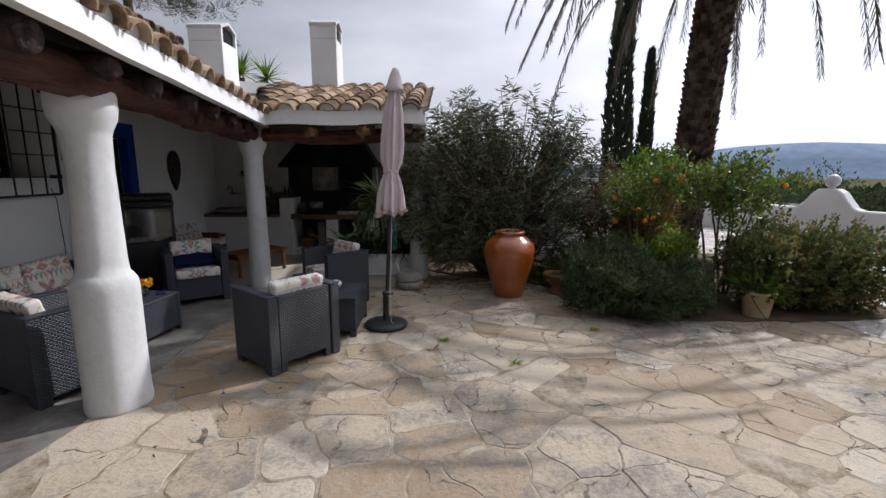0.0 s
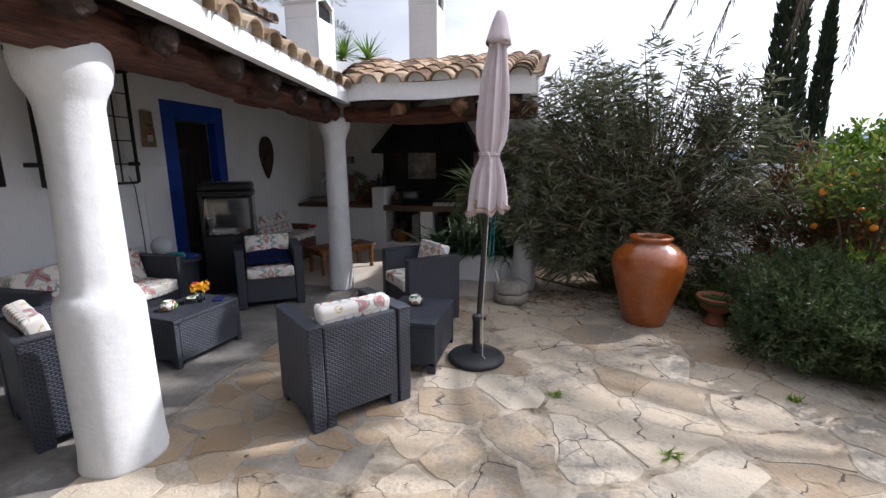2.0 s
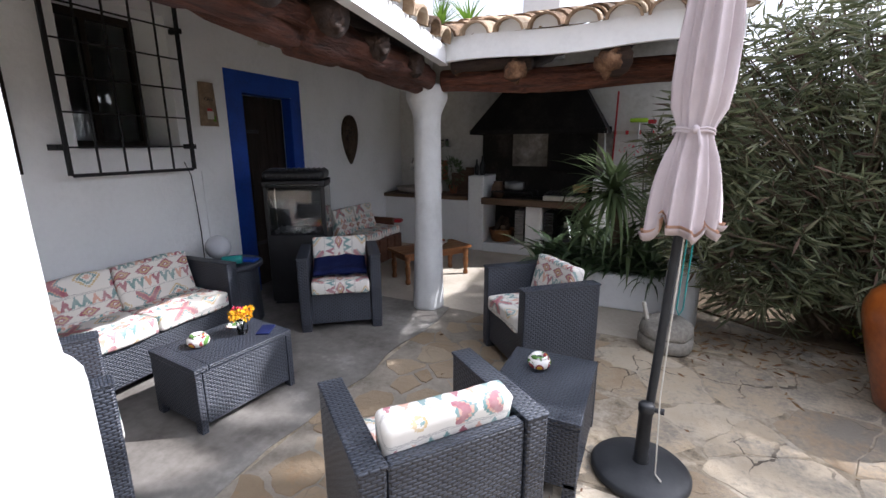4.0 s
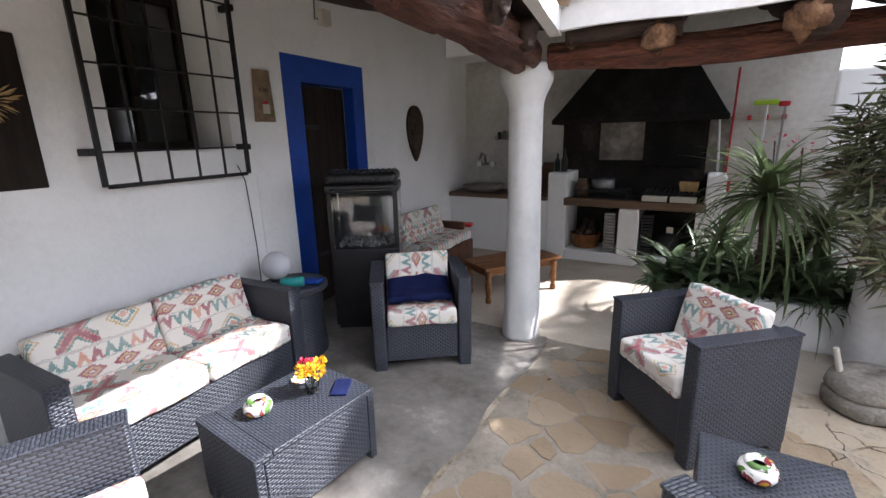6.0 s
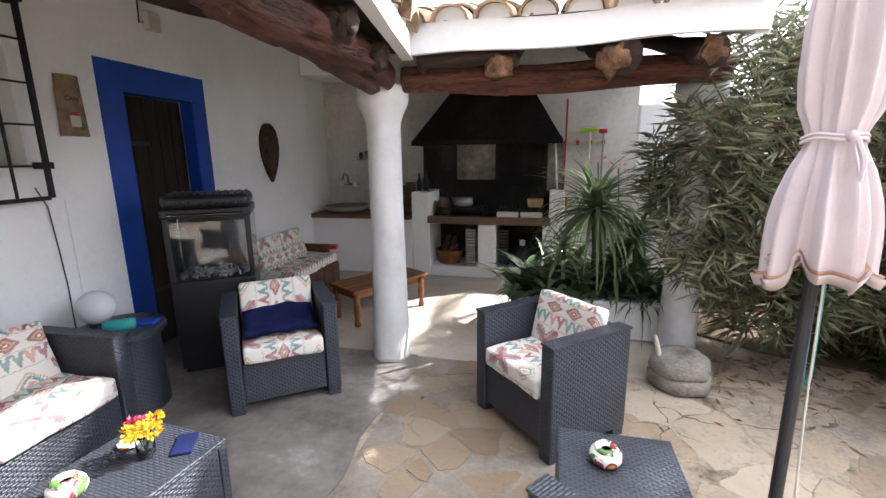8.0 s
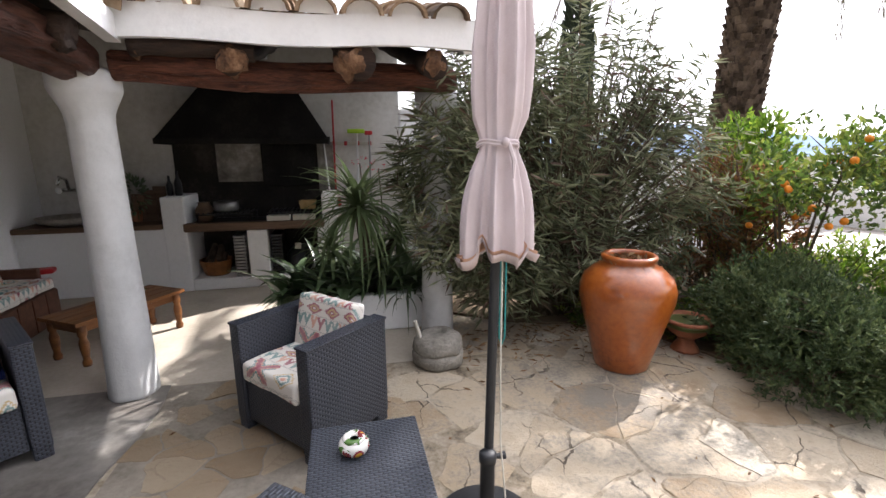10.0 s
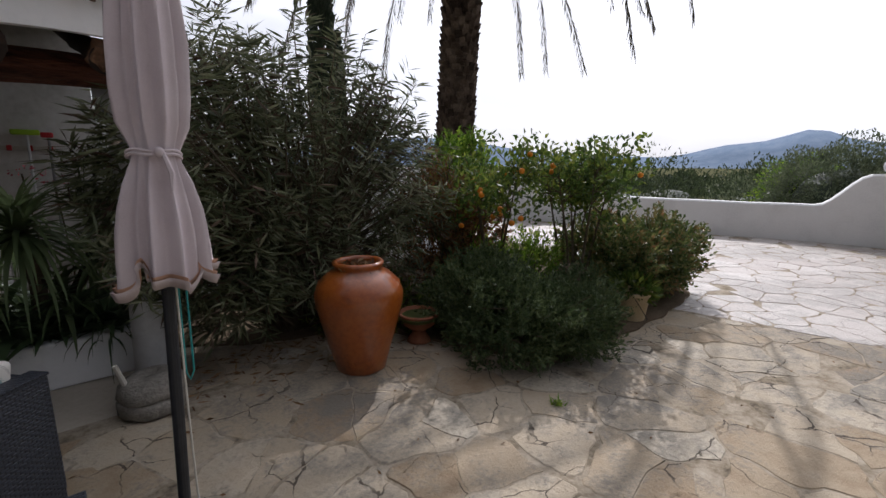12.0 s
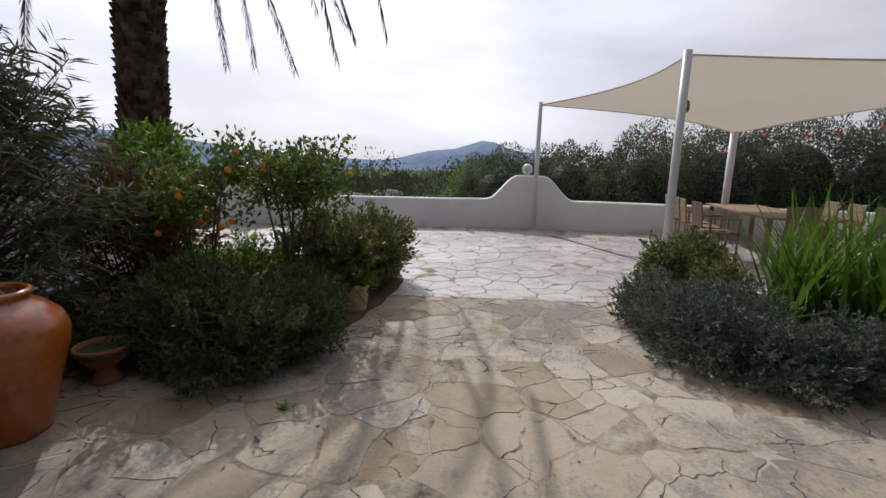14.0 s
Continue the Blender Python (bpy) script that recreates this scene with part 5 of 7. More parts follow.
part("spout", tube([(0, 0, 0), (0, -0.06, 0.0), (0.0, -0.08, 0.08), (0.0, -0.16, 0.1), (0.0, -0.2, 0.05)], 0.011, 10), M_CHROME, tp, smooth=True)
for x in (-0.07, 0.07):
    part("tap_handle", tube([(x, 0, 0), (x, -0.06, 0.0), (x, -0.065, 0.0)], [0.014, 0.014, 0.024], 10), M_CHROME, tp)
part("bridge", tube([(-0.07, -0.03, 0), (0.07, -0.03, 0)], 0.012, 8), M_CHROME, tp)
sf = thing("wall_shelf", pose(-3.86, 9.045, 1.42), "small wall shelf crowded with jars", "shelf")
part("board", boxed((-0.2, -0.13, 0), (0.2, 0, 0.015), 0.003), M_GREYMET, sf)
part("rail", tube([(-0.2, -0.13, 0.05), (0.2, -0.13, 0.05)], 0.004, 6), M_GREYMET, sf)
for k in range(5):
    j = thing("spice_jar", pose(-4.02 + k * 0.08, 8.98, 1.436), "small dark jar on the wall shelf", "jar", "shelf jars")
    part("jar", lathe([(0.025, 0), (0.027, 0.06), (0.02, 0.075)], 12), (M_BLACKPL, M_GREYMET, M_BLACKPL, M_PAPER, M_BROAD)[k], j)
    part("lid", lathe([(0.022, 0.076), (0.022, 0.09 + 0.01 * (k % 3))], 12), M_BLACKPL, j)
solo("hanging_cloth", boxed((-0.05, -0.02, -0.3), (0.05, -0.003, 0), 0.008), M_TERRA, "dark reddish cloth hanging on the wall", "cloth", m=pose(-3.76, 9.045, 1.22))
solo("soap_bottle", lathe([(0.04, 0), (0.042, 0.13), (0.015, 0.16), (0.015, 0.2)], 14), M_PAPER, "white soap bottle beside the sink", "bottle", m=pose(-3.72, 8.75, 0.756), smooth=True)
cb = thing("wooden_crate", pose(-3.36, 8.78, 0.756), "dark wooden boards leaning above the worktop", "crate")
for k in range(3):
    part("board", boxed((-0.17 + k * 0.11, 0.0 + 0.02 * k, 0), (-0.03 + k * 0.11, 0.02 + 0.02 * k, 0.3 + 0.04 * k), 0.006), M_BEAMWOOD, cb)
hp = thing("potted_herb", pose(-3.5, 8.8, 0.756), "dim leafy plant on the worktop", "plant")
part("pot", lathe([(0.06, 0), (0.08, 0.12), (0.07, 0.12)], 16), M_TERRA, hp)
p, d = blob_points(220, (0, 0, 0.3), (0.16, 0.14, 0.2), 0.3)
part("leaves", leaf_mesh("leaves", p, d, 0.07, 0.03, M_BROAD), M_BROAD, hp)

# broom rack beside the hood
rk = thing("tool_rack", pose(-1.0, 9.045, 1.6), "white wall rack with red clips", "rack")
part("rail", boxed((-0.25, -0.02, -0.02), (0.3, 0, 0.02), 0.004), M_PAPER, rk)
for k in range(4):
    part("clip", boxed((-0.23 + k * 0.155, -0.05, -0.025), (-0.19 + k * 0.155, -0.021, 0.025), 0.005), M_RED, rk)
for x, top, low, mat, head in ((-1.21, 2.1, 0.95, M_RED, None), (-0.92, 1.72, 0.75, M_STEELW, M_LIME), (-0.76, 1.7, 0.75, M_GREYMET, M_RED)):
    b = thing("broom", pose(x, 8.98, 0), "long-handled broom hanging in the wall rack", "broom", "brooms")
    part("handle", tube([(0, 0, low), (0.01, 0, top)], 0.012, 8), mat, b)
    if head:
        part("brush", boxed((-0.11 if head is M_LIME else -0.05, -0.03, top), (0.11 if head is M_LIME else 0.05, 0.03, top + 0.05), 0.012), head, b)
    else:
        part("brush", boxed((-0.06, -0.03, low - 0.12), (0.06, 0.03, low), 0.012), M_RED, b)
mp = thing("mop", pose(-1.22, 8.8, 0), "white mop handle leaning beside the barbecue", "mop")
part("handle", tube([(0.0, 0.0, 0.1), (-0.12, 0.2, 1.72)], 0.012, 8), M_STEELW, mp)
part("head", lathe([(0.08, 0.0), (0.06, 0.08), (0.02, 0.12)], 12), M_GREYMET, mp)
reshape(built, Matrix.Diagonal((1, 1, 1.06, 1)))


# ---- terrace things ----
def blade_parts(parent, name, blades, mat, seg=5):
    """Each arching leaf as a part of its own under the plant."""
    for b in blades:
        part(name, blade_mesh(name, [b], mat, seg), mat, parent)



LEANING = pose(0, 0, 0, -4.6, 2.2, 0) @ Matrix.Diagonal((0.87, 0.87, 1.035, 1))
um = thing("parasol", pose(-0.598, 4.475, 0), "closed dusty-pink parasol tied round its pole", "parasol")
part("base_disc", lathe([(0.215, 0), (0.225, 0.012), (0.225, 0.03), (0.21, 0.045), (0.12, 0.06), (0.05, 0.07)], 40), M_BLACKPL, um, "round black base with worn edge", True)
part("base_tube", lathe([(0.038, 0.06), (0.032, 0.08), (0.03, 0.33), (0.036, 0.335), (0.036, 0.37), (0.025, 0.38)], 16), M_BLACKPL, um, smooth=True)
part("knob", tube([(0.03, 0.0, 0.35), (0.075, 0.0, 0.35)], [0.009, 0.016], 8), M_BLACKPL, um)
part("pole", tube([(0, 0, 0.36), (0.02, 0.02, 2.4)], 0.023, 14), M_BLACKPL, um, "dark grey steel pole", m=LEANING)


def folded_canopy(mat, inner=False):
    bm = bmesh.new()
    n, rings = 160, []
    prof = [(1.195, 0.139), (1.172, 0.128), (1.185, 0.121), (1.22, 0.119), (1.27, 0.118), (1.32, 0.114), (1.38, 0.106), (1.46, 0.093), (1.53, 0.08), (1.555, 0.074), (1.58, 0.08), (1.65, 0.094), (1.75, 0.102), (1.9, 0.104), (2.1, 0.09), (2.3, 0.06), (2.4, 0.048)]
    if inner:
        prof = [(z, r) for z, r in prof if z < 1.4]
    for z, r in prof:
        ring = []
        for i in range(n):
            a = 2 * math.pi * i / n
            # six loose pleats, each with a sharp valley and its own drop
            q = a * 6 / (2 * math.pi) + 0.3 * math.sin(a * 2 + 0.8) + 0.16 * math.sin(a * 3 + z * 1.5)
            w = abs((q % 1.0) * 2 - 1)
            pleat = 1 - 1.8 * w ** 1.7
            own = noise.noise(Vector((math.floor(q) * 3.7, 1.3, 0.4)))
            crease = 1 - 2 * abs(math.sin(a * 7 + 1.1 * math.sin(a * 2 + 0.4) + z * 0.7 + own))
            fold = 0.6 * pleat + 0.55 * crease
            depth = 0.40 if z < 1.45 else 0.34
            if 1.5 < z < 1.6:
                depth = 0.12
            low = max(0.0, (1.34 - z) / 0.14)
            rr = r * (1 + depth * fold + 0.26 * own * low) * (0.955 if inner else 1.0)
            zz = z + low * (0.09 * own - 0.05 * pleat) + (0.012 if inner else 0)
            sh = 0.01 * (z - 0.9)
            ring.append(bm.verts.new((rr * math.cos(a) + sh, rr * math.sin(a) + sh, zz)))
        rings.append(ring)
    for a, b in zip(rings, rings[1:]):
        for i in range(n):
            bm.faces.new((a[i], a[(i + 1) % n], b[(i + 1) % n], b[i]))
    return bm


part("canopy", folded_canopy(M_CANVAS), M_CANVAS, um, smooth=True, m=LEANING)
part("lining", folded_canopy(M_CANVAS_IN, True), M_CANVAS_IN, um, "faded orange underside of the folded cloth", True, m=LEANING)
top = bmesh.new()
lathe([(0.112, 2.345), (0.1, 2.38), (0.068, 2.47), (0.035, 2.545), (0.0, 2.56)], 24, bm=top, m=pose(0.016, 0.016, 0))
for v in top.verts:
    a = math.atan2(v.co.y, v.co.x)
    v.co.z -= 0.025 * (0.5 + 0.5 * math.sin(a * 8)) * (v.co.z < 2.4)
part("vent_cap", top, M_CANVAS, um, "small peaked top flap", True, m=LEANING)
bm = bmesh.new()
for dz in (0, 0.012):
    tube([(0.09 * math.cos(a * math.pi / 12), 0.09 * math.sin(a * math.pi / 12), 1.55 + dz + 0.004 * math.sin(a)) for a in range(25)], 0.0055, 6, bm)
part("tie", bm, M_CANVAS, um, "cloth tie knotted round the folds", m=LEANING)
part("tie_knot", ball(0.018, pose(0.0, -0.1, 1.555), 10), M_CANVAS, um, smooth=True, m=LEANING)
part("tie_tail", tube([(0.01, -0.105, 1.555), (0.03, -0.125, 1.49), (0.025, -0.135, 1.43)], [0.008, 0.011, 0.005], 6), M_CANVAS, um, m=LEANING)
part("pull_cord", tube([(0.03, -0.02, 1.2), (0.035, -0.03, 0.7), (0.04, -0.05, 0.4), (0.07, -0.1, 0.07), (0.1, -0.13, 0.056)], 0.004, 6), M_PAPER, um, "pale pull cord hanging down", m=LEANING)
part("green_cord", tube([(0.05, 0.05, 1.15), (0.055, 0.055, 0.8), (0.07, 0.06, 0.77), (0.085, 0.06, 0.8), (0.08, 0.06, 1.15)], 0.004, 6), M_TEAL, um, "loop of green cord", m=LEANING)

jar = thing("clay_jar", pose(0.87, 5.70, 0) @ Matrix.Diagonal((1.08, 1.08, 1.02, 1)), "large amber-glazed earthenware jar on the paving", "jar")
jp = [(0.17, 0), (0.18, 0.015), (0.2, 0.1), (0.265, 0.35), (0.305, 0.52), (0.31, 0.6), (0.285, 0.68), (0.22, 0.745), (0.165, 0.775), (0.16, 0.79), (0.178, 0.81), (0.178, 0.83), (0.16, 0.84), (0.145, 0.83), (0.14, 0.79), (0.18, 0.74), (0.0, 0.735)]
part("body", lathe(jp, 48, 0.008), M_GLAZE, jar, smooth=True)
p = np.random.normal(size=(160, 3)) * [0.06, 0.06, 0.012] + [0, 0, 0.79]
part("dry_leaves", leaf_mesh("dry", p, rand_dirs(160), 0.06, 0.03, M_DRYLEAF), M_DRYLEAF, jar, "dry leaves inside the rim")

pot = thing("terracotta_bowl", pose(1.53, 5.80, 0), "footed terracotta bowl planter beside the jar", "planter")
part("foot", lathe([(0.11, 0), (0.1, 0.02), (0.06, 0.08), (0.07, 0.11)], 24), M_TERRA, pot, smooth=True)
part("moss_band", lathe([(0.166, 0.205), (0.178, 0.225), (0.19, 0.243), (0.17, 0.243)], 28, 0.01), M_HEDGE, pot, "band of green moss below the rim", True)
part("bowl", lathe([(0.07, 0.11), (0.14, 0.16), (0.17, 0.24), (0.185, 0.245), (0.185, 0.27), (0.165, 0.27), (0.15, 0.23), (0.0, 0.22)], 28), M_TERRA, pot, smooth=True)

cp = thing("cream_planter", pose(3.53, 4.80, 0), "cream-coloured clay planter with a leafy plant", "planter")
part("pot", lathe([(0.12, 0), (0.125, 0.02), (0.16, 0.27), (0.175, 0.275), (0.18, 0.31), (0.165, 0.312), (0.15, 0.27), (0.0, 0.26)], 28), M_CREAMPOT, cp, smooth=True)
p, d = blob_points(260, (0, 0, 0.36), (0.2, 0.2, 0.1), 0.3)
part("leaves", leaf_mesh("leaves", p, d + [0, 0, 0.4], 0.1, 0.045, M_CITRUS), M_CITRUS, cp)
part("wire", tube([(-0.14, -0.09, 0.26), (-0.08, -0.16, 0.12), (-0.02, -0.17, 0.05), (0.03, -0.14, 0.0)], 0.004, 6), M_BLACKPL, cp)

ms = thing("millstone", pose(-0.465, 6.06, 0) @ Matrix.Diagonal((0.92, 0.92, 0.84, 1)), "old grey round stone with a drilled top", "stone")
part("lower_stone", lathe([(0.19, 0), (0.215, 0.02), (0.215, 0.1), (0.2, 0.125)], 30, 0.02), M_STONE, ms, smooth=True)
part("upper_stone", lathe([(0.2, 0.128), (0.21, 0.15), (0.195, 0.23), (0.13, 0.28), (0.05, 0.29), (0.04, 0.25), (0, 0.25)], 30, 0.025), M_STONE, ms, smooth=True)
part("wooden_peg", tube([(-0.15, -0.02, 0.22), (-0.2, -0.03, 0.42)], [0.02, 0.016], 8), M_PAPER, ms, "short pale wooden peg")

# planter wall in the barbecue corner
bm = bmesh.new()
box(bm, (-1.62, 6.75, 0), (-0.3, 6.9, 0.34), 0.02)
box(bm, (-1.62, 6.9, 0), (-1.5, 7.5, 0.34), 0.02)
solo("planter_wall", bm, M_WHITE, "low whitewashed planter wall behind the armchair", "planter", kind="structure")
solo("planter_soil", boxed((-1.5, 6.9, 0.0), (-0.3, 7.5, 0.28)), M_GROUND, "dark soil in the low planter", "soil", kind="structure")
al = thing("aloe_plant", pose(-0.98, 7.0, 0.28), "tall branching aloe with long arching leaves", "plant")
part("stem", tube([(0, 0, 0), (0.03, -0.04, 0.45), (-0.02, -0.14, 0.88)], [0.05, 0.045, 0.05], 10, wob=0.4), M_TWIG, al)
part("stem", tube([(0.05, 0.05, 0), (0.2, 0.06, 0.3), (0.32, 0.1, 0.5)], [0.045, 0.04, 0.04], 10, wob=0.4), M_TWIG, al)
for c, n, L in (((-0.02, -0.16, 0.9), 120, 0.82), ((0.36, 0.06, 0.6), 50, 0.6), ((-0.26, -0.02, 0.5), 40, 0.5), ((0.14, -0.1, 0.4), 34, 0.45), ((-0.3, 0.12, 0.32), 34, 0.45)):
    bl = []
    for k in range(n):
        h = k / n
        bl.append(((c[0] + random.uniform(-0.02, 0.02), c[1] + random.uniform(-0.02, 0.02), c[2] - 0.1 * (1 - h)), k * 2.4 + random.uniform(-0.3, 0.3), L * random.uniform(0.75, 1.1) * (1 - 0.35 * h), 0.048 * random.uniform(0.8, 1.15), -0.45 + 1.8 * h, random.uniform(0.8, 1.9)))
    blade_parts(al, "leaf", bl, M_ALOE, 7)
for x, y, n in ((-1.25, 6.85, 110), (-0.72, 6.88, 70)):
    br = thing("broadleaf_plant", pose(x, y, 0.28), "clump of broad dark arching leaves in the planter", "plant", "planter plants")
    bl = []
    for k in range(n):
        bl.append(((random.uniform(-0.4, 0.4) * n / 110, random.uniform(-0.05, 0.25), 0), random.uniform(0, 6.28), random.uniform(0.4, 0.75), random.uniform(0.12, 0.2), random.uniform(0.7, 1.4), random.uniform(0.9, 2.0)))
    blade_parts(br, "leaf", bl, M_BROAD, 6)
for x, y, h in ((-0.62, 6.85, 0.34), (-1.55, 6.9, 0.34)):
    b2 = thing("trailing_plant", pose(x, y, 0.28), "trailing spider plant spilling over the planter", "plant", "planter plants")
    bl = [((random.uniform(-0.1, 0.1), random.uniform(-0.1, 0.1), 0), random.uniform(0, 6.28), random.uniform(0.25, 0.5), 0.022, random.uniform(0.3, 1.3), random.uniform(1.5, 3.0)) for _ in range(60)]
    blade_parts(b2, "leaf", bl, M_BROAD, 6)


# ---- garden plants ----
def stems_to(tips, foot, r=0.012, bend=0.35, keep=1.0):
    bm = bmesh.new()
    for t in tips:
        if random.random() > keep:
            continue
        t = Vector(t)
        f = Vector(foot) + Vector((random.uniform(-0.35, 0.35), random.uniform(-0.2, 0.2), 0))
        mid = f.lerp(t, 0.5) + Vector((0, 0, (t - f).length * bend * 0.4))
        tube([f, f.lerp(mid, 0.5) + Vector((0, 0, 0.05)), mid, mid.lerp(t, 0.55), t], [r, r * 0.85, r * 0.65, r * 0.45, r * 0.25], 5, bm)
    return bm


def oleander():
    ol = thing("oleander_bush", pose(0.95, 6.95, 0), "tall spreading oleander bush with narrow grey-green leaves", "bush")
    tips = []
    for lobe, n, r in (((0.0, 0.0, 1.75), 270, (1.55, 0.95, 1.05)), ((-0.75, -0.15, 1.5), 200, (0.8, 0.85, 1.05)), ((0.85, -0.2, 1.45), 150, (0.9, 0.8, 0.85)), ((-1.3, -0.6, 1.45), 150, (0.45, 0.5, 0.85)), ((0.1, -0.35, 0.95), 165, (1.4, 0.75, 0.7)), ((-0.75, -0.4, 0.7), 125, (0.7, 0.55, 0.6)), ((0.0, -0.1, 2.3), 130, (1.35, 0.7, 0.6))):
        p, d = blob_points(n, lobe, r, 0.2, 1.6, 0.45, 0.35, seed=n)
        tips += [(Vector(a), Vector(b)) for a, b in zip(p.tolist(), d.tolist())]
    base, way, lens = [], [], []
    for t, d in tips:
        g = (d * 0.6 + Vector((0, 0, 0.8)) + Vector(random_vec(0.25))).normalized()
        m = random.randint(16, 24)
        for k in range(m):
            h = random.random() ** 0.7
            a = g.orthogonal().normalized()
            a.rotate(Matrix.Rotation(random.uniform(0, 6.28), 3, g))
            base.append(t - g * 0.34 * (1 - h))
            way.append(g * (0.1 + 0.6 * h) + a * (1.15 - 0.35 * h) + Vector((0, 0, -0.22)))
            lens.append(random.uniform(0.115, 0.195))
    base, way, lens = np.array(base), np.array(way), np.array(lens)
    brown = np.random.rand(len(base)) < 0.07
    part("foliage", leaf_mesh("foliage", base[~brown], way[~brown], lens[~brown], lens[~brown] * 0.125, M_OLEANDER, 0.2, 0.06), M_OLEANDER, ol)
    part("dry_foliage", leaf_mesh("dry_foliage", base[brown], way[brown], lens[brown], lens[brown] * 0.13, M_OLEAF2, 0.2, 0.1), M_OLEAF2, ol, "withered brown leaves among the green")
    tagged(part("branchwork", stems_to([t for t, d in tips], (0, -0.05, 0), 0.015, keep=0.45), M_TWIG, ol), kind="stuff")


def random_vec(s):
    return (random.uniform(-s, s), random.uniform(-s, s), random.uniform(-s, s))


oleander()


def mound(name, m, lobes, mat, n, leaf, wide, label, up=0.7, category="bush", lump=0.22, stem=True, group="", tip=9):
    """A shrub of many leafy shoots gathered in lumpy lobes that reach the ground."""
    t = thing(name, m, label, category, group)
    P, D = [], []
    for c, r in lobes:
        p, d = blob_points(max(8, int(n * r[0] * r[1] * r[2]) + 30), c, r, lump, 2.2, 0.62, 0.03, seed=c[0] * 3 + r[0])
        P.append(p)
        D.append(d)
    P, D = np.concatenate(P), np.concatenate(D)
    g = D + np.array([0, 0, up]) + np.random.normal(size=D.shape) * 0.25
    g /= np.linalg.norm(g, axis=1, keepdims=True)
    h = np.random.rand(len(P), tip, 1)
    base = P[:, None, :] - g[:, None, :] * leaf * 3.2 * (1 - h)
    way = g[:, None, :] * (0.5 + 0.6 * h) + np.random.normal(size=(len(P), tip, 3)) * 0.55
    L = leaf * np.random.uniform(0.6, 1.25, len(P) * tip)
    part("foliage", leaf_mesh("foliage", base.reshape(-1, 3), way.reshape(-1, 3), L, L * wide, mat), mat, t)
    if stem:
        c = np.mean([c for c, r in lobes], axis=0)
        sel = P[np.random.choice(len(P), min(60, len(P)), replace=False)]
        tagged(part("branchwork", stems_to(sel.tolist(), (c[0], c[1], 0), 0.012), M_TWIG, t), kind="stuff")
    return t


mound("rosemary_bush", pose(0, 0, 0), [((1.95, 5.15, 0.3), (0.55, 0.7, 0.42)), ((2.35, 4.85, 0.28), (0.55, 0.5, 0.36)), ((2.15, 5.6, 0.42), (0.55, 0.5, 0.42)), ((2.75, 5.0, 0.28), (0.35, 0.5, 0.38))], M_ROSEMARY, 15000, 0.045, 0.34, "dense low dark-green rosemary bush spilling onto the paving", up=0.55)
mound("box_hedge", pose(0, 0, 0), [((3.75, 5.05, 0.5), (0.4, 0.45, 0.55)), ((4.35, 4.95, 0.5), (0.5, 0.45, 0.55)), ((4.85, 5.05, 0.5), (0.45, 0.5, 0.55)), ((4.3, 5.6, 0.5), (0.8, 0.5, 0.55))], M_HEDGE, 5200, 0.055, 0.55, "leafy clipped mixed hedge with reddish tips", up=0.4)
mound("reddish_shrub", pose(0, 0, 0), [((2.55, 6.8, 0.85), (0.55, 0.45, 0.8)), ((3.0, 6.55, 0.85), (0.5, 0.4, 0.75))], M_NANDINA, 2600, 0.07, 0.35, "shrub with fine reddish-brown leaves", up=0.5)
mound("lime_shrub", pose(0, 0, 0), [((3.35, 7.2, 1.5), (0.55, 0.5, 0.55)), ((3.3, 7.2, 0.9), (0.5, 0.45, 0.7))], M_LIMELEAF, 2400, 0.085, 0.45, "bright lime-green leafy shrub in front of the palm", up=0.6)
mound("yellow_green_shrub", pose(0, 0, 0), [((3.0, 5.75, 0.45), (0.4, 0.4, 0.5)), ((2.65, 5.95, 0.4), (0.35, 0.35, 0.42))], M_LIMELEAF, 5000, 0.07, 0.25, "yellow-green feathery shrub among the rosemary", up=0.9)
mound("ground_cover", pose(0, 0, 0), [((1.75, 6.2, 0.15), (0.4, 0.4, 0.3)), ((1.2, 6.5, 0.1), (0.4, 0.3, 0.25))], M_CITRUS, 6000, 0.06, 0.4, "small green ground cover between pot and wall", up=0.8)


def citrus(x, y, h, label, oranges, seed):
    random.seed(seed)
    t = thing("citrus_tree", pose(x, y, 0), label, "tree", "young citrus trees")
    bm = bmesh.new()
    tips = []
    for k in range(4):
        a = k * 1.6 + seed
        top = Vector((0.3 * math.cos(a), 0.28 * math.sin(a), h * random.uniform(0.72, 0.9)))
        tube([(0.04 * math.cos(a), 0.04 * math.sin(a), 0), top * 0.5 + Vector((0, 0, 0.03)), top], [0.02, 0.014, 0.006], 6, bm)
        for j in range(9):
            b = Vector(top) * random.uniform(0.74, 1.0)
            e = b + Vector((random.uniform(-0.3, 0.3), random.uniform(-0.3, 0.3), random.uniform(0.0, 0.32)))
            tube([b, e], [0.006, 0.003], 4, bm)
            tips.append(e)
    part("trunk", bm, M_TWIG, t)
    base, way = [], []
    for e in tips:
        for _ in range(42):
            base.append(e + Vector(random_vec(0.13)))
            way.append(Vector(random_vec(1.0)) + Vector((0, 0, 0.5)))
    L = np.random.uniform(0.05, 0.095, len(base))
    part("crown", leaf_mesh("crown", np.array(base), np.array(way), L, L * 0.48, M_CITRUS), M_CITRUS, t)
    for _ in range(oranges):
        e = random.choice(tips)
        part("orange", ball(0.03, pose(*(e + Vector(random_vec(0.1)) + Vector((0, 0, -0.05)))), 10), M_ORANGE, t, smooth=True)


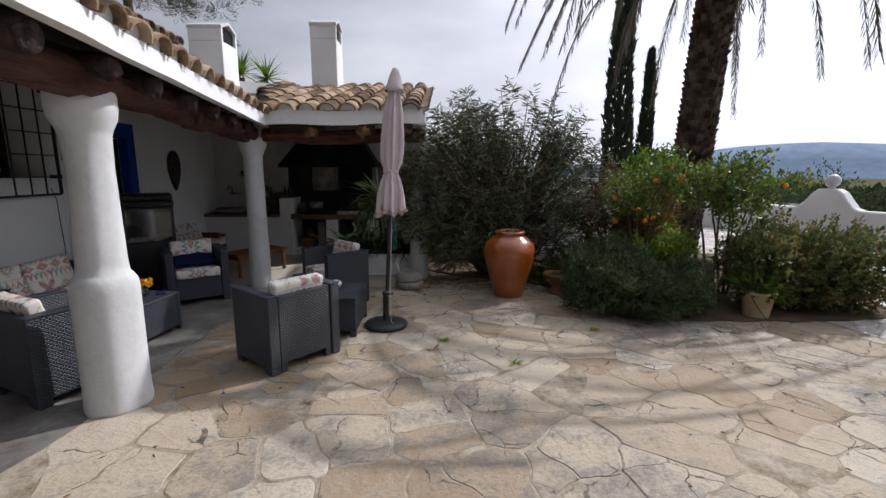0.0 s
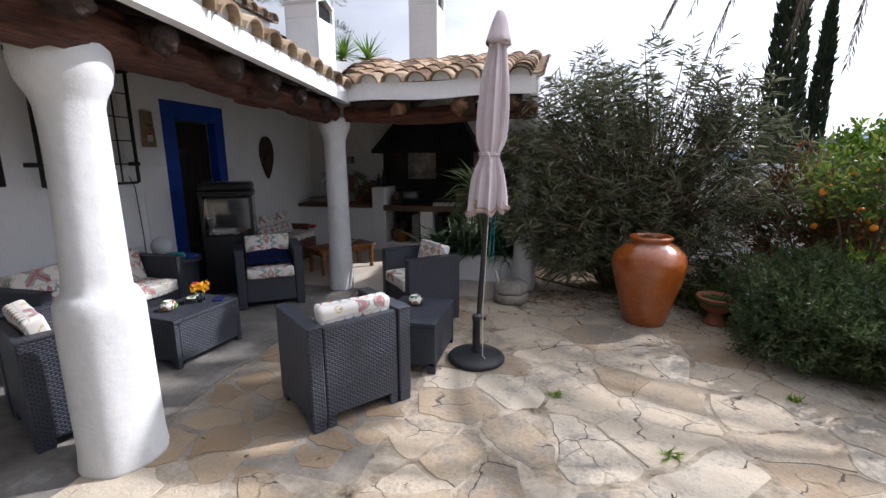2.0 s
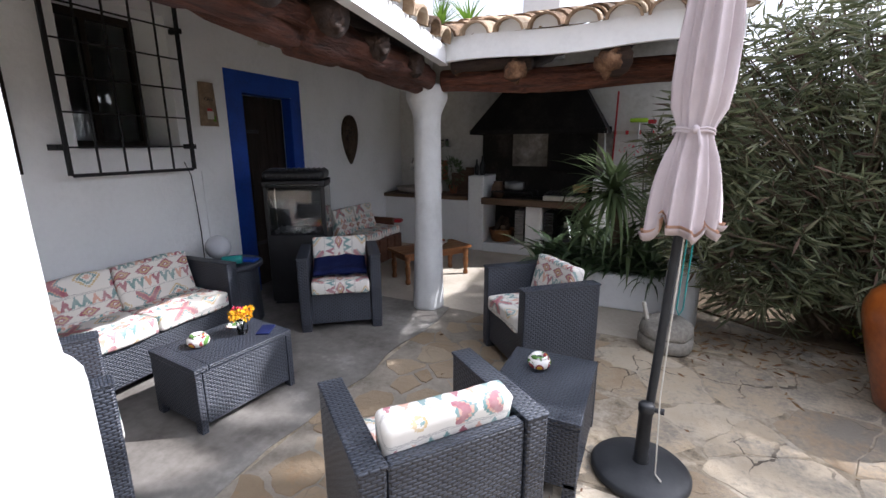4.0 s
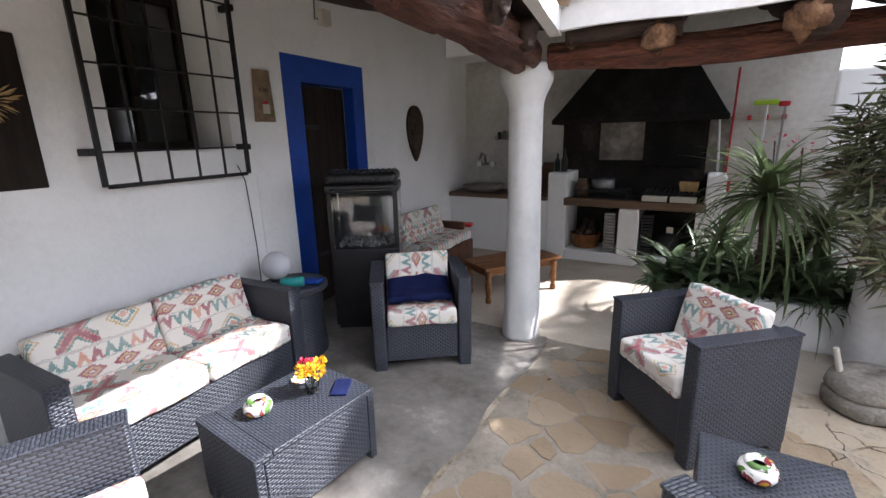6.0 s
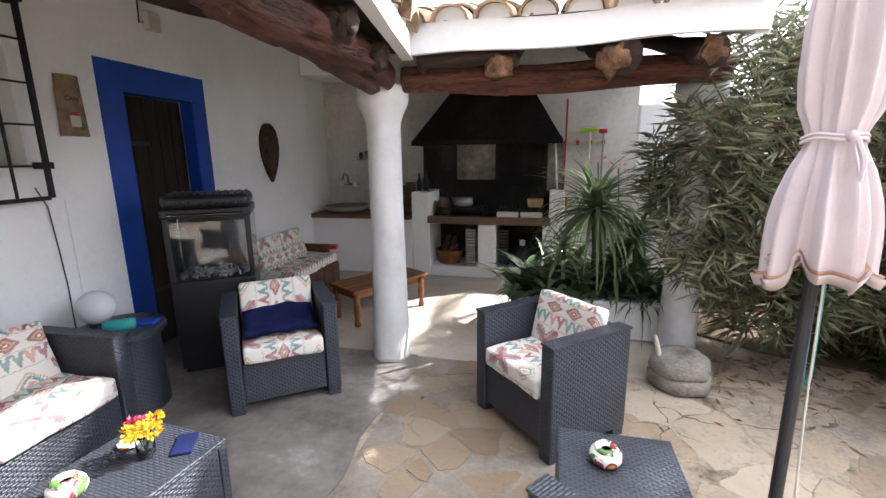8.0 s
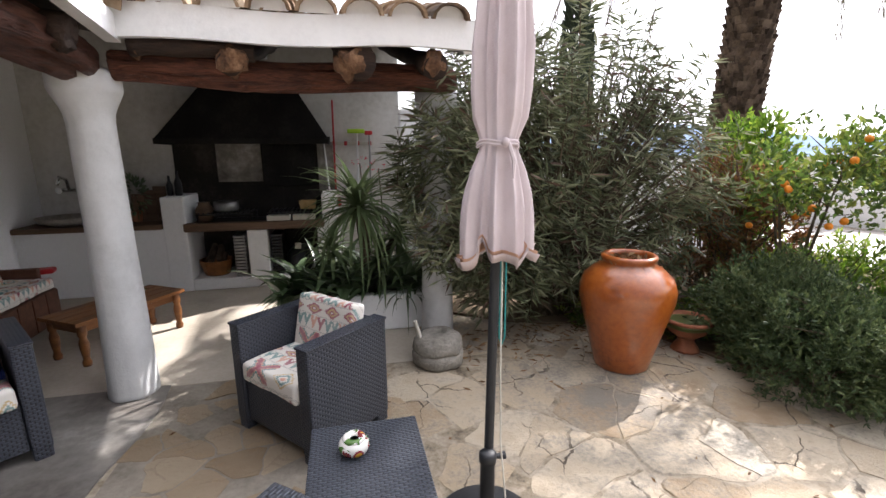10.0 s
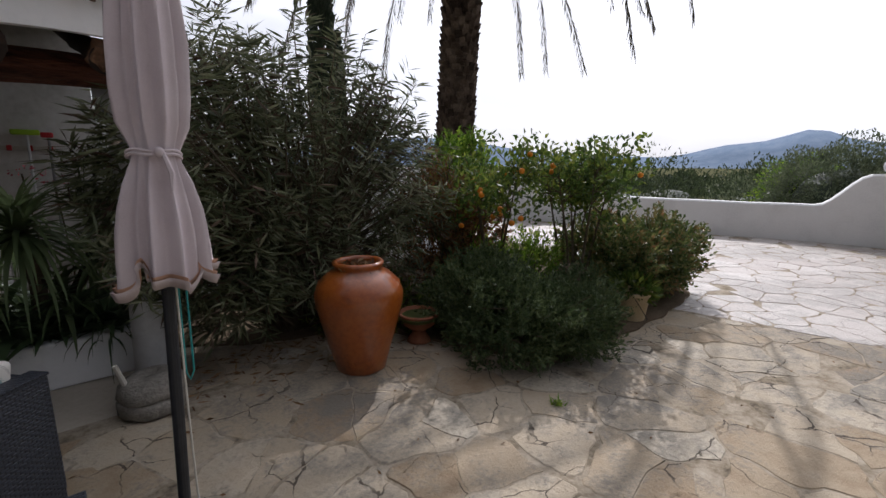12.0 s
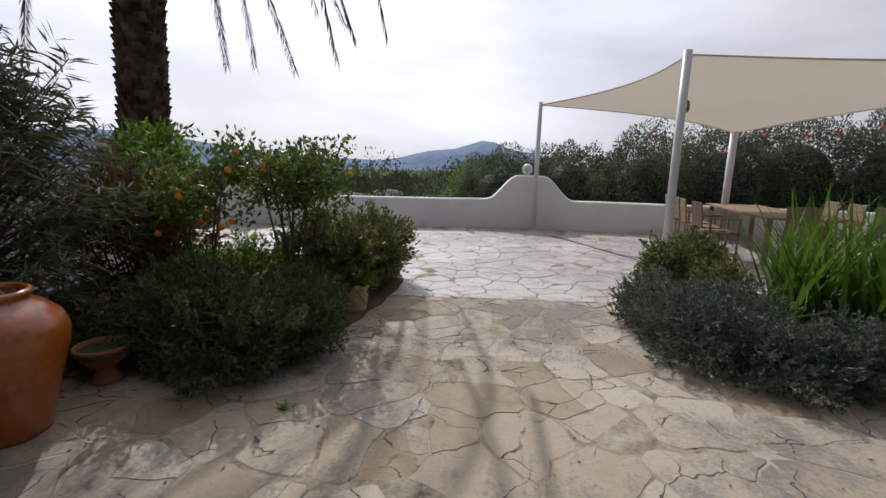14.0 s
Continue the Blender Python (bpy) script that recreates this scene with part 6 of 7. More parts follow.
citrus(2.72, 6.0, 1.75, "young citrus tree carrying small oranges", 17, 11)
citrus(3.35, 5.35, 1.72, "young multi-stemmed citrus tree in the bed", 2, 23)
citrus(3.75, 5.75, 1.7, "young citrus tree with glossy leaves", 0, 37)
random.seed(5)
solo("tree_stump", lathe([(0.13, 0), (0.1, 0.15), (0.09, 0.4), (0.11, 0.5), (0.05, 0.54)], 14, 0.08), M_BARK, "weathered old stump in the bed", "stump", m=pose(3.2, 5.32, 0), smooth=True)


def soil(name, pts, label):
    """A low bed of earth with a rounded, wandering edge."""
    bm = bmesh.new()
    n = len(pts)
    ring = []
    for k in range(n * 8):
        t = k / 8
        i = int(t)
        a, b, c, d = (Vector((*pts[(i + o) % n], 0)) for o in (-1, 0, 1, 2))
        f = t - i
        p = 0.5 * ((2 * b) + (c - a) * f + (2 * a - 5 * b + 4 * c - d) * f * f + (3 * b - a - 3 * c + d) * f ** 3)
        p += Vector((noise.noise(p * 3), noise.noise(p * 3 + Vector((9, 0, 0))), 0)) * 0.06
        ring.append(p)
    lo = [bm.verts.new(p + Vector((0, 0, -0.03))) for p in ring]
    hi = [bm.verts.new(p + Vector((0, 0, 0.018))) for p in ring]
    for k in range(len(ring)):
        j = (k + 1) % len(ring)
        bm.faces.new((lo[k], lo[j], hi[j], hi[k]))
    bm.faces.new(hi)
    return solo(name, bm, M_GROUND, label, "soil", kind="structure")


soil("bed_soil", [(1.75, 5.3), (2.1, 4.75), (2.9, 4.65), (3.6, 4.62), (4.6, 4.68), (5.3, 5.0), (5.4, 6.2), (5.9, 8.5), (3.0, 8.5), (0.4, 8.5), (-0.3, 7.4), (0.3, 6.7), (1.3, 6.3)], "dark earth of the planted bed")

# right-hand bed
mound("lavender_bush", pose(0, 0, 0), [((3.3, 1.5, 0.22), (0.55, 0.45, 0.36)), ((2.95, 0.95, 0.2), (0.48, 0.5, 0.36)), ((3.98, 1.75, 0.22), (0.5, 0.4, 0.38)), ((3.1, 0.3, 0.2), (0.55, 0.5, 0.36)), ((3.8, 1.1, 0.25), (0.6, 0.5, 0.36)), ((3.25, -0.35, 0.2), (0.5, 0.5, 0.36))], M_SAGE, 11000, 0.05, 0.3, "low grey-green lavender edging the bed", up=0.7)
mound("golden_shrub", pose(0, 0, 0), [((4.95, 1.4, 0.35), (0.45, 0.36, 0.5)), ((5.5, 0.95, 0.35), (0.5, 0.4, 0.52)), ((4.5, 1.0, 0.3), (0.45, 0.4, 0.38))], M_HEDGE, 9000, 0.055, 0.45, "low leafy shrub with golden tips", up=0.5)
for x, y, n in ((4.5, 0.2, 105), (4.05, -0.3, 105), (4.7, -0.35, 105), (4.2, -0.9, 95)):
    ir = thing("iris_clump", pose(x, y, 0), "clump of tall bright green sword-shaped leaves", "plant", "iris clumps")
    bl = [((random.gauss(0, 0.16), random.gauss(0, 0.16), 0), random.uniform(0, 6.28), random.uniform(1.0, 1.65), 0.06 * random.uniform(0.7, 1.15), random.uniform(1.1, 1.55), random.uniform(0.1, 0.9) if random.random() < 0.85 else 2.2) for _ in range(n)]
    blade_parts(ir, "blade", bl, M_IRIS, 6)
soil("bed_soil_terrace", [(3.0, 0.6), (3.2, 1.3), (4.0, 1.75), (5.0, 1.9), (5.6, 1.2), (5.5, -1.5), (4.2, -3.0), (3.1, -1.6)], "earth of the bed beside the dining terrace")


# palm
def palm():
    pm = thing("palm_tree", pose(5.0, 9.1, -0.1), "tall date palm with a rough trunk and drooping grey fronds", "tree")
    lean = lambda z: Vector((0.055 * z - 0.1, 0.0, z))
    part("trunk", tube([lean(z * 0.4) for z in range(17)], [0.31 + 0.02 * math.sin(z) for z in range(17)], 20), M_BARK, pm)
    bm = bmesh.new()
    for k in range(620):
        z = 0.1 + k * 0.0101
        a = k * 2.39996
        c = lean(z)
        o = Vector((math.cos(a), math.sin(a), 0))
        s = Vector((-math.sin(a), math.cos(a), 0))
        r, w, h = 0.30, 0.07 * random.uniform(0.8, 1.2), random.uniform(0.09, 0.14)
        out = random.uniform(0.05, 0.09)
        v = [bm.verts.new(p) for p in (c + o * r - s * w - Vector((0, 0, h)), c + o * r + s * w - Vector((0, 0, h)), c + o * (r + out) + s * w * 0.7 + Vector((0, 0, h * 0.3)), c + o * (r + out) - s * w * 0.7 + Vector((0, 0, h * 0.3)), c + o * (r - 0.02) + s * w + Vector((0, 0, h * 0.35)), c + o * (r - 0.02) - s * w + Vector((0, 0, h * 0.35)))]
        bm.faces.new((v[0], v[1], v[2], v[3]))
        bm.faces.new((v[3], v[2], v[4], v[5]))
        bm.faces.new((v[0], v[3], v[5]))
        bm.faces.new((v[1], v[4], v[2]))
    tagged(part("stub_bark", bm, M_BARK, pm, "cut frond stubs covering the trunk"), kind="stuff")
    crown = lean(6.5)
    for k in range(50):
        a = k * 2.39996 + random.uniform(-0.15, 0.15)
        el = 1.2 - 1.35 * (k / 38) + random.uniform(-0.1, 0.1)
        if k > 37:
            # extra high fronds, out of view, added to throw shade on the porch
            a, el = math.radians(194 + 4.2 * (k - 38)), random.uniform(0.35, 0.95)
        L = random.uniform(4.6, 5.8)
        fall = random.uniform(1.0, 1.4)
        out = Vector((math.cos(a), math.sin(a), 0))
        p, e, pts = crown.copy(), el, []
        n = 16
        for j in range(n + 1):
            pts.append(p.copy())
            p = p + (out * math.cos(e) + Vector((0, 0, math.sin(e)))) * (L / n)
            e = max(e - (el + fall) / n * 1.3, -fall)
        fr = part("frond", tube(pts, [0.03 * (1 - 0.85 * j / n) for j in range(n + 1)], 5), M_TWIG, pm)
        base, way, LL = [], [], []
        side = Vector((-math.sin(a), math.cos(a), 0))
        for j in range(120):
            u = 0.12 + 0.88 * j / 120
            q = u * n
            i = min(int(q), n - 1)
            b = pts[i].lerp(pts[i + 1], q - i)
            t = (pts[i + 1] - pts[i]).normalized()
            for sgn in (-1, 1):
                base.append(b)
                way.append(side * sgn * random.uniform(0.3, 0.7) + t * 0.7 + Vector((0, 0, -0.75)) + Vector(random_vec(0.15)))
                LL.append(random.uniform(0.3, 0.45) * (1 - 0.55 * u) + 0.06)
        LL = np.array(LL)
        part("frond_foliage", leaf_mesh("frond_foliage", np.array(base), np.array(way), LL, 0.018, M_PALMLEAF, 0.2, 0.1), M_PALMLEAF, fr)


palm()


def cypress(x, y, h, r, seed):
    t = thing("cypress_tree", pose(x, y, -0.8), "slender dark cypress tree beyond the terrace", "tree", "cypress trees")
    part("trunk", tube([(0, 0, 0), (0, 0, h * 0.9)], [0.16, 0.03], 8), M_BARK, t)
    n = int(9000 * r * h / 9)
    z = np.random.rand(n) ** 0.9
    a = np.random.rand(n) * 6.283
    rad = r * np.minimum(1, (1 - z) ** 0.55 * 1.15) * (0.78 + 0.3 * np.random.rand(n)) * (1 + 0.14 * np.sin(a * 3 + z * 9 + seed))
    P = np.stack([np.cos(a) * rad, np.sin(a) * rad, 0.15 + z * (h - 0.15)], 1)
    D = np.stack([np.cos(a) * 0.35, np.sin(a) * 0.35, np.full(n, 1.0)], 1) + np.random.normal(size=(n, 3)) * 0.15
    part("crown", leaf_mesh("crown", P, D, np.random.uniform(0.2, 0.42, n), 0.1, M_CYPRESS), M_CYPRESS, t)


cypress(6.55, 17.2, 10.5, 0.46, 1)
cypress(9.75, 22.0, 7.9, 0.33, 2)


solo("wall_garden", boxed((-0.2, 8.55, -0.1), (4.2, 8.8, 1.49), 0.02), M_WHITE, "whitewashed garden wall behind the oleander", "wall", kind="structure")


# ---- terrace boundary wall ----
built = {o.name for o in bpy.data.objects}


def wall_run(name, pts, h, thick, label, peak=None):
    """A low rendered wall along points; peak (s0, width, rise) adds a curved shoulder."""
    bm = bmesh.new()
    P = [Vector((x, y, 0)) for x, y in pts]
    d = [0.0]
    for a, b in zip(P, P[1:]):
        d.append(d[-1] + (b - a).length)
    n = int(d[-1] / 0.12)
    last = None
    for k in range(n + 1):
        s = d[-1] * k / n
        i = max(j for j in range(len(P) - 1) if d[j] <= s + 1e-6)
        q = P[i].lerp(P[i + 1], (s - d[i]) / (d[i + 1] - d[i]))
        t = (P[i + 1] - P[i]).normalized()
        nrm = Vector((-t.y, t.x, 0))
        hh = h + 0.012 * noise.noise(Vector((s, 1, 2)))
        for px, py, half, ramp, rise in peak or ():
            x = (q - Vector((px, py, 0))).length - half
            if x < 0:
                hh += rise
            elif x < ramp:
                f = 1 - x / ramp
                hh += rise * (f * f * (3 - 2 * f))
        row = [bm.verts.new(p) for p in (q - nrm * thick / 2 + Vector((0, 0, -0.3)), q - nrm * thick / 2 + Vector((0, 0, hh - 0.03)), q - nrm * (thick / 2 - 0.03) + Vector((0, 0, hh)), q + nrm * (thick / 2 - 0.03) + Vector((0, 0, hh)), q + nrm * thick / 2 + Vector((0, 0, hh - 0.03)), q + nrm * thick / 2 + Vector((0, 0, -0.3)))]
        if last:
            for i2 in range(5):
                bm.faces.new((last[i2], last[i2 + 1], row[i2 + 1], row[i2]))
        else:
            bm.faces.new(list(reversed(row)))
        last = row
    bm.faces.new(last)
    return solo(name, bm, M_WHITE, label, "wall", kind="structure")


wall_run("wall_terrace", [(10.1, -9.0), (10.12, 0.3), (10.1, 1.6), (9.98, 3.3), (9.7, 4.6), (9.22, 6.0), (8.1, 9.9), (6.6, 14.0)], 0.68, 0.25, "low whitewashed terrace wall with curved shoulders", peak=((9.97, 3.4, 0.3, 0.72, 0.56), (8.15, 9.75, 0.16, 0.45, 0.42)))
for x, y, z in ((9.96, 3.48, 1.23), (8.15, 9.75, 1.09)):
    g = thing("globe_light", pose(x, y, z), "white glass globe light on the wall shoulder", "light", "wall globe lights")
    part("collar", lathe([(0.06, 0), (0.06, 0.03), (0.045, 0.04)], 16), M_STEELW, g)
    part("globe", ball(0.125 if y < 5 else 0.14, pose(0, 0, 0.155 if y < 5 else 0.17), 24), M_FROST, g, smooth=True)

# ---- dining terrace ----
P1, P2, P3, P4 = Vector((6.5, 1.1, 3.02)), Vector((9.6, 3.25, 2.78)), Vector((9.75, -0.65, 2.2)), Vector((6.0, -5.0, 2.75))
for k, (p, r, tilt) in enumerate(((P1, 0.06, 0), (P2, 0.05, 0), (P3, 0.07, 0), (P4, 0.06, 0))):
    t = thing("sail_pole", pose(p.x, p.y, 0), "white steel pole holding the shade sail", "pole", "sail poles")
    part("tube", tube([(0, 0, 0), (0.0, 0, p.z + 0.06)], r, 16), M_STEELW, t, smooth=True)
    part("base_plate", lathe([(r + 0.05, 0), (r + 0.05, 0.012), (r, 0.014)], 16), M_STEELW, t)
bm = bmesh.new()
n = 18
g = []
for i in range(n + 1):
    row = []
    for j in range(n + 1):
        u, v = i / n, j / n
        # edges curve inwards between the corners
        uu = u + (0.5 - u) * 0.16 * math.sin(math.pi * v)
        vv = v + (0.5 - v) * 0.16 * math.sin(math.pi * u)
        p = P2.lerp(P1, uu).lerp(P3.lerp(P4, uu), vv)
        p.z -= 0.12 * math.sin(math.pi * u) * math.sin(math.pi * v)
        row.append(bm.verts.new(p))
    g.append(row)
for a, b in zip(g, g[1:]):
    for j in range(n):
        bm.faces.new((a[j], b[j], b[j + 1], a[j + 1]))
edges_xyz = [[tuple(v.co) for v in line] for line in ([r[0] for r in g], [r[-1] for r in g], g[0], g[-1])]
sail = thing("shade_sail", I4, "sand-coloured shade sail stretched between white poles", "sail")
part("cloth", bm, M_SAIL, sail, smooth=True)
for line in edges_xyz:
    part("hem", tube(line, 0.014, 6), M_SAIL, sail)
for p in (P1, P2, P3, P4):
    part("corner_ring", tube([p + Vector((0, 0, -0.02)), p + Vector((0, 0, 0.05))], 0.03, 10), M_CHROME, sail)
hl = thing("lantern", pose(7.0, 0.95, 2.3), "small pale hanging lantern under the sail", "lantern")
part("body", lathe([(0.05, 0), (0.07, 0.03), (0.07, 0.14), (0.04, 0.18)], 12), M_WICKERCHAIR, hl)
part("hanger", tube([(0, 0, 0.18), (0, 0, 0.75)], 0.004, 5), M_BLACKPL, hl)
dt = thing("dining_table", pose(8.4, -0.82, 0, 0, 0, 90), "long weathered teak dining table under the sail", "table")
for k in range(7):
    part("plank", boxed((-0.5 + k * 0.143, -1.5, 0.72), (-0.5 + k * 0.143 + 0.138, 1.5, 0.755), 0.004), M_TEAK, dt)
for x in (-0.42, 0.36):
    for y in (-1.4, 1.32):
        part("leg", boxed((x, y, 0), (x + 0.07, y + 0.07, 0.72), 0.005), M_TEAK, dt)


def dining_chair(m):
    t = thing("dining_chair", m, "pale woven rattan dining chair at the teak table", "chair", "dining chairs")
    part("seat", boxed((-0.23, -0.23, 0.42), (0.23, 0.22, 0.46), 0.015), M_WICKERCHAIR, t)
    part("backrest", boxed((-0.22, 0.21, 0.5), (0.22, 0.235, 0.92), 0.012, m=pose(0, 0.05, 0.04, 0) @ Matrix.Rotation(-0.12, 4, "X")), M_WICKERCHAIR, t)
    for x in (-0.22, 0.19):
        part("front_leg", boxed((x, -0.23, 0), (x + 0.03, -0.2, 0.66), 0.006), M_TEAK, t)
        part("back_leg", boxed((x, 0.2, 0), (x + 0.03, 0.23, 0.66), 0.006), M_TEAK, t)
        part("armrest", boxed((x - 0.005, -0.24, 0.661), (x + 0.035, 0.25, 0.685), 0.006), M_TEAK, t)
    return t


ch = dining_chair(pose(7.45, 0.12, 0, 0, 0, 4))
for x, y, r in ((8.15, 0.15, -3), (8.85, 0.12, 2), (9.45, 0.14, 0), (7.5, -1.75, 178), (8.2, -1.77, 182), (8.9, -1.75, 180), (6.55, -0.8, -90)):
    copy_thing(ch, pose(x, y, 0, 0, 0, r))

# ---- beyond the terrace ----
def thicket(name, c, r, mat, n, leaf, label, lump=0.3, group="", z=0.0, seed=0.0):
    t = thing(name, pose(0, 0, 0), label, "trees" if "tree" in name else "hedge", group)
    p, d = blob_points(n, c, r, lump, 2.3, 0.66, seed=seed)
    w = d + np.random.normal(size=d.shape) * 0.7 + [0, 0, 0.4]
    L = leaf * np.random.uniform(0.6, 1.3, len(p))
    tagged(part("foliage", leaf_mesh("foliage", p, w, L, L * 0.4, mat), mat, t), kind="stuff")
    # solid dark ball stands for the shaded depth behind the leaves
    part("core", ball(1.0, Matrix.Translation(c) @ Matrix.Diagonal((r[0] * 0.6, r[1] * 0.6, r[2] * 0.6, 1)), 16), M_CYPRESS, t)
    return t


for k in range(9):
    y = 4.4 - k * 1.9
    thicket("oleander_hedge", (12.6 + 0.5 * math.sin(k * 2.1), y, 0.5 + 0.12 * k), (1.5, 1.5, 1.35 + 0.16 * min(k, 6)), M_OLIVEHEDGE, 27000, 0.075, "thick grey-green oleander hedge beyond the terrace wall", group="outer hedge", seed=k * 1.7, lump=0.2)
for k in range(9):
    fl = thing("red_blossom", pose(10.95 + random.uniform(-0.2, 0.3), 0.6 - k * 0.75, random.uniform(1.7, 2.5)), "cluster of red flowers on the hedge", "flower", "hedge blossoms")
    p, d = blob_points(30, (0, 0, 0), (0.06, 0.06, 0.055), 0.2)
    part("blossom_head", leaf_mesh("blossom_head", p, d, 0.055, 0.04, M_RED), M_RED, fl)
for k, (x, y, z, r, mat) in enumerate(((13.6, 5.3, 0.75, 0.75, M_LIMELEAF), (14.5, 6.3, -0.6, 1.5, M_OLIVEHEDGE), (22, 14, -1.2, 3.0, M_FARTREE), (25, 9.0, -1.4, 3.2, M_FARTREE), (24, 20, -2.0, 3.4, M_FARTREE), (21, 27, -1.6, 3.2, M_FARTREE), (30, 15, -2, 4, M_FARTREE), (34, 24, -2.4, 4.4, M_FARTREE), (28, 4, -1.5, 4.0, M_FARTREE), (32, -3, -1.0, 4.2, M_FARTREE), (29, 34, -2.6, 4.4, M_FARTREE), (22, 40, -2.5, 4.4, M_FARTREE), (15, 44, -2.5, 4.6, M_FARTREE), (8, 46, -2.4, 4.4, M_FARTREE), (40, 10, -2.0, 4.6, M_FARTREE))):
    thicket("garden_tree" if mat is not M_LIMELEAF else "yellow_tree", (x, y, z - 0.7 if x > 20 or y > 25 else z), (r * 1.2, r * 1.2, r), mat, 7000, 0.085 * (r / 1.5 + 0.4), "rounded dark-green tree in the valley" if mat is not M_LIMELEAF else "bright yellow-green bush beyond the wall", group="valley trees", seed=k * 2.3)
VIEW = Matrix.Translation((-0.75, 2.7, 0))
reshape(built, VIEW @ Matrix.Diagonal((1.12, 1.12, 1.12, 1)) @ VIEW.inverted())


def far_woods():
    P, D = [], []
    for k in range(520):
        a = random.uniform(-0.5, 2.2)
        r = random.uniform(55, 260)
        c = (r * math.cos(a), r * math.sin(a), -2.5 - r * 0.028 + random.uniform(-0.5, 0.5))
        p, d = blob_points(430 if r < 150 else 260, c, (4.5, 4.5, 3.4), 0.3, 2.0, 0.8)
        P.append(p)
        D.append(d + [0, 0, 0.5])
    P, D = np.concatenate(P), np.concatenate(D)
    solo("far_woods", leaf_mesh("far_woods", P, D, 1.0, 0.8, M_PINEWOOD), M_PINEWOOD, "dark pine woods across the valley", "woods", kind="stuff")


far_woods()


def hills(name, dist, a0, a1, height, seed, mat, label):
    bm = bmesh.new()
    last = None
    for k in range(121):
        a = math.radians(a0 + (a1 - a0) * k / 120)
        h = height(a0 + (a1 - a0) * k / 120)
        row = [bm.verts.new((dist * math.cos(a) * f, dist * math.sin(a) * f, z)) for f, z in ((0.86, -25), (0.94, h * 0.45 - 5), (1.0, h), (1.1, -30))]
        if last:
            for i in range(3):
                bm.faces.new((last[i], row[i], row[i + 1], last[i + 1]))
        last = row
    return solo(name, bm, mat, label, "hills", kind="structure", smooth=True)


def ridge(a):
    """Skyline height in metres at 2500 m, by bearing in degrees from +x."""
    h = 26 + 10 * noise.noise(Vector((a * 0.12, 0, 0))) + 6 * noise.noise(Vector((a * 0.5, 3, 0)))
    h += 112 * math.exp(-((a - 9.3) / 3.6) ** 2) + 60 * math.exp(-((a - 15.5) / 4.5) ** 2) + 46 * math.exp(-((a - 3.6) / 2.2) ** 2) + 104 * math.exp(-((a - 52) / 14.0) ** 2)
    return h


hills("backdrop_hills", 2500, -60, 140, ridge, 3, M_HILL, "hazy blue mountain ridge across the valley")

# pine and yuccas behind the roof
pine = thing("pine_tree", pose(-9.7, 14.5, 0), "tall pine tree behind the house", "tree")
part("trunk", tube([(0, 0, 0), (0.2, 0, 4.0), (0.1, 0, 8.0)], [0.22, 0.17, 0.1], 10), M_BARK, pine)
P, D = [], []
for k in range(150):
    c = (random.gauss(0, 1.4), random.gauss(0, 1.4), 7.9 + random.gauss(0, 0.7))
    p, d = blob_points(240, c, (0.42, 0.42, 0.24), 0.3, inner=0.3)
    P.append(p)
    D.append(d + [0, 0, 0.6])
part("crown", leaf_mesh("crown", np.concatenate(P), np.concatenate(D), 0.17, 0.016, M_FARTREE), M_FARTREE, pine)
for x, y, z in ((-4.95, 11.4, 3.95), (-4.25, 11.2, 3.8)):
    yu = thing("yucca", pose(x, y, 0), "spiky yucca head rising behind the parapet", "plant", "yuccas")
    part("stem", tube([(0, 0, 0), (0, 0, z - 0.1)], 0.09, 8), M_BARK, yu)
    bl = [((0, 0, z), k * 2.4, random.uniform(0.5, 0.75), 0.05, random.uniform(-0.5, 1.4), random.uniform(0.1, 0.6)) for k in range(70)]
    blade_parts(yu, "leaf", bl, M_IRIS, 4)


# ---- chimneys ----
def chimney(x0, x1, y0, y1, z0, z1, label):
    t = thing("chimney", pose((x0 + x1) / 2, (y0 + y1) / 2, z0), label, "chimney", "whitewashed chimneys")
    w, d, h = (x1 - x0) / 2, (y1 - y0) / 2, z1 - z0
    bm = bmesh.new()
    box(bm, (-w, -d, 0), (w, d, h - 0.32), 0.015)
    for s in (-1, 1):
        box(bm, (-w, s * d - (0.06 if s > 0 else 0), h - 0.32), (w, s * d + (0.06 if s < 0 else 0), h - 0.04), 0.01)
    part("shaft", bm, M_WHITE, t)
    bm = bmesh.new()
    rows = []
    for y, z in ((-d - 0.008, h - 0.06), (0, h + 0.07), (d + 0.008, h - 0.06)):
        rows.append([bm.verts.new((-w - 0.008, y, z)), bm.verts.new((w + 0.008, y, z)), bm.verts.new((w + 0.008, y, z - 0.05)), bm.verts.new((-w - 0.008, y, z - 0.05))])
    for a, b in zip(rows, rows[1:]):
        for i in range(4):
            bm.faces.new((a[i], a[(i + 1) % 4], b[(i + 1) % 4], b[i]))
    bm.faces.new(rows[0])
    bm.faces.new(rows[-1])
    part("cap", bm, M_COLUMN, t, "greyed weathered cap")
    part("flue", boxed((-w + 0.05, -d + 0.065, h - 0.33), (w - 0.05, d - 0.065, h - 0.1)), M_HOOD, t)


chimney(-4.52, -3.92, 8.35, 8.95, 2.57, 4.2, "stout whitewashed chimney with a pitched cap")
chimney(-2.39, -1.92, 8.45, 8.95, 2.67, 4.27, "slim whitewashed chimney with a pitched cap")


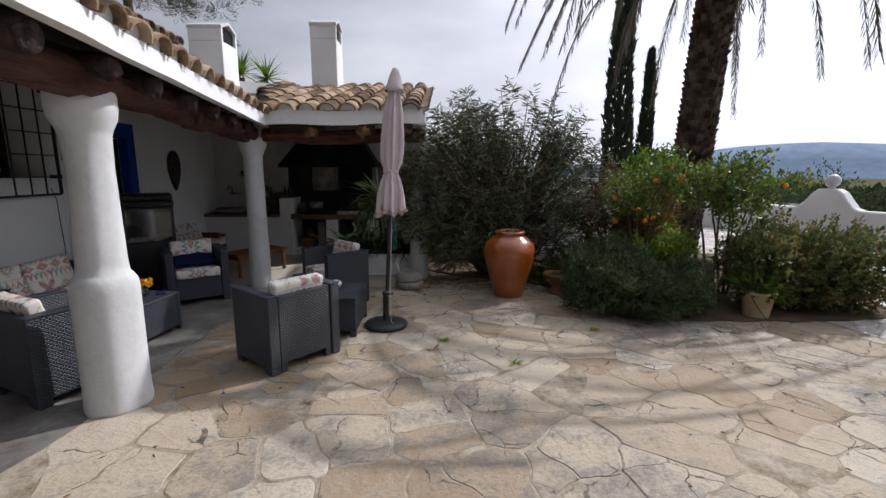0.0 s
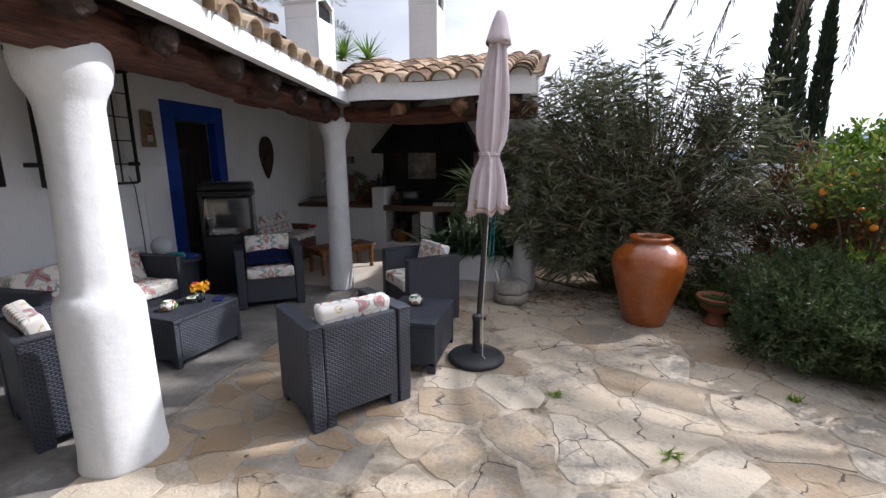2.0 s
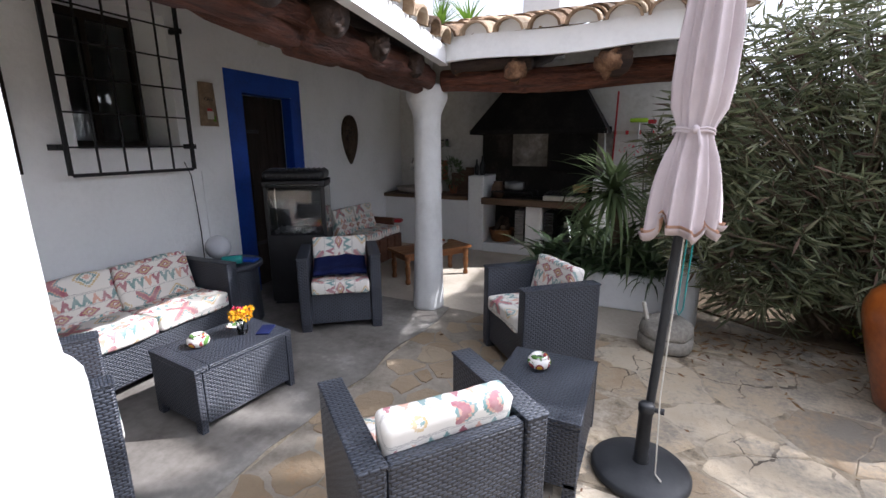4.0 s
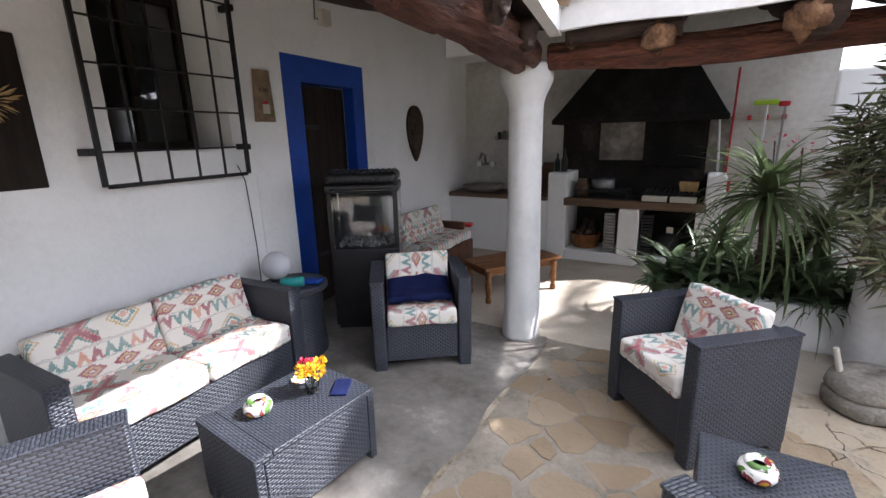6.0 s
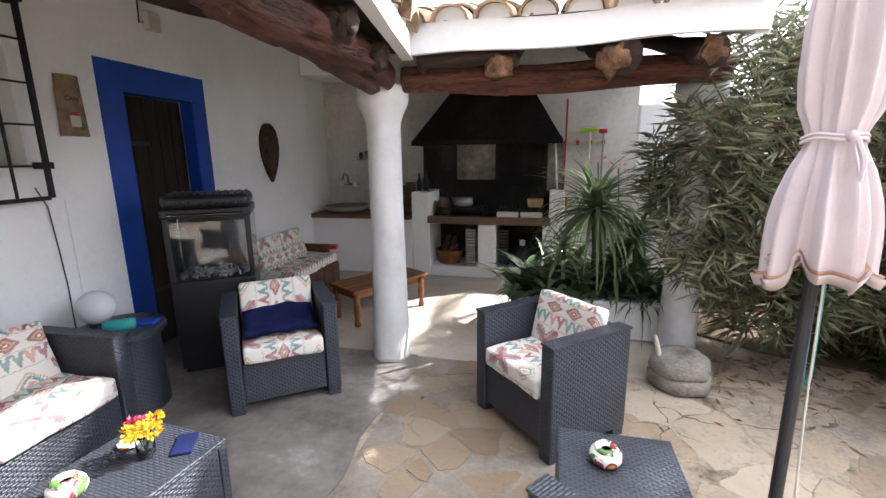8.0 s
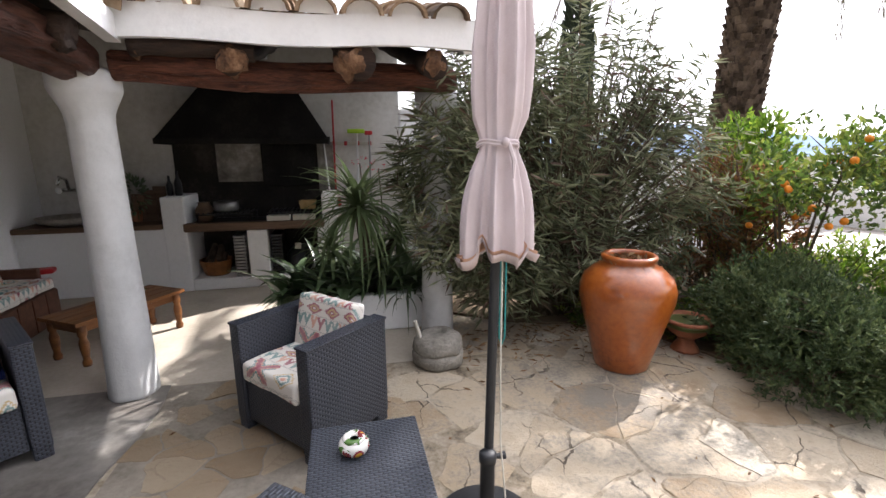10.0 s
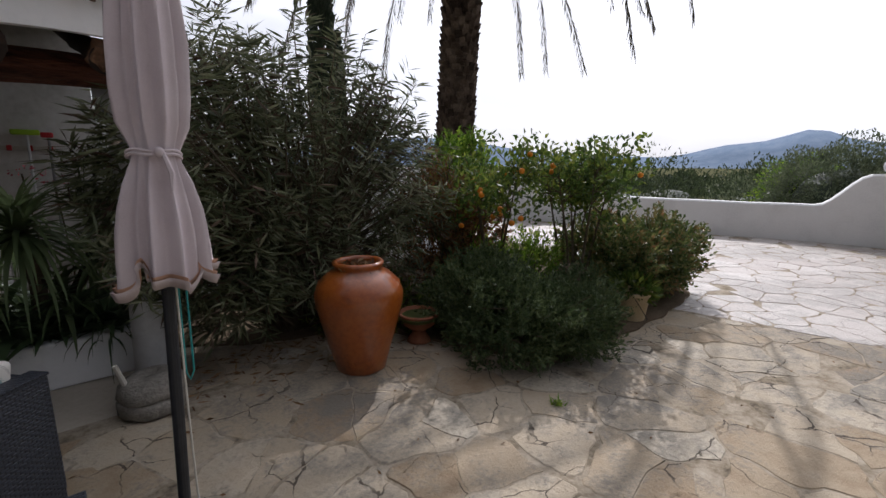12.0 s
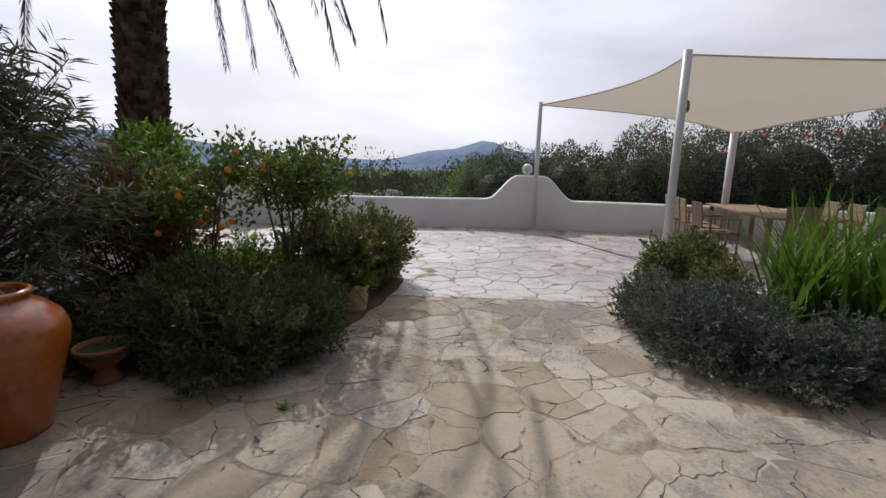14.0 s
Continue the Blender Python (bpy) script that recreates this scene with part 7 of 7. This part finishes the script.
# ---- roof tiles ----
def tile_mesh(name, r0, r1, length, mat, rise=1.0):
    bm = bmesh.new()
    seg = 7
    rows = []
    for y, r in ((0, r0), (length, r1)):
        for th in (0.0, 0.019):
            rows.append([bm.verts.new(((r - th) * math.cos(math.pi * i / seg), y, rise * (r - th) * math.sin(math.pi * i / seg))) for i in range(seg + 1)])
    a, b, c, d = rows
    for i in range(seg):
        bm.faces.new((a[i], a[i + 1], c[i + 1], c[i]))
        bm.faces.new((b[i], d[i], d[i + 1], b[i + 1]))
        bm.faces.new((a[i], b[i], b[i + 1], a[i + 1]))
    return finish(name, bm, mat, False)


COVER, PAN = tile_mesh("cover_tile", 0.122, 0.1, 0.46, M_TILE, 0.8), tile_mesh("pan_tile", 0.105, 0.122, 0.46, M_TILE_PAN, -0.35)
PLUG = bmesh.new()
arch = [[PLUG.verts.new((0.104 * math.cos(math.pi * k / 8), y, 0.083 * math.sin(math.pi * k / 8))) for k in range(9)] for y in (0.0, 0.03)]
PLUG.faces.new(arch[0])
PLUG.faces.new(list(reversed(arch[1])))
for k in range(9):
    PLUG.faces.new((arch[0][k], arch[1][k], arch[1][(k + 1) % 9], arch[0][(k + 1) % 9]))
PLUG = finish("mortar_plug", PLUG, M_WHITE)
roof_porch = thing("roof_porch", I4, "old curved clay tiles over the porch", "roof", kind="structure")
roof_bbq = thing("roof_barbecue", I4, "weathered curved clay tiles over the barbecue corner", "roof", kind="structure")
roof_high = thing("roof_tiles_house", I4, "old curved clay tiles along the house eave", "roof", kind="structure")


def lay_tiles(parent, starts, up, along, rows, clip=None):
    nrm = along.cross(up).normalized()
    if nrm.z < 0:
        nrm = -nrm
    for s in starts:
        for r in range(rows):
            o = s + up * (0.36 * r - 0.065) + nrm * (0.012 * r if r < 2 else 0.02)
            j = random.uniform(-0.05, 0.05)
            if clip and not clip(o + up * 0.2):
                continue
            ax = (along + up * j).normalized()
            uy = nrm.cross(ax)
            if uy.dot(up) < 0:
                uy, ax = -uy, -ax
            tilt = (uy + nrm * random.uniform(0.0, 0.03)).normalized()
            nn = ax.cross(tilt)
            for mesh, name, off in ((COVER, "cover_tile", nrm * 0.055), (PAN, "pan_tile", ax * 0.1325 + nrm * 0.062 + up * 0.075)):
                m = Matrix((ax, tilt, nn)).transposed().to_4x4()
                if nn.z < 0:
                    m = Matrix((-ax, tilt, -nn)).transposed().to_4x4()
                m.translation = o + off
                ob = new(name, mesh)
                ob.parent, ob.matrix_basis = parent, m
            if r == 0:
                m2 = m.copy()
                m2.translation = o + nrm * 0.05 + up * 0.075
                ob = new("mortar_plug", PLUG)
                ob.parent, ob.matrix_basis = parent, m2


along = (eave(3) - eave(4)).normalized()
up0 = (wallline(4) - eave(4))
up = (up0 - along * up0.dot(along)).normalized()
lay_tiles(roof_porch, [eave(5.70 - 0.265 * k) + Vector((0.02, 0, 0.07)) for k in range(30)], up, along, 7)
upb = Vector((0, 3.15, 0.82)).normalized()
lay_tiles(roof_bbq, [Vector((-0.42 - 0.265 * k, 5.88, 2.325)) for k in range(8)], upb, Vector((1, 0, 0)), 9)
lay_tiles(roof_bbq, [Vector((-2.54 - 0.265 * k, 6.6 + 0.69 * k, 2.535 + 0.18 * k)) for k in range(3)], upb, Vector((1, 0, 0)), 4, clip=lambda p: p.y < 9.0)
lay_tiles(roof_high, [HOUSE @ Vector((0.12, 2.25 - 0.265 * k, 3.58)) for k in range(21)], (HOUSE.to_3x3() @ Vector((-1, 0, 0.3))).normalized(), HOUSE.to_3x3() @ Vector((0, 1, 0)), 2)


# ---- irregular flagstones ----
def cells(x0, x1, y0, y1, step, jit, seed, drop=0.25):
    """Irregular convex cells round scattered points."""
    rs = random.Random(seed)
    pts = []
    nx, ny = int((x1 - x0) / step), int((y1 - y0) / step)
    for i in range(-1, nx + 1):
        for j in range(-1, ny + 1):
            if rs.random() < drop:
                continue
            pts.append(Vector((x0 + (i + 0.5 + rs.uniform(-jit, jit)) * step, y0 + (j + 0.5 * (i % 2) + 0.5 + rs.uniform(-jit, jit)) * step)))
    for c in pts:
        poly = [c + Vector(v) * step * 2 for v in ((-1.3, -1.3), (1.3, -1.3), (1.3, 1.3), (-1.3, 1.3))]
        for o in pts:
            if o is c or abs(o.x - c.x) > 3.6 * step or abs(o.y - c.y) > 3.6 * step:
                continue
            n = o - c
            mid = (o + c) / 2
            out = []
            for k, a in enumerate(poly):
                b = poly[(k + 1) % len(poly)]
                da, db = (a - mid).dot(n), (b - mid).dot(n)
                if da <= 0:
                    out.append(a)
                if da * db < 0:
                    out.append(a.lerp(b, da / (da - db)))
            poly = out
            if len(poly) < 3:
                break
        if len(poly) >= 3:
            yield c, poly


def flag_geometry(c, poly, gap):
    """Outline with wandering edges, set back by the joint."""
    out = []
    for k, a in enumerate(poly):
        b = poly[(k + 1) % len(poly)]
        L = (b - a).length
        if L < 0.05:
            continue
        n = 6 if L > 0.3 else 4 if L > 0.15 else 2
        for q in range(n):
            p = a.lerp(b, q / n)
            w = Vector((noise.noise(Vector((p.x * 5, p.y * 5, 1))), noise.noise(Vector((p.x * 5, p.y * 5, 7))))) * 0.05
            w += Vector((noise.noise(Vector((p.x * 19, p.y * 19, 3))), noise.noise(Vector((p.x * 19, p.y * 19, 9))))) * 0.016
            d = p - c
            if q == 0:
                d *= 0.965
            g = gap * (0.85 + 3.2 * noise.noise(Vector((p.x * 2.3, p.y * 2.3, c.x))))
            out.append(d * max(0.5, 1 - max(g, 0.002) / max(d.length, 0.08)) + w)
    return out


def flag_verts(outline, z, tilt=(0.0, 0.0)):
    n = len(outline)
    up = [z + p.x * tilt[0] + p.y * tilt[1] for p in outline]
    v = [(p.x, p.y, -0.03) for p in outline] + [(p.x, p.y, q - 0.007) for p, q in zip(outline, up)] + [(p.x * 0.965, p.y * 0.965, q) for p, q in zip(outline, up)]
    f = []
    for i in range(n):
        j = (i + 1) % n
        f += [(i, j, n + j, n + i), (n + i, n + j, 2 * n + j, 2 * n + i)]
    f.append(tuple(range(2 * n, 3 * n)))
    return v, f


def bed(x, y):
    """True where planting or built floor takes the place of paving."""
    if x < -2.28 and y < 6.1 or y > 6.05 and x < -0.42:
        return True
    if y > 7.2 and x < 5.2 or x > 11.2:
        return True
    if 2.4 < x < 5.0 and 5.3 < y < 8.5:
        return True
    return x > 3.6 and x < 5.0 and y < 0.9


def seam(y):
    """Where the newer, paler paving of the outer terrace begins."""
    return 4.2 + (4.56 - y) * 0.2


def cut(poly, side):
    """The part of a cell on one side of the seam."""
    out = []
    for k, a in enumerate(poly):
        b = poly[(k + 1) % len(poly)]
        da, db = side * (a.x - seam(a.y)) - 0.012, side * (b.x - seam(b.y)) - 0.012
        if da >= 0:
            out.append(a)
        if da * db < 0:
            out.append(a.lerp(b, da / (da - db)))
    return out


def pave(regions):
    rs = random.Random(4)
    flags = []
    for x0, x1, y0, y1, step, jit, gap, seed, test, mat, side in regions:
        for c, poly in cells(x0, x1, y0, y1, step, jit, seed):
            if abs(c.x - seam(c.y)) < 1.5:
                poly = cut(poly, side)
                if len(poly) < 3:
                    continue
                c = sum(poly, Vector((0, 0))) / len(poly)
            elif side * (c.x - seam(c.y)) < 0:
                continue
            if bed(c.x, c.y) or not test(c.x, c.y):
                continue
            flags.append((c, flag_geometry(c, poly, gap), mat))
    flags = [f for f in flags if len(f[1]) >= 4]
    flags.sort(key=lambda f: (f[0] - Vector((0.0, 3.0))).length * (0.5 if f[2] is M_FLAG_BROWN else 1.0))
    paving = thing("pavement_terrace", I4, "irregular cream limestone flags with sandy joints", "paving", kind="structure")
    far = {M_FLAG: ([], []), M_FLAG_PALE: ([], []), M_FLAG_BROWN: ([], [])}
    for k, (c, outline, mat) in enumerate(flags):
        z = 0.0 + rs.uniform(-0.003, 0.003)
        v, f = flag_verts(outline, z, (rs.uniform(-0.009, 0.009), rs.uniform(-0.009, 0.009)))
        if k < 300:
            me = bpy.data.meshes.new("flagstone")
            me.from_pydata(v, [], f)
            me.materials.append(mat)
            ob = new("flagstone", me)
            ob.parent, ob.location = paving, (c.x, c.y, 0)
        else:
            vs, fs = far[mat]
            o = len(vs)
            vs += [(p[0] + c.x, p[1] + c.y, p[2]) for p in v]
            fs += [tuple(i + o for i in g) for g in f]
    for mat, (vs, fs) in far.items():
        if vs:
            me = bpy.data.meshes.new("far_flagstones")
            me.from_pydata(vs, [], fs)
            me.materials.append(mat)
            tagged(part("far_flagstones", me, mat, paving), kind="stuff")


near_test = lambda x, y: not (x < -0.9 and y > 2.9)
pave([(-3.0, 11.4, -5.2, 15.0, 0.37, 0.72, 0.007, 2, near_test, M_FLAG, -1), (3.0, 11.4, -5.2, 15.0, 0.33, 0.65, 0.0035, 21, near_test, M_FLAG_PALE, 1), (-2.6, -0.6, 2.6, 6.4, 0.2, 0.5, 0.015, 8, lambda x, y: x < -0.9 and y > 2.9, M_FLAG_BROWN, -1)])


# dark strip laid on the paving as the sail pole's cast shadow
shadow_run = Vector((10.3, 3.0, 0)) - Vector((7.2, 1.0, 0))
solo("trim_paving_slot", boxed((0, -0.018, -0.02), (shadow_run.length, 0.018, 0.007), 0.003), M_IRON, "dark strip standing for the sail pole's shadow on the outer terrace", "drain", kind="structure", m=pose(7.2, 1.0, 0, 0, 0, math.degrees(math.atan2(shadow_run.y, shadow_run.x))))


# ---- small growth and litter on the paving ----
for x, y, s in ((0.62, 3.55, 1.0), (0.02, 4.05, 0.7), (1.55, 4.35, 0.8)):
    w = thing("weed_tuft", pose(x, y, 0), "small yellow-green weed growing in a paving joint", "weed", "paving weeds")
    bl = [((random.gauss(0, 0.02), random.gauss(0, 0.02), 0), random.uniform(0, 6.28), random.uniform(0.04, 0.1) * s, 0.012, random.uniform(0.1, 0.9), random.uniform(0.2, 0.8)) for _ in range(34)]
    part("leaves", blade_mesh("leaves", bl, M_LIMELEAF, 3), M_LIMELEAF, w)
n = 420
P = np.stack([np.random.uniform(-0.4, 1.9, n), 6.55 - np.abs(np.random.normal(0, 0.38, n)), np.full(n, 0.012)], 1)
D2 = np.random.normal(size=(n, 3)) * [1, 1, 0.12]
solo("leaf_litter", leaf_mesh("leaf_litter", P, D2, np.random.uniform(0.05, 0.11, n), 0.016, M_DRYLEAF, 0.1), M_DRYLEAF, "dry fallen oleander leaves scattered on the paving", "leaves", kind="stuff")
n = 160
P = np.stack([np.random.uniform(-2.2, 4.5, n), np.random.uniform(0.5, 5.6, n), np.full(n, 0.01)], 1)
D2 = np.random.normal(size=(n, 3)) * [1, 1, 0.1]
solo("scattered_leaves", leaf_mesh("scattered_leaves", P, D2, np.random.uniform(0.02, 0.05, n), 0.014, M_DRYLEAF, 0.1), M_DRYLEAF, "a few dry leaves blown over the terrace", "leaves", kind="stuff")

bp2 = thing("black_planter", pose(1.72, 6.55, 0), "black plastic plant pot in the shade of the oleander", "planter")
part("pot", lathe([(0.11, 0), (0.14, 0.28), (0.15, 0.285), (0.15, 0.31), (0.135, 0.31), (0.12, 0.26), (0.0, 0.25)], 24), M_BLACKPL, bp2, smooth=True)
p, d = blob_points(140, (0, 0, 0.36), (0.13, 0.13, 0.1), 0.3)
part("foliage", leaf_mesh("foliage", p, d + [0, 0, 0.5], 0.08, 0.03, M_CITRUS), M_CITRUS, bp2)
for x, y, z, n in ((-0.78, 7.3, 1.45, 26), (-0.95, 7.4, 1.5, 16)):
    fl = thing("red_blossom", pose(x, y, 0.28), "spray of small red flowers above the planter", "flower", "planter blossoms")
    part("stalk", tube([(0.05, 0, 0), (0.03, 0, (z - 0.28) * 0.6), (0, 0, z - 0.3)], 0.006, 6), M_TWIG, fl)
    p, d = blob_points(n, (0, 0, z - 0.28), (0.10, 0.05, 0.05), 0.3)
    part("blossom_head", leaf_mesh("blossom_head", p, d, 0.028, 0.014, M_PINK), M_PINK, fl)
